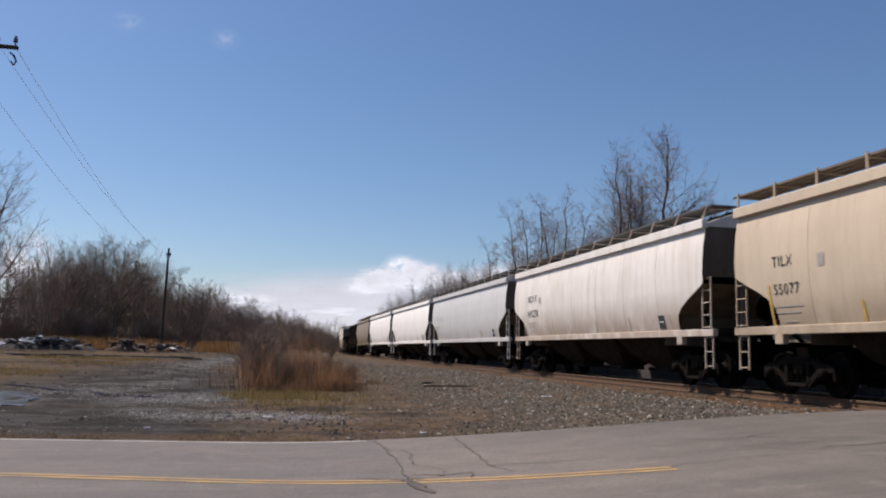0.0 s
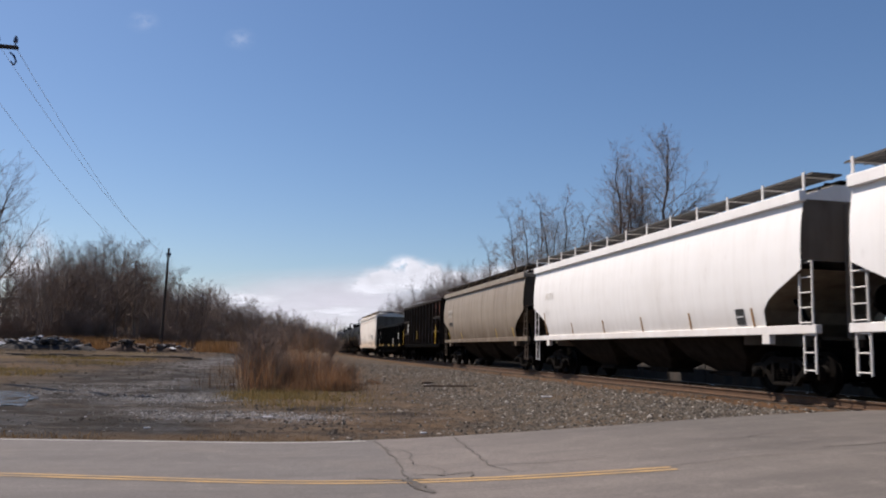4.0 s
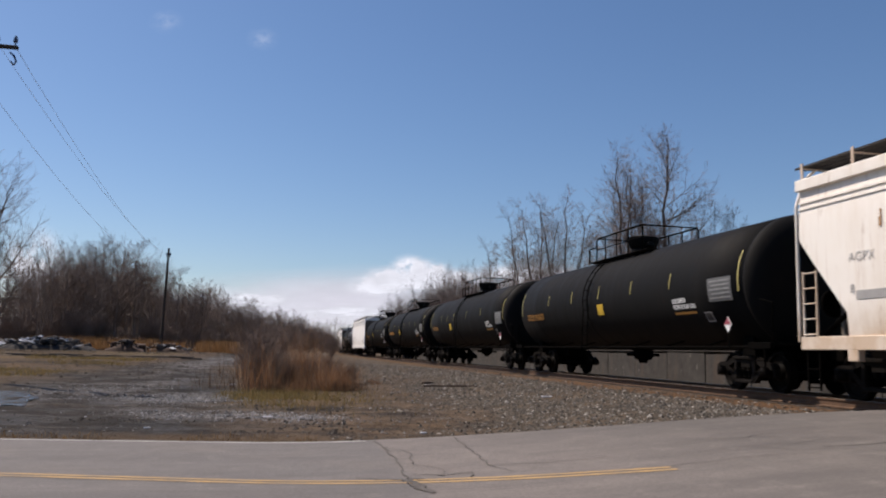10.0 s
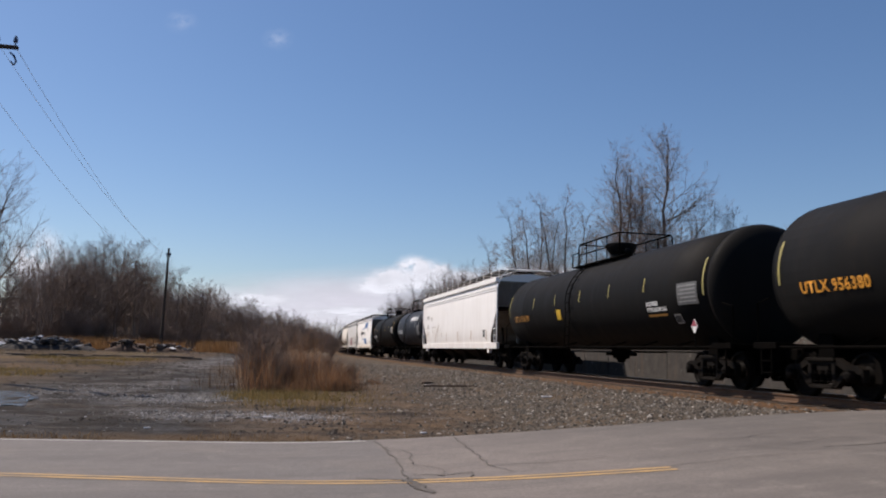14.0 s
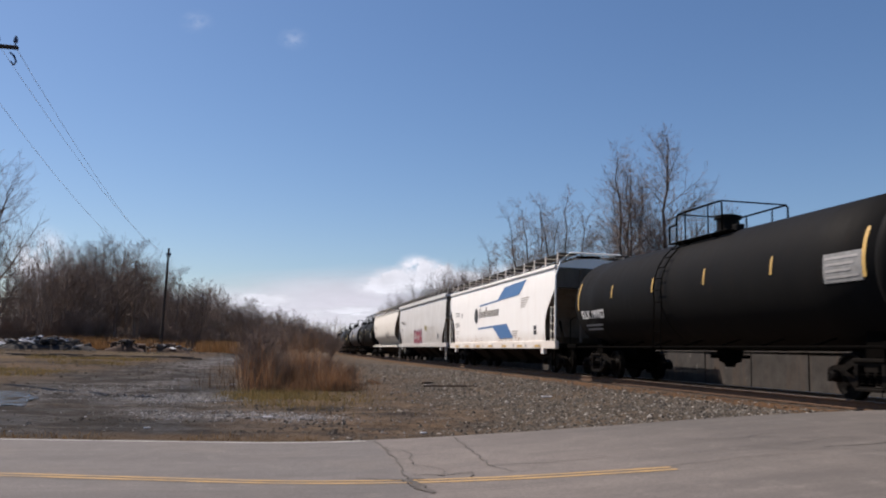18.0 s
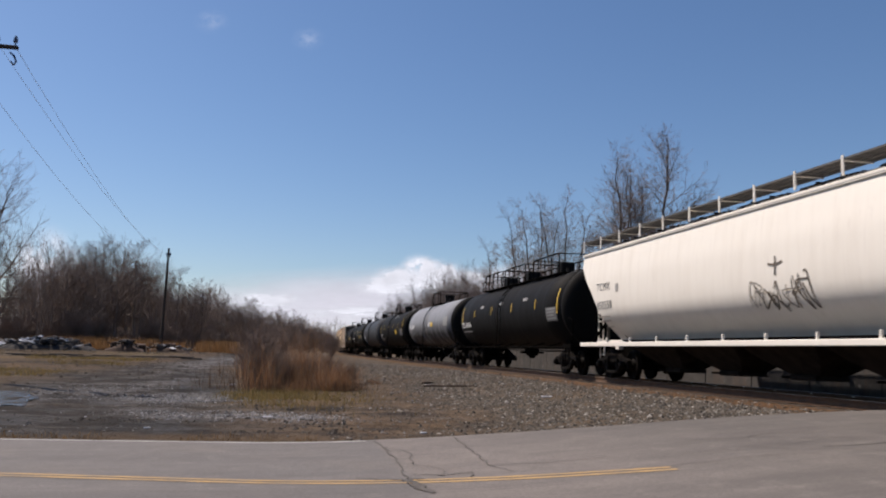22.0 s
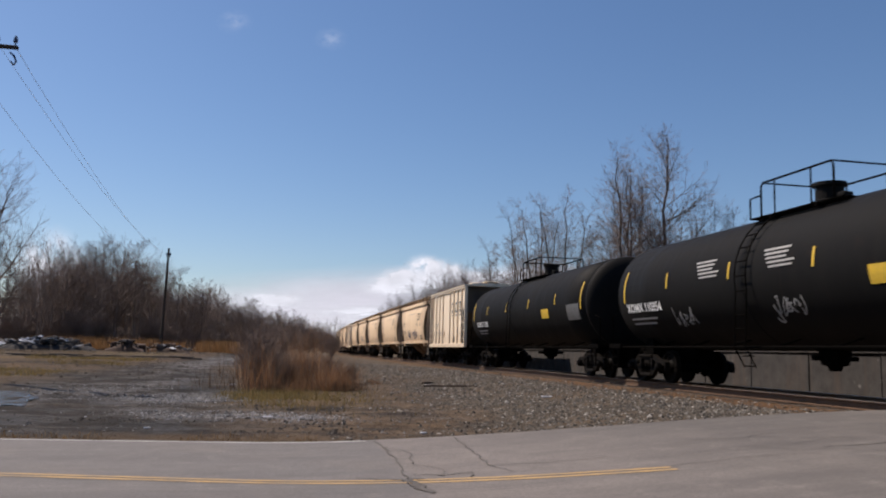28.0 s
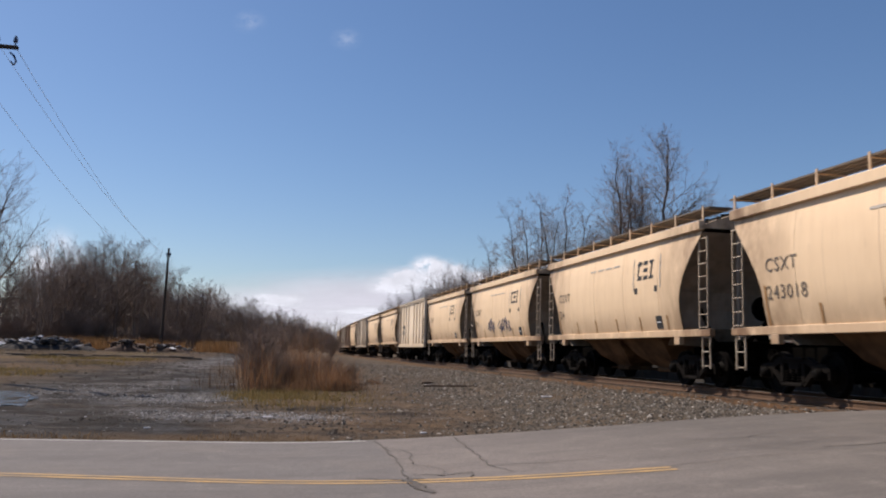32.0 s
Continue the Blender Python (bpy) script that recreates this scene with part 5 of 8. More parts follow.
text_part(c, "NDYX", 0.33, L / 2 - 2.1, 2.80, lambda z: ROUND_SIDE(z) + 0.008, M["black_mark"], "reporting_mark")
text_part(c, "840750", 0.33, L / 2 - 2.25, 2.2, ROUND_SIDE, M["black_mark"], "car_number", 1.0, bold=0.008)
for yy in (L / 2 - 2.0, L / 2 - 5.2, -L / 2 + 5.2, -L / 2 + 2.4):
    patch_part(c, "reflective_stripe", yy - 0.045, yy + 0.045, 1.35, 1.85, ROUND_SIDE, M["yellow_mark"], "yellow reflective strip", skew=0.1)

c = couple(6, gondola(length(6), "gon_brown", 4.05, 13, x_low=1.26), "tall black and brown woodchip gondola with oxide-red end panels")
L = length(6)
chip_side = plate_side(4.05, 1.05, 1.46, 1.26)
for y0, y1, z0, z1 in ((-L / 2 + 0.68, -L / 2 + 1.72, 3.0, 3.88), (-L / 2 + 1.82, -L / 2 + 2.85, 3.0, 3.88), (-L / 2 + 0.68, -L / 2 + 1.72, 2.05, 2.82), (-L / 2 + 1.82, -L / 2 + 2.85, 2.05, 2.82), (-L / 2 + 0.68, -L / 2 + 1.72, 1.25, 1.9), (-L / 2 + 1.82, -L / 2 + 2.85, 1.25, 1.9)):
    patch_part(c, "side_patch", y0, y1, z0, z1, chip_side, M["gon_red"], "oxide-red repainted plate")
for y0, y1 in ((-L / 2 + 0.66, -L / 2 + 2.9), (L / 2 - 2.9, L / 2 - 0.66)):
    for z in (1.93, 2.83):
        bm = bmesh.new()
        add_box(bm, -1.585, -1.34, y0, y1, z, z + 0.12, 0.02)
        part("cross_rib", bm, M["gon_brown"], c)
for yy in (L / 2 - 0.62, -L / 2 + 1.78):
    patch_part(c, "reflective_stripe", yy - 0.06, yy + 0.06, 1.2, 2.35, lambda z: 1.605, M["yellow_mark"], "tall yellow reflective strip")
patch_part(c, "number_plate", L / 2 - 2.86, L / 2 - 1.86, 2.07, 2.82, lambda z: 1.50, M["gon_black"], "black number plate", n=1)
text_part(c, "IIFX", 0.34, L / 2 - 2.02, 2.50, lambda z: 1.503, M["white_mark"], "reporting_mark", 1.0, bold=0.012)
text_part(c, "7386", 0.34, L / 2 - 1.95, 2.14, lambda z: 1.503, M["white_mark"], "car_number", 1.05, bold=0.012)
for y, n in ((L / 2 - 3.55, 3), (L / 2 - 4.75, 3), (-L / 2 + 4.2, 2)):
    bars(c, y, 1.62, chip_side, "grey_mark", n, 0.5, 0.045, 0.15)
patch_part(c, "reflective_stripe", 0.88, 1.0, 1.6, 2.15, lambda z: 1.606, M["yellow_mark"], "yellow reflective strip")

c = couple(7, gondola(length(7), "gon_black", 2.92, 13, fishbelly=True), "low black gondola car with white stencils and amber reflectors")
L = length(7)
text_part(c, "CIGX", 0.46, L / 2 - 2.2, 2.12, lambda z: 1.464, M["white_mark"], "reporting_mark", bold=0.01)
text_part(c, "803518", 0.36, L / 2 - 2.2, 1.66, lambda z: 1.464, M["white_mark"], "car_number", bold=0.01)
bars(c, L / 2 - 2.2, 1.42, lambda z: 1.464, "white_mark", 2, 1.1, 0.06)
bars(c, L / 2 - 0.75, 2.1, lambda z: 1.464, "white_mark", 1, 0.5)
patch_part(c, "data_plate", -L / 2 + 5.0, -L / 2 + 5.5, 1.35, 1.75, lambda z: 1.605, M["white_mark"], "white framed data plate")
patch_part(c, "data_plate", -L / 2 + 5.07, -L / 2 + 5.43, 1.42, 1.68, lambda z: 1.612, M["black_mark"])
for k in range(4):
    bars(c, -L / 2 + 3.4, 2.1 - 0.13 * k, lambda z: 1.464, "white_mark", 1, 0.55, 0.08)
for yy in (L / 2 - 0.9, L / 2 - 3.5, L / 2 - 5.6, -L / 2 + 7.8, -L / 2 + 5.25, -L / 2 + 1.4):
    patch_part(c, "reflector", yy - 0.22, yy + 0.22, 1.1, 1.26, lambda z: 1.612, M["amber_mark"], "amber reflector")

c = couple(8, hopper(length(8), "hopper_rusty", FLAT_SIDE, bays=4, top=4.18, low=1.20, notch=3.1, cut=1.3, straight=True, sill_h=0.26, hoops=True, band=True), "white covered hopper car with rust streaks and black graffiti")
L = length(8)
hopper_marks(c, L, FLAT_SIDE, "AGPX", "8", "grey_mark", size=0.24, z=2.55, plate=False, minor=False)
bars(c, L / 2 - 2.3, 1.85, FLAT_SIDE, "grey_mark", 1, 0.8, 0.16)
patch_part(c, "data_plate", -L / 2 + 3.6, -L / 2 + 4.15, 1.88, 2.17, FLAT_SIDE, M["dark_blue_plate"], "dark blue data plate")
patch_part(c, "plate_bar", -L / 2 + 3.86, -L / 2 + 3.89, 1.88, 2.17, FLAT_SIDE, M["grey_mark"], off=0.016)
bars(c, -L / 2 + 4.4, 2.80, FLAT_SIDE, "ghost_mark", 4, 1.5, 0.03, 0.10)
random.seed(8)
y = L / 2 - 5.1
for k in range(9):
    pts = [(y + random.uniform(-0.25, 0.25), random.uniform(1.35, 2.2)) for q in range(7)]
    stroke_part(c, "graffiti", pts, 0.028, FLAT_SIDE, M["grey_mark"], "thin black graffiti line")
    y -= 0.32
y = -L / 2 + 7.9
for k in range(5):
    h = 2.36 - 0.07 * abs(k - 1)
    w = (1.1, 0.95, 0.85, 1.05, 1.0)[k]
    stroke_part(c, "graffiti", [(y, 1.02), (y + 0.04, 1.8), (y - 0.05, h - 0.1), (y - 0.4 * w, h + 0.04), (y - 0.8 * w, h - 0.12), (y - 0.86 * w, 1.95), (y - 0.7 * w, 1.7), (y - 0.82 * w, 1.2), (y - 0.5 * w, 1.06), (y - 0.34 * w, 1.35)], 0.045, FLAT_SIDE, M["black_mark"], "black graffiti outline")
    stroke_part(c, "graffiti", [(y - 0.32 * w, 2.15), (y - 0.4 * w, 2.22), (y - 0.52 * w, 2.1), (y - 0.46 * w, 1.9), (y - 0.34 * w, 1.95), (y - 0.32 * w, 2.15)], 0.035, FLAT_SIDE, M["black_mark"], "black graffiti outline")
    y -= w * 0.92
rg = random.Random(81)
for k in range(34):
    y, z = rg.uniform(-L / 2 + 2.2, L / 2 - 2.4), rg.choice((1.28, 1.28, 1.3, 2.2, 2.7, 3.1))
    hh = rg.uniform(0.08, 0.32)
    stroke_part(c, "rust_streak", [(y, z + hh), (y + rg.uniform(-0.02, 0.02), z + hh * 0.5), (y, z)], rg.uniform(0.02, 0.06), FLAT_SIDE, M["rust_mark"], "brown rust run")

for i in (9, 10, 11, 12):
    L = length(i)
    c = couple(i, tank(L, "tank_black", 1.56, 2.52, 1, 4.6, marks="pale_tape", tape=0.045, n_marks=5, end_in=0.6, drum=False, stripes=(5.4, 3.55, 1.9, -1.3, -4.4) if i == 10 else None), "long black pressure tank car with yellow reflective stripes")
    sx = tank_side(1.56, 2.52)
    words = {9: "UTLX 956323", 10: "UTLX 956", 11: "UTLX 956380", 12: "UTLX 956199"}[i]
    text_part(c, words, 0.32, L / 2 - 2.2, 2.06, sx, M["orange_mark" if i == 11 else "dull_orange"], "reporting_mark", 1.08, bold=0.008)
    if i != 9:
        q = 0.4 if i == 10 else 0.0
        patch_part(c, "yellow_placard", L / 2 - 8.0 + q, L / 2 - 7.55 + q, 2.0, 2.36, sx, M["yellow_mark"], "bright yellow placard")
    else:
        patch_part(c, "yellow_placard", -0.35, 0.12, 2.02, 2.36, sx, M["yellow_mark"], "bright yellow placard")
    patch_part(c, "data_panel", -L / 2 + 1.85, -L / 2 + 2.9, 2.08, 2.64, sx, M["dim_panel"], "dim grey test data panel")
    for k in range(5):
        patch_part(c, "small_print", -L / 2 + 1.92, -L / 2 + 2.82 - 0.1 * (k % 2), 2.14 + 0.1 * k, 2.18 + 0.1 * k, sx, M["panel_mark"], n=1, off=0.016)
    text_part(c, "LIQUEFIED", 0.15, -L / 2 + 4.75, 2.14, sx, M["white_mark"], "stencil", 1.0, bold=0.006)
    text_part(c, "PETROLEUM GAS", 0.15, -L / 2 + 4.75, 1.98, sx, M["white_mark"], "stencil", 1.0, bold=0.006)
    bars(c, -L / 2 + 4.75, 1.84, sx, "dull_orange", 1, 1.1, 0.06)
    patch_part(c, "data_plate", -L / 2 + 2.95, -L / 2 + 3.3, 1.62, 1.86, sx, M["grey_mark"], "small pale-framed data plate")
    patch_part(c, "plate_face", -L / 2 + 2.98, -L / 2 + 3.27, 1.65, 1.83, sx, M["black_mark"], off=0.016)
    bm = bmesh.new()
    q = [bm.verts.new((-1.50, -L / 2 + 2.1 + dy, 1.52 + dz)) for dy, dz in ((-0.16, 0), (0, -0.19), (0.16, 0), (0, 0.19))]
    bm.faces.new(q)
    part("hazard_placard", bm, M["white_mark"], c, "white diamond hazard placard with red half")
    bm = bmesh.new()
    add_box(bm, -1.495, -1.47, -L / 2 + 2.08, -L / 2 + 2.12, 1.0, 1.72)
    part("placard_post", bm, M["dark_steel"], c)
    bm = bmesh.new()
    q = [bm.verts.new((-1.512, -L / 2 + 2.1 + dy, 1.52 + dz)) for dy, dz in ((-0.145, 0.0), (0.145, 0.0), (0, 0.17))]
    bm.faces.new(q)
    part("hazard_placard", bm, M["red_mark"], c, "red upper half of the placard")

c = couple(13, hopper(length(13), "hopper_white", FLAT_SIDE, bays=4, top=4.14, low=1.22, notch=2.7, cut=1.1, straight=True, sill_h=0.30, hoops=True, band=True), "white covered hopper car with faint grey scribbles")
L = length(13)
hopper_marks(c, L, FLAT_SIDE, "PSPX", "3130", stripes="rust_mark")
rg = random.Random(13)
for k in range(12):
    y = L / 2 - 4.0 - 0.26 * k
    stroke_part(c, "graffiti", [(y + rg.uniform(-0.2, 0.2), 2.05 + rg.uniform(-0.4, 0.4)) for q in range(4)], rg.uniform(0.025, 0.045), FLAT_SIDE, M["faint_mark"], "faint grey scribble")

c = couple(14, tank(length(14), "tank_blue", 1.50, 2.48, 1, 3.0, marks="grey_mark", n_marks=4), "short blue-black tank car with white emblem bar")
L = length(14)
sx = tank_side(1.50, 2.48)
text_part(c, "VTGX 17023", 0.34, L / 2 - 1.9, 2.1, sx, M["white_mark"], "reporting_mark", 1.0, bold=0.01)
for k in range(10):
    y = -0.75 - 0.305 * k
    patch_part(c, "emblem_bar", y - 0.20, y, 2.96, 3.26 if k not in (4, 7) else 3.18, sx, M["white_mark"], "white slanted emblem block", skew=-0.1)
patch_part(c, "data_panel", -L / 2 + 1.6, -L / 2 + 2.6, 1.9, 2.6, sx, M["dim_panel"], "grey test data panel")

c = couple(15, tank(length(15), "tank_black", 1.53, 2.50, 1, 3.0, marks="amber_mark", end_in=0.68), "black tank car with amber reflective stripes")
L = length(15)
sx = tank_side(1.53, 2.50)
text_part(c, "TILX 199927", 0.36, L / 2 - 1.8, 1.95, sx, M["white_mark"], "reporting_mark", 1.0, bold=0.01)
bars(c, L / 2 - 1.9, 1.7, sx, "grey_mark", 2, 1.4, 0.06)
patch_part(c, "data_panel", -L / 2 + 1.68, -L / 2 + 2.75, 2.2, 2.76, sx, M["panel_mark"], "weathered grey test data panel")
for k in range(4):
    bars(c, -L / 2 + 2.68, 2.64 - 0.12 * k, lambda z: sx(z) + 0.008, "grey_mark", 1, 0.9 - 0.1 * (k % 3), 0.05)

c = couple(16, hopper(length(16), "hopper_bright", FLAT_SIDE, bays=4, top=4.02, low=1.24, notch=3.2, cut=1.15, straight=False, knee=0.7, chord=(-0.06, 0.06, 0.06), sill_h=0.30, hoops=True, ladder="hopper_cream"), "bright white covered hopper car with blue arrow stripes")
L = length(16)
hopper_marks(c, L, FLAT_SIDE, "CCLX", "52055", plate=True, z=2.68)
shift = -2.5
for pts, nm in (([(4.7, 3.02), (0.9, 3.14), (0.9, 3.20), (4.7, 3.09)], "stripe"), ([(1.4, 3.14), (-2.1, 3.22), (-3.1, 3.80), (0.2, 3.70)], "arrow"), ([(5.0, 1.88), (1.6, 1.95), (1.6, 2.02), (5.0, 1.95)], "stripe"), ([(2.3, 2.0), (-0.2, 2.04), (-1.2, 1.40), (1.0, 1.38)], "arrow")):
    bm = bmesh.new()
    q = [bm.verts.new((-FLAT_SIDE(z) - 0.014, y + shift, z)) for y, z in pts]
    bm.faces.new(q)
    part("emblem_" + nm, bm, M["blue_mark"], c, "blue painted " + nm)
bm = bmesh.new()
lathe(bm, [(-0.004, 0.37), (0.004, 0.37)], 24, "x", (-FLAT_SIDE(2.55) - 0.016, 5.35 + shift, 2.58))
part("emblem_disc", bm, M["black_mark"], c, "dark round emblem")
for k in range(12):
    y = 4.75 + shift - 0.31 * k
    patch_part(c, "emblem_bar", y - 0.19, y, 2.46, 2.94 if k in (0, 4) else 2.76, FLAT_SIDE, M["worn_black"], "dark emblem block", skew=-0.04)
for k in range(7):
    y = L / 2 - 2.2 - k * 2.4
    patch_part(c, "reflector", y - 0.75, y, 0.99, 1.09, lambda z: 1.562, M["amber_mark"], "amber reflector")
bars(c, -L / 2 + 5.0, 3.02, FLAT_SIDE, "faint_mark", 5, 1.2, 0.035, 0.09)
bars(c, -L / 2 + 6.3, 1.66, FLAT_SIDE, "faint_mark", 3, 0.9, 0.04, 0.09)
for k in range(9):
    y = L / 2 - 3.1 - k * 1.75
    patch_part(c, "data_plate", y - 0.16, y, 1.0, 1.12, lambda z: 1.562, M["grey_mark"], "small stencil on the sill", n=1)
rg = random.Random(16)
for k in range(26):
    y, hh = rg.uniform(-L / 2 + 1.6, L / 2 - 1.6), rg.uniform(0.08, 0.34)
    stroke_part(c, "rust_streak", [(y, 1.26 + hh), (y + rg.uniform(-0.02, 0.02), 1.26 + hh * 0.5), (y, 1.26)], rg.uniform(0.015, 0.04), FLAT_SIDE, M["rust_mark"], "brown rust run")

c = couple(17, hopper(length(17), "hopper_pale", FLAT_SIDE, bays=4, top=4.12, low=1.25, notch=2.7, cut=1.2, straight=True, sill_h=0.24, boards="light"), "pale grey covered hopper car with red graffiti")
L = length(17)
hopper_marks(c, L, FLAT_SIDE, "NCLX", "254", "black_mark", stripes="grey_mark")
rg = random.Random(17)
y = 2.1
for k in range(5):
    w, h = rg.uniform(0.62, 0.85), rg.uniform(1.0, 1.25)
    for off, mat, grow_by in ((0.012, "white_mark", 0.05), (0.016, "navy_mark", 0.01), (0.020, "red_mark", -0.05), (0.024, "faint_mark", -0.40)):
        pts = []
        rr = random.Random(50 + k)
        for q in range(14):
            a = 2 * math.pi * q / 14
            r = rr.uniform(0.78, 1.18)
            pts.append((y - w / 2 + (w * 0.5 + grow_by * 0.8) * r * math.cos(a), 1.70 + (h * 0.5 + grow_by) * r * math.sin(a)))
        bm = bmesh.new()
        bm.faces.new([bm.verts.new((-FLAT_SIDE(pz) - off, py, pz)) for py, pz in pts])
        part("graffiti", bm, M[mat], c, "red and white graffiti shape")
    y -= w * 0.88
for k in range(16):
    yy, zz = 1.75 - 0.2 * k, rg.uniform(1.5, 2.1)
    stroke_part(c, "graffiti", [(yy + rg.uniform(-0.15, 0.15), zz + rg.uniform(-0.3, 0.3)) for q in range(3)], rg.uniform(0.02, 0.04), FLAT_SIDE, M["white_mark" if k % 3 else "navy_mark"], "thin white graffiti line", off=0.028)
y = -2.2
for k in range(5):
    stroke_part(c, "graffiti", [(y - 0.05, 2.12 + 0.07 * k), (y - 0.4, 2.16 + 0.07 * k), (y - 0.8, 2.13 + 0.07 * k)], 0.05, FLAT_SIDE, M["pale_tape"], "faded yellow smear")
for k in range(7):
    stroke_part(c, "graffiti", [(3.5 - 0.16 * k + rg.uniform(-0.2, 0.2), 1.85 + rg.uniform(-0.3, 0.3)) for q in range(4)], 0.03, FLAT_SIDE, M["faint_mark"], "faint grey scribble")
for z in (1.72, 1.58):
    for k in range(4):
        bars(c, L / 2 - 2.2 - 0.62 * k, z, FLAT_SIDE, "ghost_mark", 1, 0.46 - 0.1 * (k % 2), 0.05)
for k in range(4):
    yy = y - 0.6 - k * 0.8
    stroke_part(c, "graffiti", [(yy, 1.4), (yy, 2.2), (yy - 0.45, 2.25), (yy - 0.5, 1.5)], 0.05, FLAT_SIDE, M["faint_mark"], "faint grey letter outline")

c = couple(18, hopper(length(18), "hopper_milk", TUBE_SIDE, bays=4, top=4.08, low=1.24, chord=(-0.02, 0.05, 0.04), notch=3.7, cut=1.75, knee=0.95, sill_h=0.10), "white covered hopper car with round belly")
L = length(18)
hopper_marks(c, L, TUBE_SIDE, "TCMX", "450558", plate=False)
for sgn in (-1, 1):
    bm = bmesh.new()
    a, b = sorted((sgn * 1.42, sgn * 1.52))
    add_box(bm, a, b, -L / 2 + 0.5, L / 2 - 0.5, 1.02, 1.15, 0.012)
    part("side_rail", bm, M["hopper_milk"], c, "white steel side rail")
    for k in range(9):
        yy = -L / 2 + 2.6 + (L - 5.2) * k / 8
        bm = bmesh.new()
        a, b = sorted((sgn * 1.40, sgn * 1.46))
        add_box(bm, a, b, yy - 0.03, yy + 0.03, 1.145, 1.30, 0.008)
        part("side_post", bm, M["hopper_milk"], c)
rg = random.Random(18)
for k in range(14):
    y = -1.4 - 2.0 * k / 13
    stroke_part(c, "graffiti", [(y + rg.uniform(-0.25, 0.25), 2.1 + rg.uniform(-0.4, 0.42)) for q in range(4)], rg.uniform(0.022, 0.042), TUBE_SIDE, M["worn_black"], "dark tangled scribble")
stroke_part(c, "graffiti", [(-2.1, 2.75), (-2.35, 2.72), (-2.6, 2.77)], 0.05, TUBE_SIDE, M["worn_black"], "dark tangled scribble")
stroke_part(c, "graffiti", [(-2.35, 2.9), (-2.36, 2.7), (-2.33, 2.5)], 0.05, TUBE_SIDE, M["worn_black"], "dark tangled scribble")

c = couple(19, tank(length(19), "tank_black", 1.54, 2.50, 3, 4.6, marks="yellow_mark"), "black tank car with three valve boxes and long railing")
L = length(19)
sx = tank_side(1.54, 2.50)
text_part(c, "TILX 210065", 0.36, L / 2 - 1.7, 2.05, sx, M["white_mark"], "reporting_mark", 1.0, bold=0.01)
bars(c, L / 2 - 1.8, 1.8, sx, "grey_mark", 1, 1.8, 0.06)
patch_part(c, "data_panel", -L / 2 + 1.9, -L / 2 + 3.1, 1.98, 2.5, sx, M["dim_panel"], "grey test data panel")
for k in range(4):
    bars(c, -L / 2 + 3.0, 2.4 - 0.12 * k, lambda z: sx(z) + 0.008, "panel_mark", 1, 1.0 - 0.1 * (k % 3), 0.07)
for y in (4.0, 0.6, -3.2):
    for k in range(3):
        patch_part(c, "stencil", y - 0.19 - 0.2 * k, y - 0.04 - 0.2 * k, 2.93, 3.06, sx, M["grey_mark"], "small white stencil", skew=-0.04)

c = couple(20, tank(length(20), "tank_grey", 1.54, 2.50, 1, 3.2, marks=None, ends="tank_black"), "light grey tank car with black ends, grimy belly and painted belly shade")
L = length(20)
sx = tank_side(1.54, 2.50)
text_part(c, "MBLX 28489", 0.36, L / 2 - 1.9, 2.35, sx, M["white_mark"], "reporting_mark", 1.0, bold=0.01)
patch_part(c, "yellow_placard", -1.9, -1.2, 2.35, 2.62, sx, M["yellow_mark"], "yellow placard")
bars(c, -0.2, 2.55, sx, "white_mark", 2, 0.9, 0.06)
patch_part(c, "data_panel", -L / 2 + 2.4, -L / 2 + 3.6, 2.3, 2.85, sx, M["panel_mark"], "dark test data panel")

rg = random.Random(20)
for k in range(16):
    y = L / 2 - 2.6 - 0.2 * k
    stroke_part(c, "chalk_mark", [(y + rg.uniform(-0.2, 0.2), 1.95 + rg.uniform(-0.2, 0.2)) for q in range(3)], 0.025, lambda z: sx(z) + 0.006, M["panel_mark"], "faint chalk scribble")
for y, w, z0 in ((0.55, 0.16, 1.6), (0.3, 0.08, 1.4)):
    patch_part(c, "spill_stain", y - w / 2, y + w / 2, z0, 3.9, sx, M["panel_mark"], "dark product stain", n=14, off=0.008)

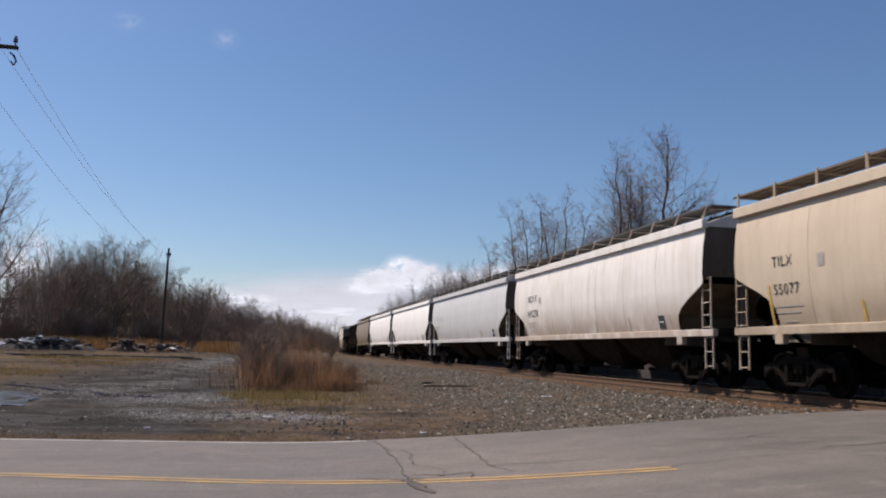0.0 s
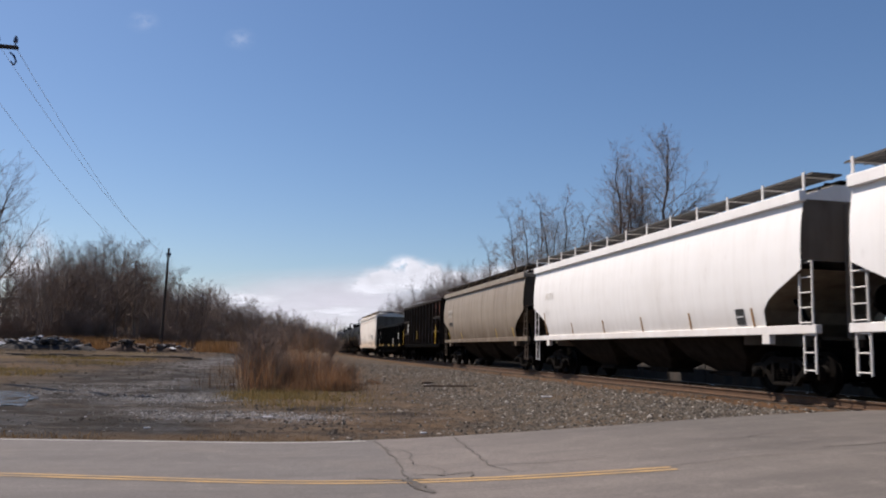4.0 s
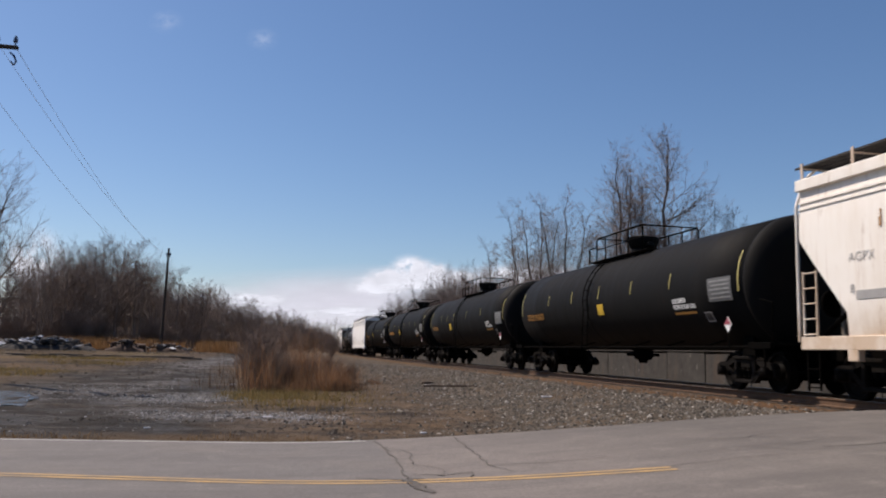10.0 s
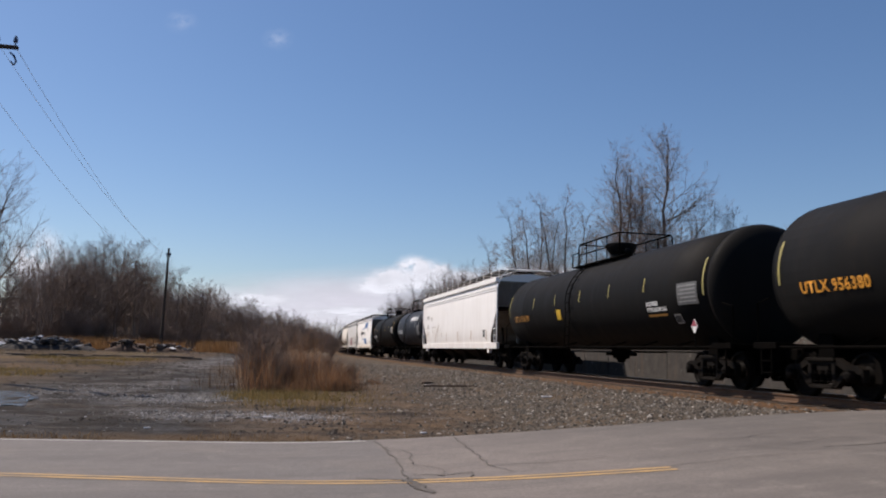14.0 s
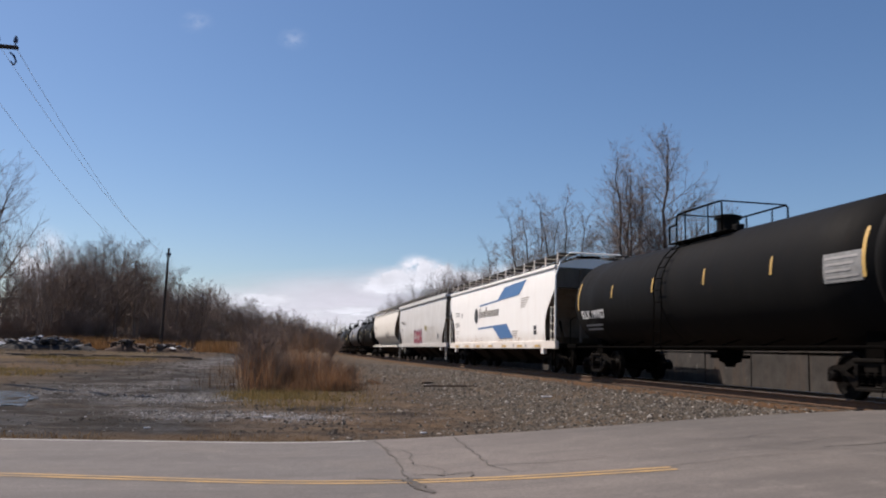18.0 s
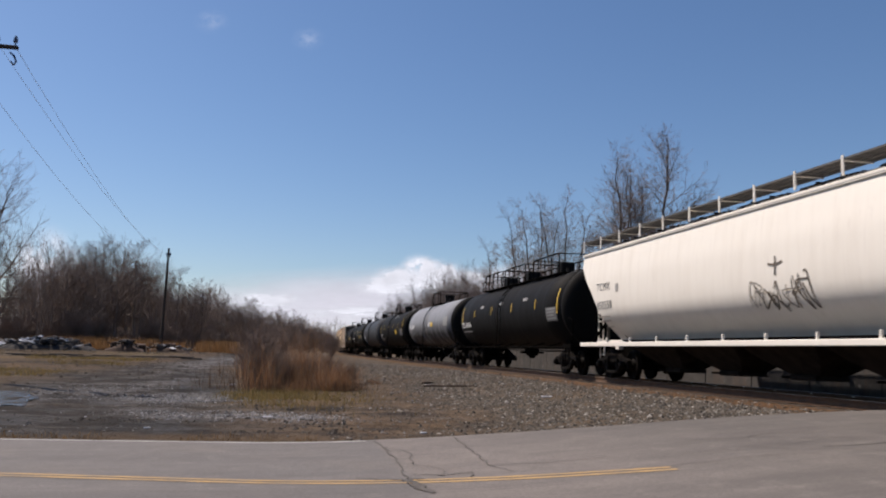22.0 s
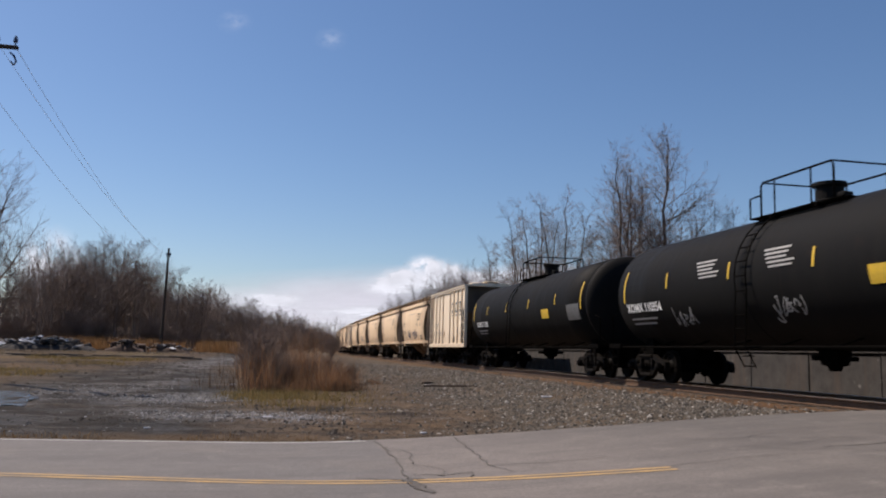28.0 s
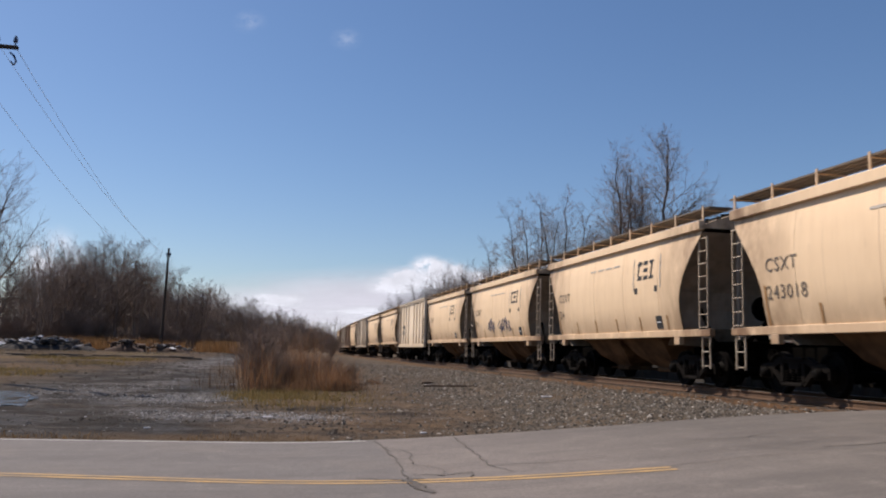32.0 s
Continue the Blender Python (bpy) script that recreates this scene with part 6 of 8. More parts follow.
for i, paint, words in ((21, "tank_black", "TILX 1"), (22, "tank_slate", "ACFX"), (23, "tank_black", "XOMX 110354"), (24, "tank_black", "XOMX 110226")):
    L = length(i)
    c = couple(i, tank(L, paint, 1.58, 2.54, 1, 3.2, marks="yellow_mark" if i != 22 else "grey_mark"), {22: "slate-grey tank car with faded marks"}.get(i, "black tank car with yellow stripes and placard"))
    sx = tank_side(1.58, 2.54)
    at = 2.3 if i == 24 else 1.9
    text_part(c, words, 0.34, L / 2 - at, 2.0, sx, M["white_mark"], "reporting_mark", 1.0, bold=0.01)
    bars(c, L / 2 - at - 0.1, 1.78, sx, "grey_mark", 2, 1.6, 0.05)
    if i != 22:
        patch_part(c, "yellow_placard", -L / 2 + 5.2, -L / 2 + 6.0, 2.1, 2.45, sx, M["yellow_mark"], "yellow placard")
        patch_part(c, "data_panel", -L / 2 + 2.0, -L / 2 + 3.2, 1.95, 2.5, sx, M["dim_panel"], "grey test data panel")
    if i == 23:
        for y in (3.1, 0.2):
            for k in range(5):
                bars(c, y - 0.06 * k, 3.05 - 0.095 * k, sx, "grey_mark", 1, 0.95 - 0.12 * (k % 3), 0.045)
        rg = random.Random(23)
        for y in (4.3, -0.1):
            for k in range(7):
                stroke_part(c, "graffiti", [(y - 0.14 * k + rg.uniform(-0.14, 0.14), 1.8 + rg.uniform(-0.26, 0.26)) for q in range(4)], rg.uniform(0.025, 0.045), sx, M["grey_mark"], "white scrawled graffiti")
    if i == 21:
        for k in range(2):
            stroke_part(c, "chalk_mark", [(-0.3 + k * 0.3, 3.6), (-0.9, 3.72), (-1.4, 3.66)], 0.06, sx, M["white_mark"], "white chalk smear")


def emblem_letters(car, y, z, size, side):
    """The owner's emblem as three dark blocks in corner brackets."""
    for k in range(3):
        y0 = y - size * (0.62 + k * 0.70)
        for a, b, c0, c1 in (((0.0, 0.48, 0.0, 0.22), (0.0, 0.48, 0.78, 1.0), (0.32, 0.48, 0.22, 0.78)), ((0.0, 0.48, 0.0, 0.2), (0.0, 0.48, 0.4, 0.6), (0.0, 0.48, 0.8, 1.0)), ((0.0, 0.48, 0.0, 0.14), (0.16, 0.34, 0.14, 0.86), (0.0, 0.48, 0.86, 1.0)))[k]:
            patch_part(car, "emblem_block", y0 + a * size, y0 + b * size, z + c0 * size, z + c1 * size, side, M["black_mark"], "dark emblem block", skew=-0.05, n=2)
    for dy in (size * 0.35, -size * 2.85):
        patch_part(car, "emblem_bracket", y + dy - 0.02, y + dy + 0.02, z - 0.30, z + size + 0.12, side, M["grey_mark"])
    for k in (0, 1):
        patch_part(car, "emblem_mark", y - size * 0.1 - k * 1.25, y + size * 0.25 - k * 1.25, z - 0.38, z - 0.22, side, M["black_mark"])


c = couple(25, rib_hopper(length(25), "hopper_sand"), "sand-coloured ribbed covered hopper car with black emblem blocks")
L = length(25)
side = lambda z: 1.482
for k in range(3):
    y = -L / 2 + 4.12 - k * 0.98
    patch_part(c, "emblem_block", y - 0.46, y, 3.00, 3.58, side, M["black_mark"], "black emblem block", n=1)
    patch_part(c, "emblem_block", y - 0.33, y - 0.13, 3.13, 3.45, lambda z: 1.488, M["hopper_sand"], "", n=1)
    patch_part(c, "emblem_bar", y - 0.48, y + 0.02, 2.80, 2.87, side, M["black_mark"], "", n=1)
for k, ch in enumerate("CSXT"):
    text_part(c, ch, 0.36, L / 2 - 1.75 - 0.42 * k, 2.2, side, M["black_mark"], "reporting_mark")
for k, ch in enumerate("225864"):
    text_part(c, ch, 0.36, L / 2 - 1.75 - 0.42 * k, 1.72, side, M["black_mark"], "car_number")
patch_part(c, "data_plate", -0.55 - 1.75, -0.2 - 1.75, 1.3, 1.6, side, M["black_mark"], "black data plate")
bm = bmesh.new()
q = [bm.verts.new((-1.50, 0.6 + dy, 1.8 + dz)) for dy, dz in ((-0.14, 0), (0, -0.26), (0.14, 0), (0, 0.26))]
bm.faces.new(q)
part("hazard_placard", bm, M["rust_mark"], c, "brown diamond placard")

CSX_NO = {26: "242743", 27: "243018", 28: "24", 29: "24", 30: "24"}
for i in range(26, 41):
    L = length(i)
    if i in (31, 34, 37):
        c = couple(i, rib_hopper(L, "hopper_sand" if i == 31 else "hopper_tan"), "ribbed tan covered hopper car")
        bars(c, L / 2 - 2.0, 2.4, side, "black_mark", 2, 1.2, 0.3, 0.45)
    elif i in (36, 38):
        c = couple(i, rib_hopper(L, "boxcar_brown"), "faded brown ribbed covered hopper car")
    else:
        c = couple(i, hopper(L, "hopper_yellow_tan", bays=2, top=3.98, notch=3.85, cut=1.15, tall=True, seams=4, ladder="hopper_tan"), "sand-yellow two-bay covered hopper car with curved sides")
        hopper_marks(c, L, ROUND_SIDE, "CSXT", CSX_NO.get(i, "24"), "worn_black", stripes="rust_mark", at=2.05, z=2.58, size=0.42, minor=False)
        for q in range(4):
            bars(c, 1.4 - 0.62 * q, 3.42, ROUND_SIDE, "faint_mark", 1, 0.45, 0.05)
        emblem_letters(c, -L / 2 + 4.3, 2.90, 0.52, ROUND_SIDE)
        if i in (26, 29):
            rg = random.Random(i)
            for y0, w, n in ((L / 2 - 4.35, 1.15, 13), (L / 2 - 6.3, 1.9, 15)):
                for k in range(n):
                    y = y0 - w * (k + 0.5) / n
                    pts = [(y + rg.uniform(-0.22, 0.22), 1.98 + rg.uniform(-0.36, 0.36) * (1 - 0.35 * abs(2 * k / n - 1))) for q in range(4)]
                    stroke_part(c, "graffiti", pts, rg.uniform(0.028, 0.05), ROUND_SIDE, M["navy_mark"], "navy graffiti scrawl")



# ---- bare trees ----
M["bark"] = surface("grey_brown_bark", (0.20, 0.155, 0.125), (0.10, 0.077, 0.063), 0.95, 0, 3, 0.7, 0.5, 25)
M["bark_pale"] = surface("pale_grey_bark", (0.105, 0.082, 0.070), (0.06, 0.047, 0.041), 0.95, 0, 3, 0.7, 0.5, 25)
M["twigs"] = surface("brown_bare_twigs", (0.180, 0.132, 0.106), (0.115, 0.085, 0.070), 0.95, 0, 1, 0.6, 0)
M["twigs_pale"] = surface("greyish_bare_twigs", (0.185, 0.142, 0.120), (0.115, 0.088, 0.075), 0.95, 0, 1, 0.6, 0)


class Limbs:
    def __init__(self):
        self.v, self.f = [], []

    def bar(self, a, b, r0, r1, n):
        d = (b - a)
        if d.length < 1e-5:
            return
        d.normalize()
        u = d.orthogonal().normalized()
        w = d.cross(u)
        base = len(self.v)
        for c, r in ((a, r0), (b, r1)):
            for k in range(n):
                q = 2 * math.pi * k / n
                self.v.append(c + r * (math.cos(q) * u + math.sin(q) * w))
        for k in range(n):
            self.f.append((base + k, base + (k + 1) % n, base + n + (k + 1) % n, base + n + k))


def grow(rng, trunk, crown, a, d, length, r, level, levels, lean, kids, reach=1.0):
    """One limb in three or four bends, then its side limbs."""
    if level == levels:
        # the finest twigs: one thin spike each
        u = d.orthogonal().normalized() * max(r, 0.011)
        k = len(crown.v)
        crown.v += [a - u, a + u, a + d * length + Vector((0, 0, length * 0.12))]
        crown.f.append((k, k + 1, k + 2))
        return
    segs = 5 if level == 0 else (3 if level < 3 else 2)
    p, pts = a.copy(), [(a.copy(), d.copy(), r)]
    for k in range(segs):
        d = (d + Vector((rng.uniform(-1, 1), rng.uniform(-1, 1), rng.uniform(-0.5, 0.8))) * (0.10 + 0.09 * level) + Vector((0, 0, lean if level else 0.05))).normalized()
        q = p + d * length / segs
        r1 = max(0.004, r * (1 - 0.17 * (1 if level == 0 else 1.6)))
        (trunk if level == 0 else crown).bar(p, q, r, r1, 7 if level == 0 else (5 if level == 1 else 3))
        p, r = q, r1
        pts.append((p.copy(), d.copy(), r))
    if level >= levels:
        return
    n = kids[level]
    for k in range(n):
        t = (0.26 if level == 0 else 0.12) + (0.97 - (0.26 if level == 0 else 0.12)) * (k + rng.random() * 0.8) / n
        i = min(segs - 1, int(t * segs))
        f = t * segs - i
        c = pts[i][0].lerp(pts[i + 1][0], f)
        base_d = pts[i][1]
        side = Vector((rng.gauss(0, 1), rng.gauss(0, 1), rng.gauss(0, 0.5)))
        side = (side - base_d * side.dot(base_d)).normalized()
        nd = (base_d * rng.uniform(0.55, 0.95) + side * rng.uniform(0.7, 1.15)).normalized()
        grow(rng, trunk, crown, c, nd, length * rng.uniform(0.46, 0.70) * (1.12 - 0.45 * t) * (reach if level == 0 else 1.0), pts[i][2] * 0.58, level + 1, levels, lean, kids)
    grow(rng, trunk, crown, p, d, length * 0.45, r * 0.9, level + 1, levels, lean, kids)


def bare_tree(name, seed, height, radius, levels, kids, bark, twig, lean=0.12, stems=1, reach=1.0):
    rng = random.Random(seed)
    t, c = Limbs(), Limbs()
    for s in range(stems):
        ang = rng.uniform(0, 6.28)
        tilt = 0.0 if stems == 1 else 0.35
        d = Vector((math.cos(ang) * tilt, math.sin(ang) * tilt, 1)).normalized()
        grow(rng, t, c, Vector((0, 0, -0.3)), d, height * 0.72, radius, 0, levels, lean, kids, reach)
    top = max(v.z for v in t.v + c.v)
    k = height / top
    tree = new(name)
    link_mesh("trunk", [v * k for v in t.v], t.f, bark, tree, smooth=True)
    link_mesh("crown", [v * k for v in c.v], c.f, twig, tree, "leafless branches and twigs")
    return tree


WOOD = []
for k in range(6):
    WOOD.append((bare_tree("bare_tree", 100 + k, 14.0, 0.25, 4, (9, 6, 5, 5), M["bark"], M["twigs"], 0.07, 1, 1.1), "dark bare deciduous tree at the wood's edge"))
PALE = []
for k in range(5):
    PALE.append((bare_tree("bare_tree", 200 + k, 16.0, 0.25, 4, (10, 6, 5, 6), M["bark_pale"], M["twigs_pale"], 0.15), "tall pale bare tree behind the railway"))


def upright_tree(seed, height, radius, stems, limbs, reach, lowest=0.35, bark="bark_pale", twig="twigs_pale"):
    """Straight trunks that run to the top, with short rising limbs; stems of (sideways lean, share of the height)."""
    rng = random.Random(seed)
    t, c = Limbs(), Limbs()
    for lean_x, share in stems:
        pts = []
        for k in range(11):
            u = k / 10
            pts.append(Vector((lean_x * height * u ** 1.2 + rng.uniform(-0.10, 0.10) * u * 2, rng.uniform(-0.12, 0.12), -0.3 + (height * share + 0.3) * u)))
        for k in range(10):
            t.bar(pts[k], pts[k + 1], radius * (1 - 0.088 * k), radius * (1 - 0.088 * (k + 1)), 7)
        for k in range(limbs):
            u = lowest + (0.985 - lowest) * (k + rng.random()) / limbs
            i = min(9, int(u * 10))
            a = pts[i].lerp(pts[i + 1], u * 10 - i)
            az = rng.uniform(0, 6.283)
            d = Vector((math.cos(az), math.sin(az), rng.uniform(0.5, 1.3))).normalized()
            size = height * reach * (1.15 - u) * rng.uniform(0.6, 1.3) + 0.06 * height
            grow(rng, t, c, a, d, size, radius * (1.05 - u) * 0.40 + 0.010, 1, 4, 0.04, (0, 6, 5, 4))
    tree = new("bare_tree")
    link_mesh("trunk", t.v, t.f, M[bark], tree, smooth=True)
    link_mesh("crown", c.v, c.f, M[twig], tree, "leafless branches and twigs")
    return tree


# straight, twin-stemmed, spreading and leaning kinds, all 16 m tall
TALL = [(upright_tree(230, 16.0, 0.24, ((0.02, 1.0),), 26, 0.25, 0.34), "tall straight bare tree behind the railway"),
        (upright_tree(231, 16.0, 0.20, ((-0.06, 1.0), (0.015, 0.93)), 16, 0.24, 0.30), "tall twin-stemmed bare tree behind the railway"),
        (upright_tree(232, 16.0, 0.17, ((-0.17, 0.94), (0.14, 0.90), (0.0, 1.0)), 12, 0.20, 0.28), "spreading forked bare tree behind the railway"),
        (upright_tree(233, 16.0, 0.15, ((-0.16, 1.0), (-0.05, 0.8)), 14, 0.16, 0.34), "leaning bare tree behind the railway"),
        (upright_tree(234, 16.0, 0.11, ((0.03, 1.0),), 18, 0.13, 0.36), "slender bare tree behind the railway")]
STEMS = [(upright_tree(240, 16.0, 0.27, ((0.03, 1.0),), 14, 0.22, 0.42, "bark", "twigs"), "straight bare tree standing in the wood"),
         (upright_tree(241, 16.0, 0.22, ((-0.10, 1.0), (0.08, 0.92)), 10, 0.20, 0.40, "bark", "twigs"), "forked bare tree standing in the wood"),
         (upright_tree(242, 16.0, 0.22, ((0.14, 0.9), (-0.04, 1.0), (-0.16, 0.85)), 9, 0.19, 0.36, "bark", "twigs"), "broad many-stemmed bare tree at the wood's edge")]
BUSH = []
for k in range(3):
    BUSH.append((bare_tree("bare_shrub", 300 + k, 4.0, 0.05, 3, (8, 6, 5), M["bark"], M["twigs"], 0.1, 7), "leafless many-stemmed brown shrub"))
used = set()


def plant(kind, index, x, y, height, of, turn=0.0, label="", group=""):
    ob, lab = kind[index % len(kind)]
    s = height / of
    m = pose(x, y, ground_z(x, y) - 0.05, 0, 0, turn) @ Matrix.Diagonal((s, s, s, 1))
    if ob.name not in used:
        used.add(ob.name)
        ob.matrix_basis = m
        t = ob
    else:
        t = copy_thing(ob, pose(x, y, ground_z(x, y) - 0.05, 0, 0, turn))
        t.scale = (s, s, s)
    tagged(t, label or lab, "shrub" if kind is BUSH else "tree", group)
    return t


rng = random.Random(5)
# the wood along the drive: (direction x/y, distance, height)
for d, dist, h in ((-0.312, 60, 14.5), (-0.298, 66, 11.0)):
    plant(WOOD, rng.randrange(6), d * dist, dist, h, 14.0, rng.uniform(0, 360), "large bare tree near the muddy lot")
for row in range(4):
    for k in range(25):
        u = k / 24.0
        # the wood's edge runs away from the lot towards the railway
        d = -0.262 + 0.30 * u ** 0.9
        dist = 98 + 22 * u + 190 * u ** 2.2 + row * 11 + rng.uniform(-5, 5)
        h = (14.6 if u < 0.35 else 13.8) * rng.uniform(0.74, 1.04) * (1.0 if 0.08 < u else 0.72)
        plant(WOOD, rng.randrange(6), d * dist - row * 2.0, dist, h, 14.0, rng.uniform(0, 360), group="trees of the wood")
for k in range(52):
    u = (k + rng.random()) / 52
    d = -0.262 + 0.30 * u ** 0.9
    dist = 95 + 22 * u + 190 * u ** 2.2 + rng.uniform(-4, 14)
    if u < 0.16 and k % 2:
        continue
    h = (13.4 if u < 0.4 else 13.2) * rng.uniform(0.74, 1.03) * (1.0 if 0.10 < u else 0.72)
    plant(STEMS, 2 if k in (9, 11) else rng.randrange(3), d * dist, dist, h, 16.0, rng.uniform(0, 360), group="trees of the wood")
for k in range(70):
    u = rng.random()
    d = -0.25 + 0.30 * u
    dist = 92 + 22 * u + 180 * u ** 2.2 + rng.uniform(-4, 8)
    plant(BUSH, rng.randrange(3), d * dist, dist, rng.uniform(2.5, 5.5), 4.0, rng.uniform(0, 360), group="undergrowth of the wood")
for k in range(26):
    dist = rng.uniform(92, 118)
    plant(BUSH, rng.randrange(3), rng.uniform(-0.335, -0.205) * dist, dist, rng.uniform(2.6, 4.8), 4.0, rng.uniform(0, 360), group="undergrowth of the wood")
# tall trees beyond the railway: (kind, direction x/y, distance, height, turn)
for kind, d, dist, h, turn in ((0, 0.503, 60, 18.2, 0), (1, 0.452, 60, 16.6, 10), (1, 0.468, 61, 15.8, 350), (2, 0.367, 70, 15.4, 0), (2, 0.334, 72, 15.0, 25), (3, 0.318, 75, 14.2, 0), (3, 0.350, 78, 13.6, 15),
                               (4, 0.573, 58, 13.2, 0), (4, 0.552, 60, 12.2, 70), (2, 0.560, 66, 11.4, 40), (4, 0.613, 58, 12.2, 140), (2, 0.620, 60, 10.2, 200), (4, 0.705, 55, 10.8, 30), (4, 0.690, 57, 9.6, 250), (4, 0.787, 52, 9.4, 90),
                               (4, 0.438, 66, 13.2, 200), (2, 0.425, 72, 13.0, 120), (4, 0.482, 64, 13.5, 40), (2, 0.515, 70, 12.5, 300), (4, 0.396, 74, 13.0, 310), (3, 0.408, 78, 12.6, 180), (4, 0.298, 88, 13.5, 60), (3, 0.283, 96, 14.0, 0)):
    plant(TALL, kind, d * dist, dist, h, 16.0, turn, group="trees behind the railway")
for d, dist, h in ((0.498, 76, 11.8), (0.46, 78, 12.5), (0.53, 72, 10.5), (0.43, 80, 12.5), (0.402, 84, 12.0), (0.382, 86, 12.0), (0.352, 90, 12.0), (0.332, 92, 12.0), (0.312, 96, 13.0), (0.29, 100, 13.5), (0.273, 105, 14.0), (0.59, 64, 8.5), (0.65, 60, 7.8), (0.72, 56, 7.4), (0.80, 52, 7.0), (0.255, 108, 12.8), (0.240, 114, 12.6), (0.225, 122, 12.6)):
    plant(PALE, rng.randrange(5), d * dist, dist, h, 16.0, rng.uniform(0, 360), group="trees behind the railway")
for k in range(34):
    d = rng.uniform(0.135, 0.262)
    dist = 28.5 / d * rng.uniform(0.97, 1.15)
    plant(PALE, rng.randrange(5), d * dist, dist, float(np.interp(d, (0.13, 0.17, 0.21, 0.26), (0.058, 0.090, 0.110, 0.120))) * dist * rng.uniform(0.86, 1.05) + 1.0, 16.0, rng.uniform(0, 360), group="trees behind the railway")
for k in range(40):
    d = rng.uniform(0.2, 0.9)
    dist = 30.0 / d * rng.uniform(0.95, 1.15)
    plant(BUSH, rng.randrange(3), d * dist, dist, rng.uniform(2.0, 4.5), 4.0, rng.uniform(0, 360), group="brush behind the railway")
# the small tree near the curve and the brush before it
plant(WOOD, 2, 0.071 * 285, 285, 13.5, 14.0, 40, "round-headed bare tree by the curve")
for k in range(22):
    dist = rng.uniform(120, 260)
    d = rng.uniform(0.012, 0.066)
    plant(BUSH, rng.randrange(3), d * dist, dist, rng.uniform(3.5, 6.5), 4.0, rng.uniform(0, 360), group="brush by the curve")



# ---- far wood: stems and twigs nobody could count ----
def far_wood():
    rg = random.Random(77)
    lb = Limbs()
    for k in range(2100):
        u = rg.random()
        d = -0.36 + 0.41 * u
        if d < -0.228 and rg.random() < 0.88:
            continue
        dist = 112 + 30 * u + 195 * u ** 2.2 + rg.uniform(0, 70)
        x, y = d * dist - rg.uniform(0, 6), dist
        h = rg.uniform(7, 13.5)
        a = Vector((x, y, 0.7))
        b = a + Vector((rg.gauss(0, 0.5), rg.gauss(0, 0.5), h))
        lb.bar(a, b, rg.uniform(0.08, 0.19), 0.03, 3)
        for q in range(9):
            t = rg.uniform(0.25, 0.98)
            c = a.lerp(b, t)
            e = c + Vector((rg.gauss(0, 1), rg.gauss(0, 1), rg.uniform(0.6, 2.0))).normalized() * h * rg.uniform(0.08, 0.2)
            i = len(lb.v)
            w = Vector((0.03, 0.012, 0))
            lb.v += [c - w, c + w, e]
            lb.f.append((i, i + 1, i + 2))
    return tagged(link_mesh("far_wood", lb.v, lb.f, M["bark"]), "dense leafless brown wood behind the lot", "wood", kind="stuff")


far_wood()


def blades(name, spots, h0, h1, width, material, label, seed, spread=0.5, parent=None, grown=None):
    """Dry stalks: thin bent leaves, three corners each half."""
    rg = random.Random(seed)
    v, f = [], []
    for k, (x, y, z) in enumerate(spots):
        h = rg.uniform(h0, h1) * (grown[k] if grown else 1.0)
        a = rg.uniform(0, 6.283)
        ux, uy = math.cos(a) * width, math.sin(a) * width
        lx, ly = rg.gauss(0, spread) * h * 0.5, rg.gauss(0, spread) * h * 0.5
        i = len(v)
        v += [(x - ux, y - uy, z - 0.03), (x + ux, y + uy, z - 0.03), (x + lx * 0.4 + ux * 0.6, y + ly * 0.4 + uy * 0.6, z + h * 0.6), (x + lx * 0.4 - ux * 0.6, y + ly * 0.4 - uy * 0.6, z + h * 0.6), (x + lx, y + ly, z + h)]
        f += [(i, i + 1, i + 2, i + 3), (i + 3, i + 2, i + 4)]
    return link_mesh(name, v, f, material, parent)


def island_colour(name, cols, rough=0.9, leafy=False):
    """Each small piece takes its own shade between the colours."""
    m = bpy.data.materials.new(name)
    nt, bs = nodes_of(m)
    geo = nt.nodes.new("ShaderNodeNewGeometry")
    cr = nt.nodes.new("ShaderNodeValToRGB")
    el = cr.color_ramp.elements
    el[0].color, el[1].color = (*cols[0], 1), (*cols[-1], 1)
    for k, c in enumerate(cols[1:-1]):
        e = el.new((k + 1) / (len(cols) - 1))
        e.color = (*c, 1)
    nt.links.new(geo.outputs["Random Per Island"], cr.inputs[0])
    gn = noise_node(nt, geo.outputs["Position"], 30.0, 3)
    col = mix(nt, times(nt, ramp(nt, gn, 0.4, 0.7), 0.4), cr.outputs[0], tuple(c * 0.5 for c in cols[0]))
    nt.links.new(col, bs.inputs["Base Color"])
    bs.inputs["Roughness"].default_value = rough
    if leafy:
        # thin dry leaves let light through
        tl = nt.nodes.new("ShaderNodeBsdfTranslucent")
        ms = nt.nodes.new("ShaderNodeMixShader")
        ms.inputs[0].default_value = 0.5
        nt.links.new(col, tl.inputs["Color"])
        nt.links.new(bs.outputs[0], ms.inputs[1])
        nt.links.new(tl.outputs[0], ms.inputs[2])
        nt.links.new(ms.outputs[0], [q for q in nt.nodes if q.type == "OUTPUT_MATERIAL"][0].inputs[0])
    return m


M["weeds"] = island_colour("dry_russet_weeds", [(0.29, 0.132, 0.052), (0.21, 0.108, 0.054), (0.105, 0.074, 0.057), (0.36, 0.25, 0.155), (0.26, 0.118, 0.048), (0.135, 0.103, 0.084)], leafy=True)
M["straw"] = island_colour("bleached_dry_grass", [(0.19, 0.115, 0.05), (0.12, 0.07, 0.032), (0.24, 0.165, 0.085)], leafy=True)
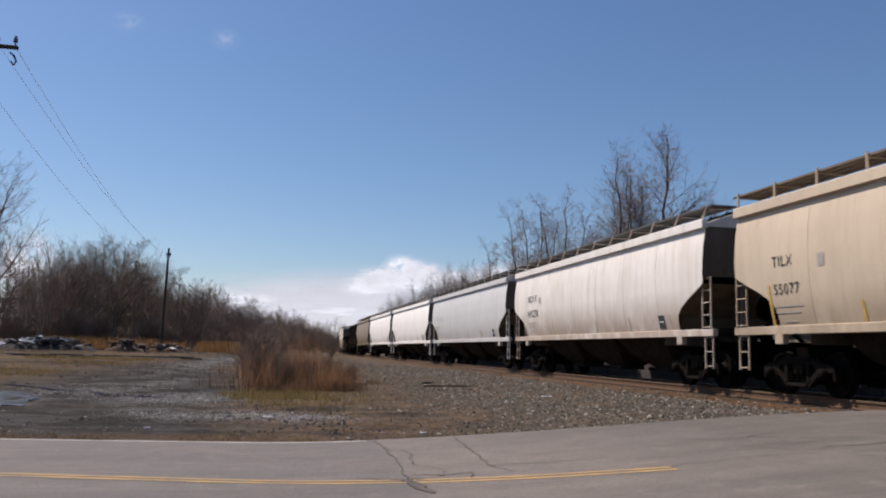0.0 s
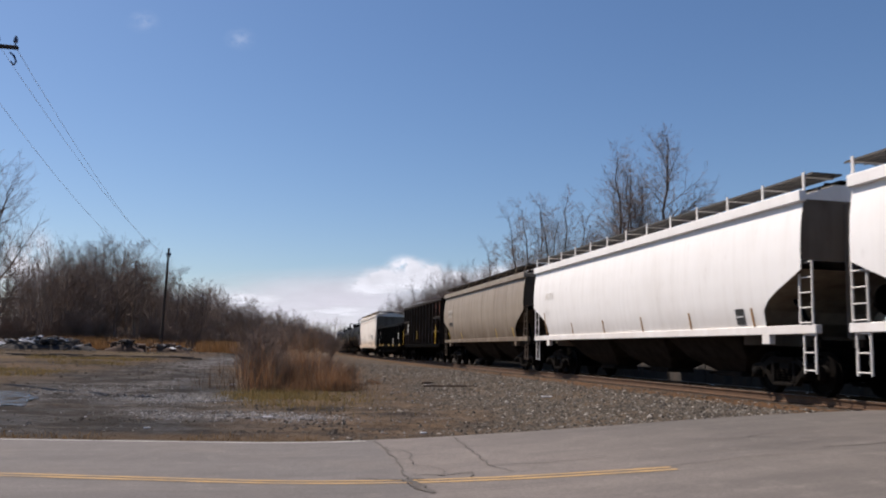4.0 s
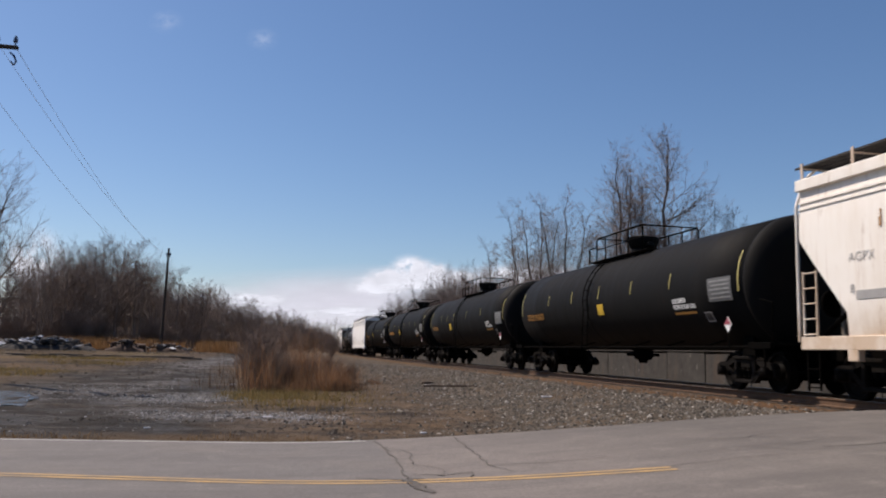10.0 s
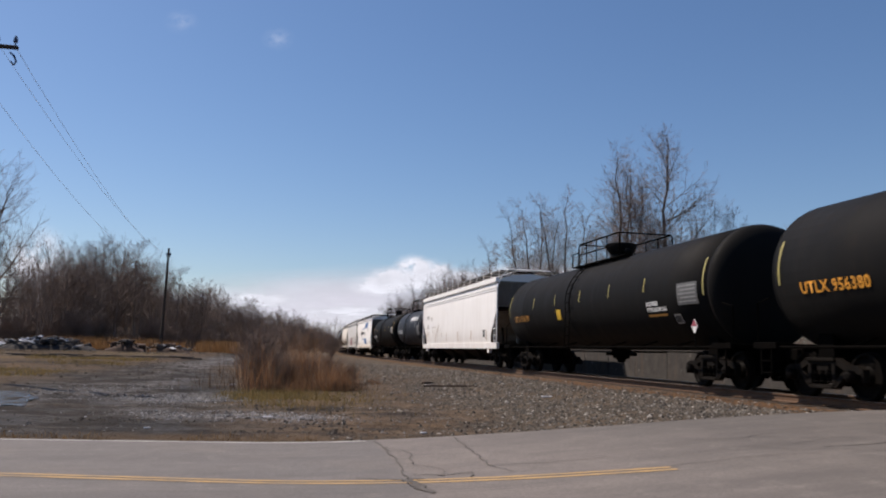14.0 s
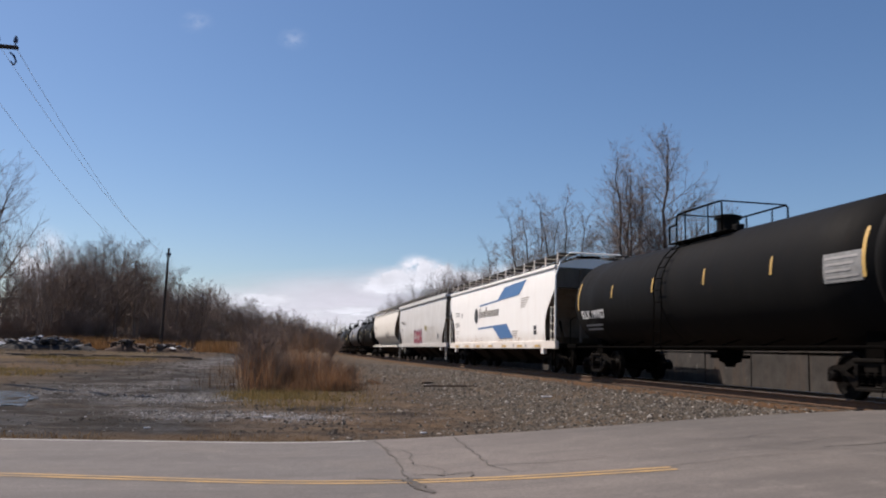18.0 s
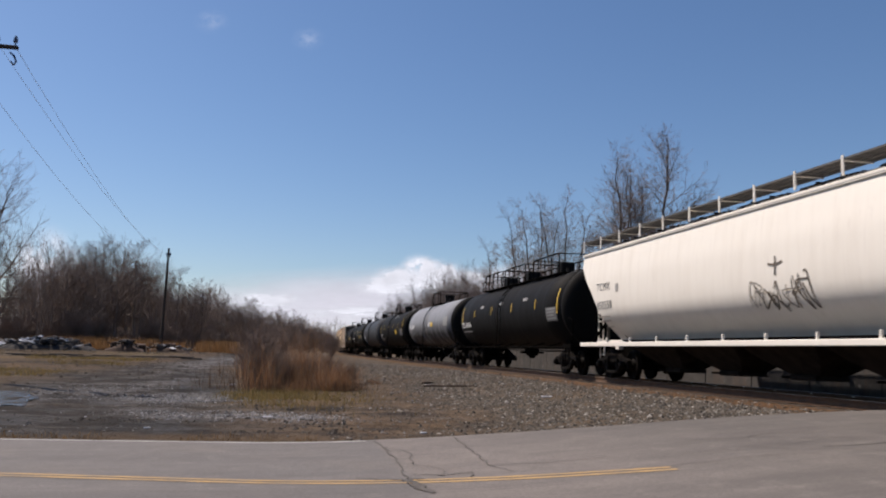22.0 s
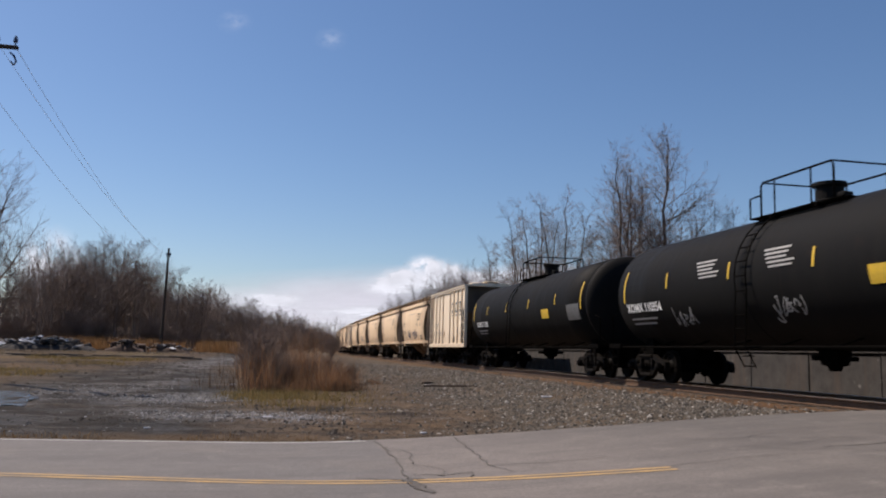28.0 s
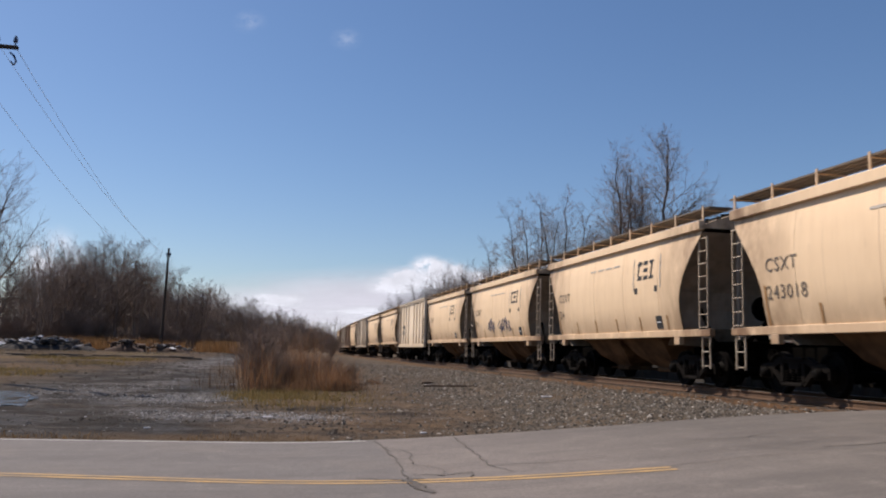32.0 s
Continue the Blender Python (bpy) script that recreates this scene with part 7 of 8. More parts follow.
M["tall_straw"] = island_colour("rusty_gold_tall_grass", [(0.20, 0.105, 0.042), (0.14, 0.072, 0.030), (0.25, 0.155, 0.072)], leafy=True)
M["green"] = island_colour("olive_spring_grass", [(0.15, 0.115, 0.035), (0.21, 0.14, 0.055), (0.11, 0.095, 0.028), (0.27, 0.18, 0.08)], leafy=True)
M["gravel"] = island_colour("mixed_grey_ballast_stones", [(0.018, 0.015, 0.012), (0.085, 0.070, 0.054), (0.170, 0.145, 0.116), (0.035, 0.028, 0.021), (0.11, 0.088, 0.066), (0.028, 0.023, 0.018), (0.36, 0.33, 0.29)])
M["pale_gravel"] = island_colour("pale_broken_stone", [(0.07, 0.067, 0.066), (0.16, 0.155, 0.155), (0.32, 0.31, 0.31), (0.05, 0.046, 0.044)])

M["dark_stems"] = island_colour("dark_weed_stems", [(0.10, 0.06, 0.038), (0.06, 0.042, 0.032), (0.15, 0.10, 0.06), (0.085, 0.045, 0.028)], leafy=True)
# weed clumps in the middle of the lot
CLUMPS = []
for k in range(4):
    rg = random.Random(400 + k)
    root = new("weed_clump")
    tufts = [(rg.gauss(0, 0.55), rg.gauss(0, 0.55), rg.choice((0.35, 0.5, 0.65, 0.8, 1.0, 1.2))) for q in range(9)]
    spots, grown = [], []
    for q in range(340):
        tx, ty, tall = rg.choice(tufts)
        grown.append(tall)
        spots.append((tx + rg.gauss(0, 0.16), ty + rg.gauss(0, 0.16), 0))
    blades("foliage", spots, 0.2, 1.8, 0.0055, M["weeds"], "", 410 + k, 0.62, root, grown)
    spots = [(rg.gauss(0, 0.8), rg.gauss(0, 0.7), 0) for q in range(240)]
    blades("undergrowth", spots, 0.15, 0.8, 0.008, M["dark_stems"], "", 420 + k, 0.5, root)
    CLUMPS.append(root)
rg = random.Random(9)
clump_no = 0
for k in range(40):
    x, y = rg.uniform(-0.5, 3.9), rg.uniform(26.0, 35.0)
    if (x > 2.6 and y < 28):
        continue
    s = rg.choice((0.3, 0.5, 0.7, 0.9, 1.1)) * rg.uniform(0.85, 1.15) * 0.95 * (1.0 - 0.60 * step01(0.9, 3.2, x - 0.04 * (y - 26))) * (0.7 + 0.3 * step01(25.6, 28, y))
    m = pose(x, y, ground_z(x, y), 0, 0, rg.uniform(0, 360))
    if clump_no < 4:
        t = CLUMPS[clump_no]
        t.matrix_basis = m
    else:
        t = copy_thing(CLUMPS[clump_no % 4], m)
    t.scale = (s, s, s)
    clump_no += 1
    tagged(t, "dry russet weed clump standing in the lot", "weeds", "weed clumps in the lot")
for x, y, h in ((-0.42, 28.4, 2.2), (-0.30, 29.4, 2.4), (0.35, 28.3, 1.4), (1.3, 29.0, 1.2), (2.1, 30.5, 1.2), (2.9, 29.6, 0.9)):
    plant(BUSH, rg.randrange(3), x, y, h, 4.0, rg.uniform(0, 360), "grey twiggy leafless shrub among the weeds", "shrubs in the lot")

for k in range(12):
    dist = rg.uniform(60, 100)
    d = rg.uniform(-0.025, 0.075)
    plant(BUSH, rg.randrange(3), d * dist, dist, dist * (0.026 + 0.022 * math.exp(-((d - 0.028) / 0.02) ** 2)) * rg.uniform(0.75, 1.0) + 0.75, 4.0, rg.uniform(0, 360), 'dark twiggy brush behind the weeds', 'brush behind the weeds')

# grass: low olive turf round the weeds, straw before the wood
spots = []
while len(spots) < 8000:
    x, y = rg.uniform(-12, 6), rg.uniform(15, 46)
    zz = zones(x, y)
    if rg.random() < zz[2] * 1.2 - zz[0] * 0.8:
        spots.append((x, y, ground_z(x, y)))
tagged(blades("short_grass", spots, 0.05, 0.17, 0.008, M["green"], "", 31, 0.9), "short olive-green and straw grass", "grass", kind="stuff")
spots = []
while len(spots) < 12000:
    x, y = rg.uniform(-30, 0), rg.uniform(66, 104)
    if -0.262 < x / y < -0.028 and blotch(x, y, 0.12, 30) > (-0.1 if x / y < -0.13 or x / y > -0.085 else 0.22):
        spots.append((x, y, ground_z(x, y)))
tagged(blades("tall_dry_grass", spots, 0.4, 1.25, 0.018, M["tall_straw"], "", 32, 0.4), "tall bleached dry grass before the wood", "grass", kind="stuff")
spots = []
while len(spots) < 2600:
    x = rg.uniform(-9, 10)
    y = ROAD_FAR + ROAD_SLOPE * x + abs(rg.gauss(0, 0.28)) + 0.05
    if blotch(x, y, 0.8, 33) > 0.0:
        spots.append((x, y, ground_z(x, y)))
tagged(blades("verge_grass", spots, 0.03, 0.12, 0.007, M["straw"], "", 34, 0.9), "sparse dry grass along the road edge", "grass", kind="stuff")


def stones(name, spots, material, label):
    """Broken stones: squashed eight-sided lumps lying on the ground."""
    v, f = [], []
    rg = random.Random(len(spots))
    for x, y, z, s in spots:
        i = len(v)
        a = rg.uniform(0, 6.28)
        ca, sa = math.cos(a), math.sin(a)
        for px, py, pz in ((1, 0, 0), (0, 1, 0), (-1, 0, 0), (0, -1, 0), (0, 0, 0.8), (0, 0, -0.5)):
            px, py, pz = px * rg.uniform(0.6, 1.2), py * rg.uniform(0.5, 1.0), pz * rg.uniform(0.5, 1.1)
            px += rg.uniform(-0.3, 0.3)
            v.append((x + s * (px * ca - py * sa), y + s * (px * sa + py * ca), z + s * pz))
        f += [(i, i + 1, i + 4), (i + 1, i + 2, i + 4), (i + 2, i + 3, i + 4), (i + 3, i, i + 4), (i + 1, i, i + 5), (i + 2, i + 1, i + 5), (i + 3, i + 2, i + 5), (i, i + 3, i + 5)]
    return tagged(link_mesh(name, v, f, material), label, "stones", kind="stuff")


spots = []
while len(spots) < 19000:
    y = 12.6 + 34 * rg.random() ** 1.7
    x = rg.uniform(1.0, 11.0)
    if y < ROAD_FAR + ROAD_SLOPE * x + 0.03:
        continue
    zz = zones(x, y)
    if rg.random() < zz[4] + 0.12 - zz[3] * 0.06:
        s = rg.uniform(0.020, 0.050) * (1.6 if rg.random() < 0.06 else 1.0)
        spots.append((x, y, ground_z(x, y), s))
stones("ballast_stones", spots, M["gravel"], "loose grey railway ballast stones")
spots = []
while len(spots) < 3600:
    x, y = rg.uniform(-7, 4), rg.uniform(13.6, 27)
    zz = zones(x, y)
    if rg.random() < zz[1] * 1.3 + 0.008:
        spots.append((x, y, ground_z(x, y), rg.uniform(0.012, 0.04)))
stones("broken_stone", spots, M["pale_gravel"], "pale broken stone spread on the mud")

M["clods"] = island_colour("dark_earth_clods", [(0.022, 0.018, 0.015), (0.05, 0.038, 0.028), (0.075, 0.058, 0.044), (0.03, 0.026, 0.024)])
spots = []
while len(spots) < 6500:
    x, y = rg.uniform(-20, 1.5), 14.5 + 54 * rg.random() ** 1.1
    if blotch(x * 0.3, y * 1.5, 0.35, 44) > 0.08:
        spots.append((x, y, ground_z(x, y), rg.uniform(0.02, 0.07)))
stones("earth_clods", spots, M["clods"], "dark clods of churned-up earth")

# ---- puddle ----
def puddle(cx, cy, level, rx, ry, shear, seed):
    m = bpy.data.materials.new("shallow_muddy_water")
    nt, bs = nodes_of(m)
    bs.inputs["Base Color"].default_value = (0.05, 0.045, 0.04, 1)
    geo = nt.nodes.new("ShaderNodeNewGeometry")
    film = noise_node(nt, geo.outputs["Position"], 1.4, 5, 0.6)
    r = nt.nodes.new("ShaderNodeMapRange")
    r.inputs["From Min"].default_value, r.inputs["From Max"].default_value = 0.35, 0.65
    r.inputs["To Min"].default_value, r.inputs["To Max"].default_value = 0.06, 0.30
    nt.links.new(film, r.inputs["Value"])
    nt.links.new(r.outputs[0], bs.inputs["Roughness"])
    v = [(cx, cy, level)]
    n = 64
    for k in range(n):
        a = 2 * math.pi * k / n
        q = 1 + 0.35 * noise.noise((math.cos(a) * 1.6, math.sin(a) * 1.6, seed)) + 0.2 * noise.noise((math.cos(a) * 6, math.sin(a) * 6, seed))
        dy = ry * q * math.sin(a)
        v.append((cx + rx * q * math.cos(a) + shear * dy, cy + dy, level))
    f = [(0, k + 1, (k + 1) % n + 1) for k in range(n)]
    return tagged(link_mesh("puddle", v, f, m), "shallow puddle mirroring the sky in mud", "water", kind="structure")


puddle(PUDDLE[0], PUDDLE[1], PUDDLE[2] - 0.022, 1.3, 3.2, -0.28, 1.0)

# ---- concrete wall beyond the track ----
def concrete():
    m = bpy.data.materials.new("stained_old_concrete")
    nt, bs = nodes_of(m)
    geo = nt.nodes.new("ShaderNodeNewGeometry")
    mp = nt.nodes.new("ShaderNodeMapping")
    mp.inputs["Scale"].default_value = (1.0, 1.5, 0.15)
    nt.links.new(geo.outputs["Position"], mp.inputs["Vector"])
    st = noise_node(nt, mp.outputs[0], 2.0, 5, 0.6)
    br = noise_node(nt, geo.outputs["Position"], 1.9, 6, 0.65)
    gr = noise_node(nt, geo.outputs["Position"], 40.0, 3)
    gr2 = noise_node(nt, geo.outputs["Position"], 3.4, 4, 0.6)
    col = mix(nt, ramp(nt, br, 0.35, 0.7), (0.045, 0.040, 0.037), (0.015, 0.013, 0.012))
    col = mix(nt, times(nt, ramp(nt, st, 0.50, 0.68), 0.7), col, (0.060, 0.038, 0.026))
    col = mix(nt, times(nt, ramp(nt, gr2, 0.64, 0.70), 0.8), col, (0.15, 0.14, 0.132))
    col = mix(nt, times(nt, ramp(nt, gr, 0.4, 0.8), 0.4), col, (0.05, 0.046, 0.043))
    nt.links.new(col, bs.inputs["Base Color"])
    bs.inputs["Roughness"].default_value = 0.9
    bump_to(nt, bs, gr, 0.4, 0.02)
    return m


M["concrete"] = concrete()
wall = tagged(new("wall_track"), "low stained concrete wall beyond the track", "wall", kind="structure")
bm = bmesh.new()
add_box(bm, 0.0, 0.28, -1.49, 1.49, 0, 1.22, 0.02)
panel_mesh = bpy.data.meshes.new("panel")
bm.to_mesh(panel_mesh)
bm.free()
panel_mesh.materials.append(M["concrete"])
bm = bmesh.new()
add_box(bm, -0.05, 0.33, -1.495, 1.495, 1.222, 1.34, 0.02)
cap_mesh = bpy.data.meshes.new("coping")
bm.to_mesh(cap_mesh)
bm.free()
cap_mesh.materials.append(M["concrete"])
for k in range(30):
    y = 14.5 + 3.0 * k
    x = 15.75 + ((y - CURVE_FROM) ** 2 / (2 * CURVE_R) if y > CURVE_FROM else 0)
    for nm, me in (("panel", panel_mesh), ("coping", cap_mesh)):
        ob = new(nm, me)
        ob.parent = wall
        ob.matrix_basis = pose(x + rg.uniform(-0.012, 0.012), y, 0.46 + rg.uniform(-0.01, 0.01), 0, 0, rg.uniform(-0.3, 0.3))

# ---- utility poles and wires ----
M["pole_wood"] = surface("dark_weathered_pole_wood", (0.060, 0.042, 0.032), (0.03, 0.024, 0.02), 0.9, 0, 3, 0.7, 0.4)
M["porcelain"] = surface("blue_grey_glass_insulator", (0.05, 0.09, 0.20), (0.08, 0.1, 0.14), 0.25, 0, 4, 0.5, 0)
M["wire"] = surface("pale_aluminium_wire", (0.72, 0.74, 0.78), (0.62, 0.64, 0.68), 0.7, 0.0, 4, 0.5, 0)


def utility_pole(x, y, h, arms, lean=0.0):
    p = new("utility_pole")
    bm = bmesh.new()
    zs = np.linspace(-0.3, h, 7)
    lathe(bm, [(z, 0.16 - 0.055 * z / h) for z in zs], 10, "z")
    part("shaft", bm, M["pole_wood"], p)
    for z, w in arms:
        bm = bmesh.new()
        add_box(bm, -w, w, 0.1, 0.22, z - 0.06, z + 0.06, 0.012)
        for sx in (-1, 1):
            add_box(bm, sx * w * 0.35 - 0.015, sx * w * 0.35 + 0.015, 0.08, 0.1, z - 0.4, z)
        arm = part("crossarm", bm, M["pole_wood"], p)
        for sx in (-0.92, -0.45, 0.45, 0.92):
            bm = bmesh.new()
            lathe(bm, [(0.0, 0.02), (0.10, 0.02), (0.11, 0.06), (0.17, 0.08), (0.18, 0.055), (0.25, 0.07), (0.26, 0.04), (0.32, 0.045), (0.34, 0.02)], 10, "z", (sx * w, 0.16, z + 0.06))
            part("insulator", bm, M["porcelain"], arm, "blue-grey insulator")
    p.matrix_basis = pose(x, y, ground_z(x, y), 0, lean, 0)
    return tagged(p, "dark wooden utility pole with crossarm", "utility pole", "utility poles along the lot")


utility_pole(-9.75, 28.0, 11.6, [(10.75, 1.15)])
utility_pole(-11.35, 91.0, 10.75, [(9.9, 0.22)], 0.8)
utility_pole(-12.9, 160.0, 10.4, [(9.6, 0.25)])
bm = bmesh.new()
add_path(bm, [(-8.78, 28.0, 10.72), (-8.64, 27.96, 10.6), (-8.56, 27.95, 10.42), (-8.62, 27.95, 10.30), (-8.72, 27.95, 10.4)], 0.035, 6)
lamp_loop = part("jumper_wire", bm, M["porcelain"], bpy.data.objects["utility_pole"], "bent dark jumper cable")
lamp_loop.matrix_parent_inverse = bpy.data.objects["utility_pole"].matrix_basis.inverted()


def wire(a, b, sag, r=0.008):
    pts = []
    for k in range(25):
        t = k / 24
        p = Vector(a).lerp(Vector(b), t)
        p.z -= sag * 4 * t * (1 - t)
        pts.append(p)
    cu = Limbs()
    n = 5
    for p in pts:
        cu.v += [(p.x + r * math.cos(6.2832 * k / n), p.y, p.z + r * math.sin(6.2832 * k / n)) for k in range(n)]
    cu.f = [(i * n + k, i * n + (k + 1) % n, (i + 1) * n + (k + 1) % n, (i + 1) * n + k) for i in range(24) for k in range(n)]
    return tagged(link_mesh("overhead_wire", cu.v, cu.f, M["wire"]), "thin sagging overhead wire between the poles", "wire", "overhead wires")


for xa, xb, za, zb, sag in ((-8.70, -10.95, 11.0, 10.5, 1.2), (-9.2, -11.3, 11.0, 10.9, 1.0), (-9.75, -11.45, 10.0, 9.4, 1.5)):
    wire((xa, 28.16, za), (xb, 91, zb), sag)
    wire((xb, 91, zb), (xb - 1.5, 160, zb), 1.2)

# ---- rubbish heaps in the lot ----
M["old_board"] = surface("grey_weathered_boards", (0.11, 0.095, 0.085), (0.05, 0.042, 0.036), 0.9, 0, 3, 0.8, 0.3)
M["dark_rubble"] = surface("charred_dark_rubble", (0.022, 0.020, 0.022), (0.05, 0.042, 0.036), 0.9, 0, 4, 0.8, 0.4)
M["pale_sheet"] = surface("dirty_white_sheeting", (0.52, 0.53, 0.56), (0.18, 0.18, 0.20), 0.6, 0, 2, 0.8, 0.1)
M["brown_board"] = surface("brown_broken_timber", (0.085, 0.050, 0.034), (0.035, 0.024, 0.018), 0.9, 0, 3, 0.8, 0.3)


def heap(name, cx, cy, lx, ly, h, n, mats, label, seed):
    """A heap of broken boards and lumps, each piece a part."""
    rg = random.Random(seed)
    p = new(name)
    z0 = ground_z(cx, cy)
    # the settled mound under the loose pieces
    v, f = [], []
    nu, nv = 18, 8
    for j in range(nv + 1):
        for i in range(nu + 1):
            x, y = lx * (2 * i / nu - 1), ly * (2 * j / nv - 1)
            k = max(0.0, 1 - (x / lx) ** 2) * max(0.0, 1 - (y / ly) ** 2)
            z = h * 0.75 * k ** 0.7 * (0.55 + 0.6 * abs(noise.noise((x * 0.9, y * 1.4, seed)))) - 0.12 * (k < 0.02)
            v.append((x, y, z))
    for j in range(nv):
        for i in range(nu):
            a = j * (nu + 1) + i
            f.append((a, a + 1, a + nu + 2, a + nu + 1))
    link_mesh("mound", v, f, M[mats[0]], p)
    for k in range(n):
        x, y = rg.gauss(0, lx * 0.42), rg.gauss(0, ly * 0.4)
        kk = max(0.0, 1 - (x / lx) ** 2) * max(0.0, 1 - (y / ly) ** 2)
        z = h * 0.62 * kk ** 0.7 + 0.05
        kind = rg.choice(mats)
        bm = bmesh.new()
        if kind == "pale_sheet":
            w, d = rg.uniform(0.2, 0.7), rg.uniform(0.08, 0.3)
            add_box(bm, -w, w, -d, d, -0.02, 0.02, 0.008)
            nm = "loose_sheet"
        elif rg.random() < 0.6:
            w = rg.uniform(0.3, 1.0)
            add_box(bm, -w, w, -0.06, 0.06, -0.025, 0.025, 0.008)
            nm = "broken_board"
        else:
            q = rg.uniform(0.5, 1.0)
            add_box(bm, -0.3 * q, 0.3 * q, -0.22 * q, 0.22 * q, -0.18 * q, 0.18 * q, 0.06 * q)
            nm = "rubble_lump"
        ob = part(nm, bm, M[kind], p)
        ob.matrix_basis = pose(x, y, z, rg.uniform(-25, 25), rg.uniform(-22, 22), rg.uniform(0, 360))
    p.matrix_basis = pose(cx, cy, z0)
    return tagged(p, label, "rubbish heap")


heap("rubble_heap", -15.9, 65.0, 3.4, 1.6, 1.25, 90, ("dark_rubble", "dark_rubble", "pale_sheet", "old_board", "dark_rubble", "pale_sheet"), "dark heap of rubble with dirty white sheets", 1)
heap("rubble_heap", -20.3, 70.0, 2.6, 1.4, 0.8, 26, ("dark_rubble", "old_board", "pale_sheet"), "low heap of charred rubble and boards", 2)
heap("timber_heap", -10.6, 65.0, 1.5, 1.0, 1.05, 34, ("brown_board", "dark_rubble", "brown_board"), "brown heap of broken timber and brush", 3)
heap("timber_heap", -8.3, 68.0, 2.2, 1.0, 0.7, 30, ("brown_board", "old_board", "pale_sheet", "brown_board"), "low heap of broken timber with pale scraps", 4)

# scraps lying about
def scrap(name, x, y, sx, sy, sz, turn, mat, label, tilt=0.0):
    bm = bmesh.new()
    add_box(bm, -sx, sx, -sy, sy, 0, sz, min(sx, sy, sz) * 0.3)
    me = bpy.data.meshes.new(name)
    bm.to_mesh(me)
    bm.free()
    me.materials.append(M[mat])
    ob = new(name, me)
    ob.matrix_basis = pose(x, y, ground_z(x, y) + 0.005, 0, tilt, turn)
    return tagged(ob, label, "scrap")


scrap("old_rail", 6.4, 26.9, 1.55, 0.028, 0.05, 14, "brown_board", "old rusty bar lying on the gravel")
scrap("timber_stub", 5.65, 29.8, 0.24, 0.07, 0.09, 35, "brown_board", "dark timber stub on the gravel")
scrap("white_scrap", 7.2, 20.95, 0.15, 0.06, 0.04, 10, "pale_sheet", "small white scrap on the ballast")
scrap("white_scrap", 4.99, 14.2, 0.07, 0.04, 0.03, 60, "pale_sheet", "small white scrap on the ballast")
scrap("white_scrap", 2.68, 14.35, 0.06, 0.04, 0.03, 20, "pale_sheet", "small white scrap on the gravel")
for k in range(9):
    x = -13.5 + 1.15 * k
    scrap("fallen_branch", x, 48.6 + rg.uniform(-1.2, 1.2), rg.uniform(0.4, 1.1), 0.04, 0.07, rg.uniform(-14, 14), "dark_rubble" if k % 3 else "old_board", "dark fallen branch on the trodden grass")
scrap("white_scrap", -2.05, 15.35, 0.06, 0.035, 0.03, 5, "pale_sheet", "white plastic scrap by the mud")
scrap("white_scrap", 0.0, 17.5, 0.10, 0.05, 0.03, 15, "pale_sheet", "white scrap on pale gravel")
scrap("white_scrap", -1.2, 28.5, 0.10, 0.06, 0.05, 15, "pale_sheet", "white scrap near the weeds")
scrap("white_scrap", 14.6, 25.6, 0.3, 0.12, 0.10, 100, "pale_sheet", "white sheet scrap beyond the track")

# ---- clouds far off, drifting ----
RIGHT = Vector((0.9787, -0.2038, 0.0262))
UP = Vector((-0.0508, -0.1163, 0.9919))
FWD = Vector((0.1991, 0.9721, 0.1242))


def cloud_material(name, density, soft, white=(0.93, 0.95, 1.0), scale=3.2, glow=0.86, thin=False):
    """Vapour: bright and see-through, thinning out raggedly towards its rim."""
    m = bpy.data.materials.new(name)
    m.use_nodes = True
    nt = m.node_tree
    nt.nodes.clear()
    out = nt.nodes.new("ShaderNodeOutputMaterial")
    mixs = nt.nodes.new("ShaderNodeMixShader")
    tr = nt.nodes.new("ShaderNodeBsdfTransparent")
    em = nt.nodes.new("ShaderNodeEmission")
    vec = local_vec(nt, (scale, scale, scale))
    n = noise_node(nt, vec, 1.0, 7, 0.58)
    n2 = noise_node(nt, vec, 0.6, 4, 0.5)
    tc = nt.nodes.new("ShaderNodeTexCoord")
    ln = nt.nodes.new("ShaderNodeVectorMath")
    ln.operation = "LENGTH"
    nt.links.new(tc.outputs["Object"], ln.inputs[0])
    rim = ramp(nt, ln.outputs["Value"], 1.0, 1.0 - soft)
    thick = times(nt, rim, ramp(nt, n, 0.30, 0.62), "MULTIPLY")
    body = times(nt, rim, ramp(nt, n, 0.2, 0.5), "MULTIPLY")
    mx = times(nt, thick, times(nt, body, density), "MULTIPLY")
    fac = times(nt, ramp(nt, mx, 0.0, 0.45), density) if not thin else times(nt, times(nt, rim, ramp(nt, n, 0.1, 0.6)), density)
    shade = mix(nt, ramp(nt, n2, 0.35, 0.65), tuple(c * 0.80 for c in white), white)
    nt.links.new(shade, em.inputs["Color"])
    em.inputs["Strength"].default_value = glow
    nt.links.new(fac, mixs.inputs[0])
    nt.links.new(tr.outputs[0], mixs.inputs[1])
    nt.links.new(em.outputs[0], mixs.inputs[2])
    nt.links.new(mixs.outputs[0], out.inputs[0])
    return m


M["cumulus"] = cloud_material("white_cumulus", 1.0, 0.7, (0.95, 0.96, 1.0), 1.6, 0.74)
M["veil"] = cloud_material("thin_cloud_veil", 0.9, 0.98, (0.95, 0.935, 1.0), 1.1, 0.66, True)
M["wisp"] = cloud_material("small_wisp_of_cloud", 0.34, 0.95, scale=1.4)


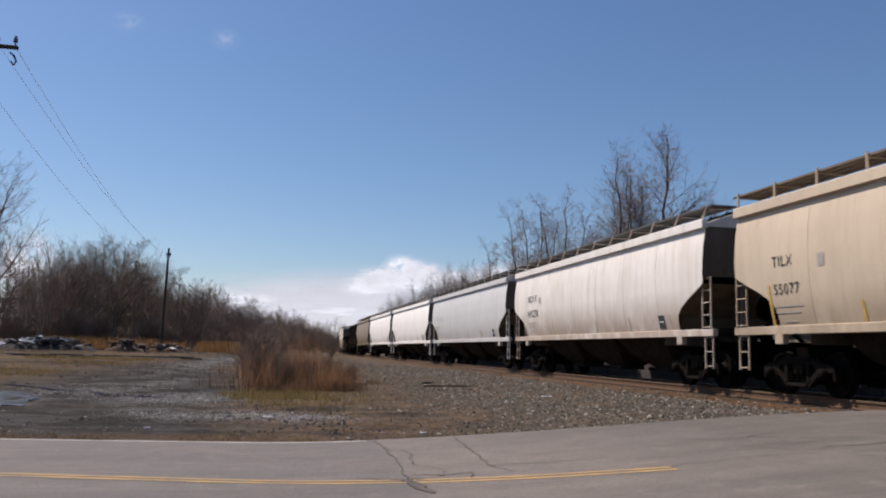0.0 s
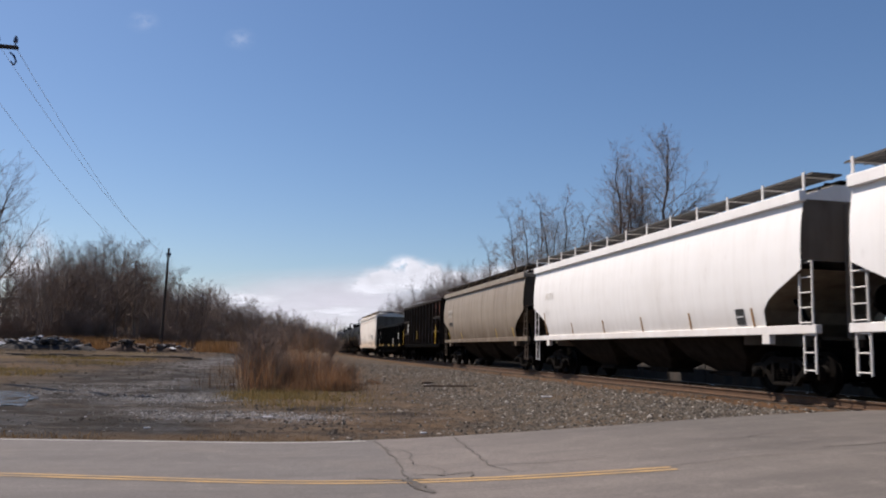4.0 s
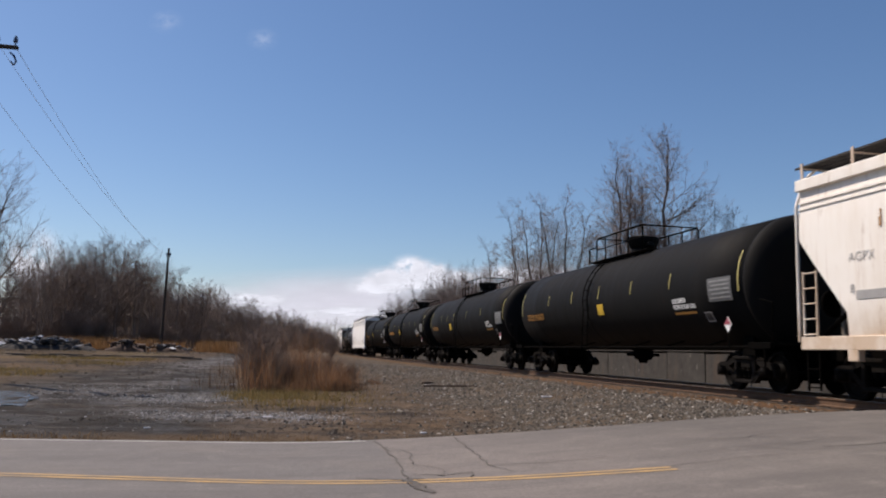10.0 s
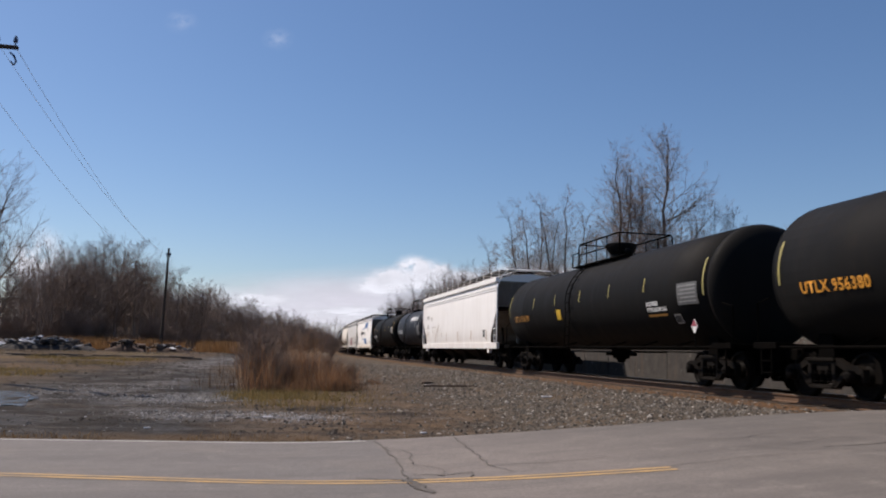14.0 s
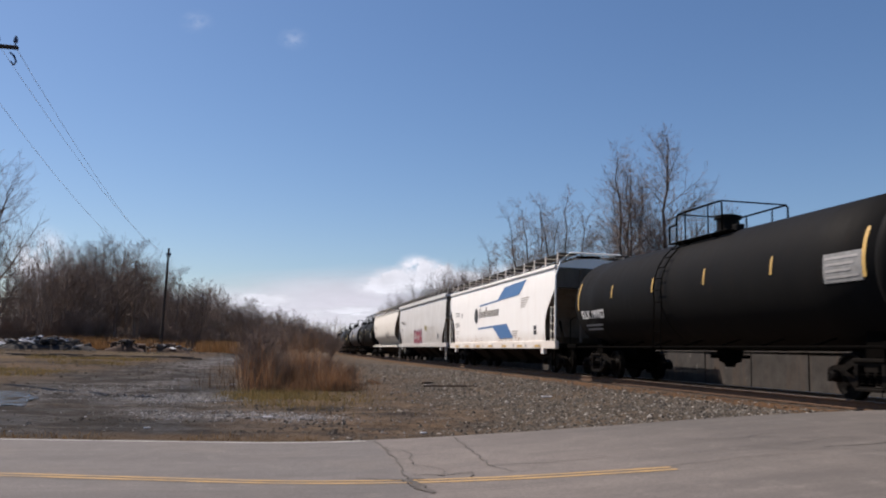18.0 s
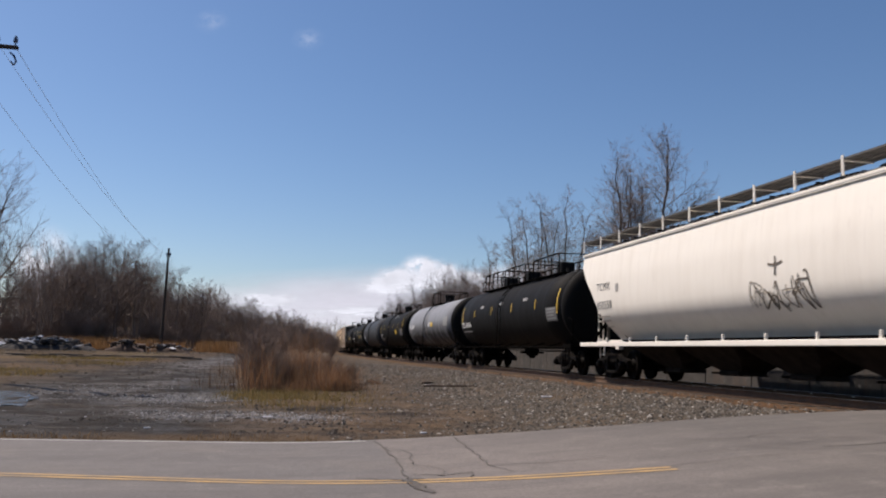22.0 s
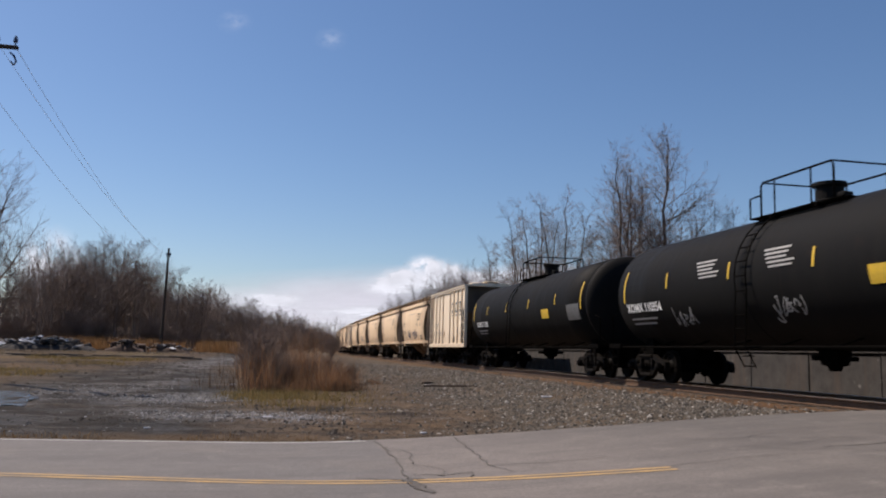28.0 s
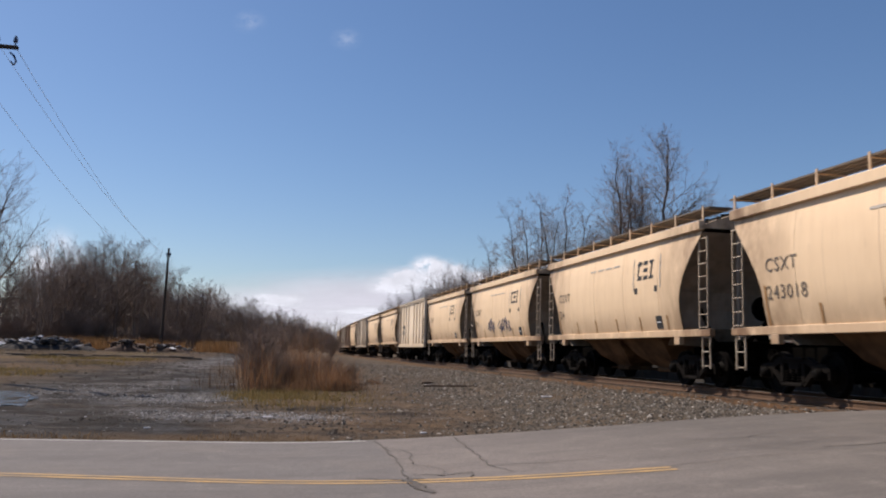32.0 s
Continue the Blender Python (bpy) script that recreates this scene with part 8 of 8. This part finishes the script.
def cloud(px, py, w, h, mat, drift, dist=3200.0, label="white cumulus cloud low over the trees"):
    """A bank of vapour at the offsets (px, py) from the view's middle, in thousandths of its distance."""
    n, v, f = 24, [], []
    for j in range(n + 1):
        for i in range(n + 1):
            a, b = 2 * i / n - 1, 2 * j / n - 1
            v.append((a, b, 0.15 * (1 - min(1.0, a * a + b * b))))
    for j in range(n):
        for i in range(n):
            q = j * (n + 1) + i
            f.append((q, q + 1, q + n + 2, q + n + 1))
    ob = link_mesh("cloud", v, f, M[mat])
    tagged(ob, label, "cloud", "drifting clouds")
    turn = Matrix((RIGHT, UP, -FWD)).transposed().to_4x4()

    def at(dx):
        c = Vector(EYE) + (FWD + RIGHT * (px + dx) / 1000 + UP * py / 1000) * dist
        return Matrix.Translation(c) @ turn
    ob.scale = (w / 1000 * dist, h / 1000 * dist, w / 1000 * dist)
    ob.matrix_basis = at(0) @ Matrix.Diagonal((*ob.scale, 1))
    CLOUDS.append((ob, at(0), at(drift)))
    return ob


DR = 32.0
HORIZON = "thin pale cloud veil along the horizon"
cloud(-50, -25, 32, 23, "cumulus", DR)
cloud(-76, -36, 42, 19, "cumulus", DR, 3220)
cloud(-24, -30, 36, 22, "cumulus", DR, 3210)
cloud(-32, -37, 54, 24, "cumulus", DR, 3230)
cloud(-86, -44, 54, 18, "cumulus", DR, 3260)
cloud(10, -40, 60, 22, "cumulus", DR, 3280)
cloud(-140, -62, 150, 30, "veil", DR, 3400, HORIZON)
cloud(-60, -74, 220, 40, "veil", DR, 3450, HORIZON)
cloud(-190, -66, 190, 44, "veil", DR, 3420, HORIZON)
cloud(-280, -84, 200, 40, "veil", DR, 3460, HORIZON)
cloud(-110, -56, 150, 40, "veil", DR, 3470, HORIZON)
cloud(-235, -62, 50, 14, "cumulus", DR, 3300)
cloud(-130, -76, 70, 9, "cumulus", DR, 3310)
cloud(80, -36, 80, 26, "cumulus", DR, 3350)
cloud(130, -40, 60, 24, "cumulus", DR, 3380)
cloud(180, -60, 160, 40, "veil", DR, 3440, HORIZON)
cloud(-505, -30, 56, 66, "cumulus", DR, 3400, "white cloud behind the bare tree")
cloud(-480, -88, 110, 36, "veil", DR, 3420, "thin pale cloud behind the wood")
cloud(-330, -96, 200, 34, "veil", DR, 3480, HORIZON)
cloud(-120, -104, 240, 30, "veil", DR, 3490, HORIZON)
cloud(-384, 277, 26, 18, "wisp", 148, 2600, "small white wisp in the blue sky")
cloud(-266, 256, 24, 18, "wisp", 148, 2650, "small white wisp in the blue sky")



# ---- what moves ----
def gone(t):
    """Metres that the train has run after t seconds: it gathers a little speed."""
    u = t / 32.0
    return 32.0 * (14.641 * u - 0.5596 * u ** 2 + 0.9299 * u ** 3 - 0.1159 * u ** 4)


def motions():
    for car, s in TRAIN:
        rows = []
        for k in range(33):
            x, y, a = on_track(s - gone(float(k)))
            rows.append((float(k), pose(x, y, RAIL_Z, 0, 0, -math.degrees(a))))
        walk(car, rows)
    # every wheelset rolls alike: one set of keys for all of them
    first = WHEELSETS[0]
    walk(first, [(k / 30.0, pose(0, 0, 0, math.degrees(gone(k / 30.0) / WHEEL_R))) for k in range(961)])
    for w in WHEELSETS[1:]:
        w.rotation_mode = "QUATERNION"
        w.animation_data_create()
        w.animation_data.action = first.animation_data.action
        w.animation_data.action_slot = first.animation_data.action_slot
    for cloud, m0, m1 in CLOUDS:
        walk(cloud, [(0.0, m0), (32.0, m1)])


motions()
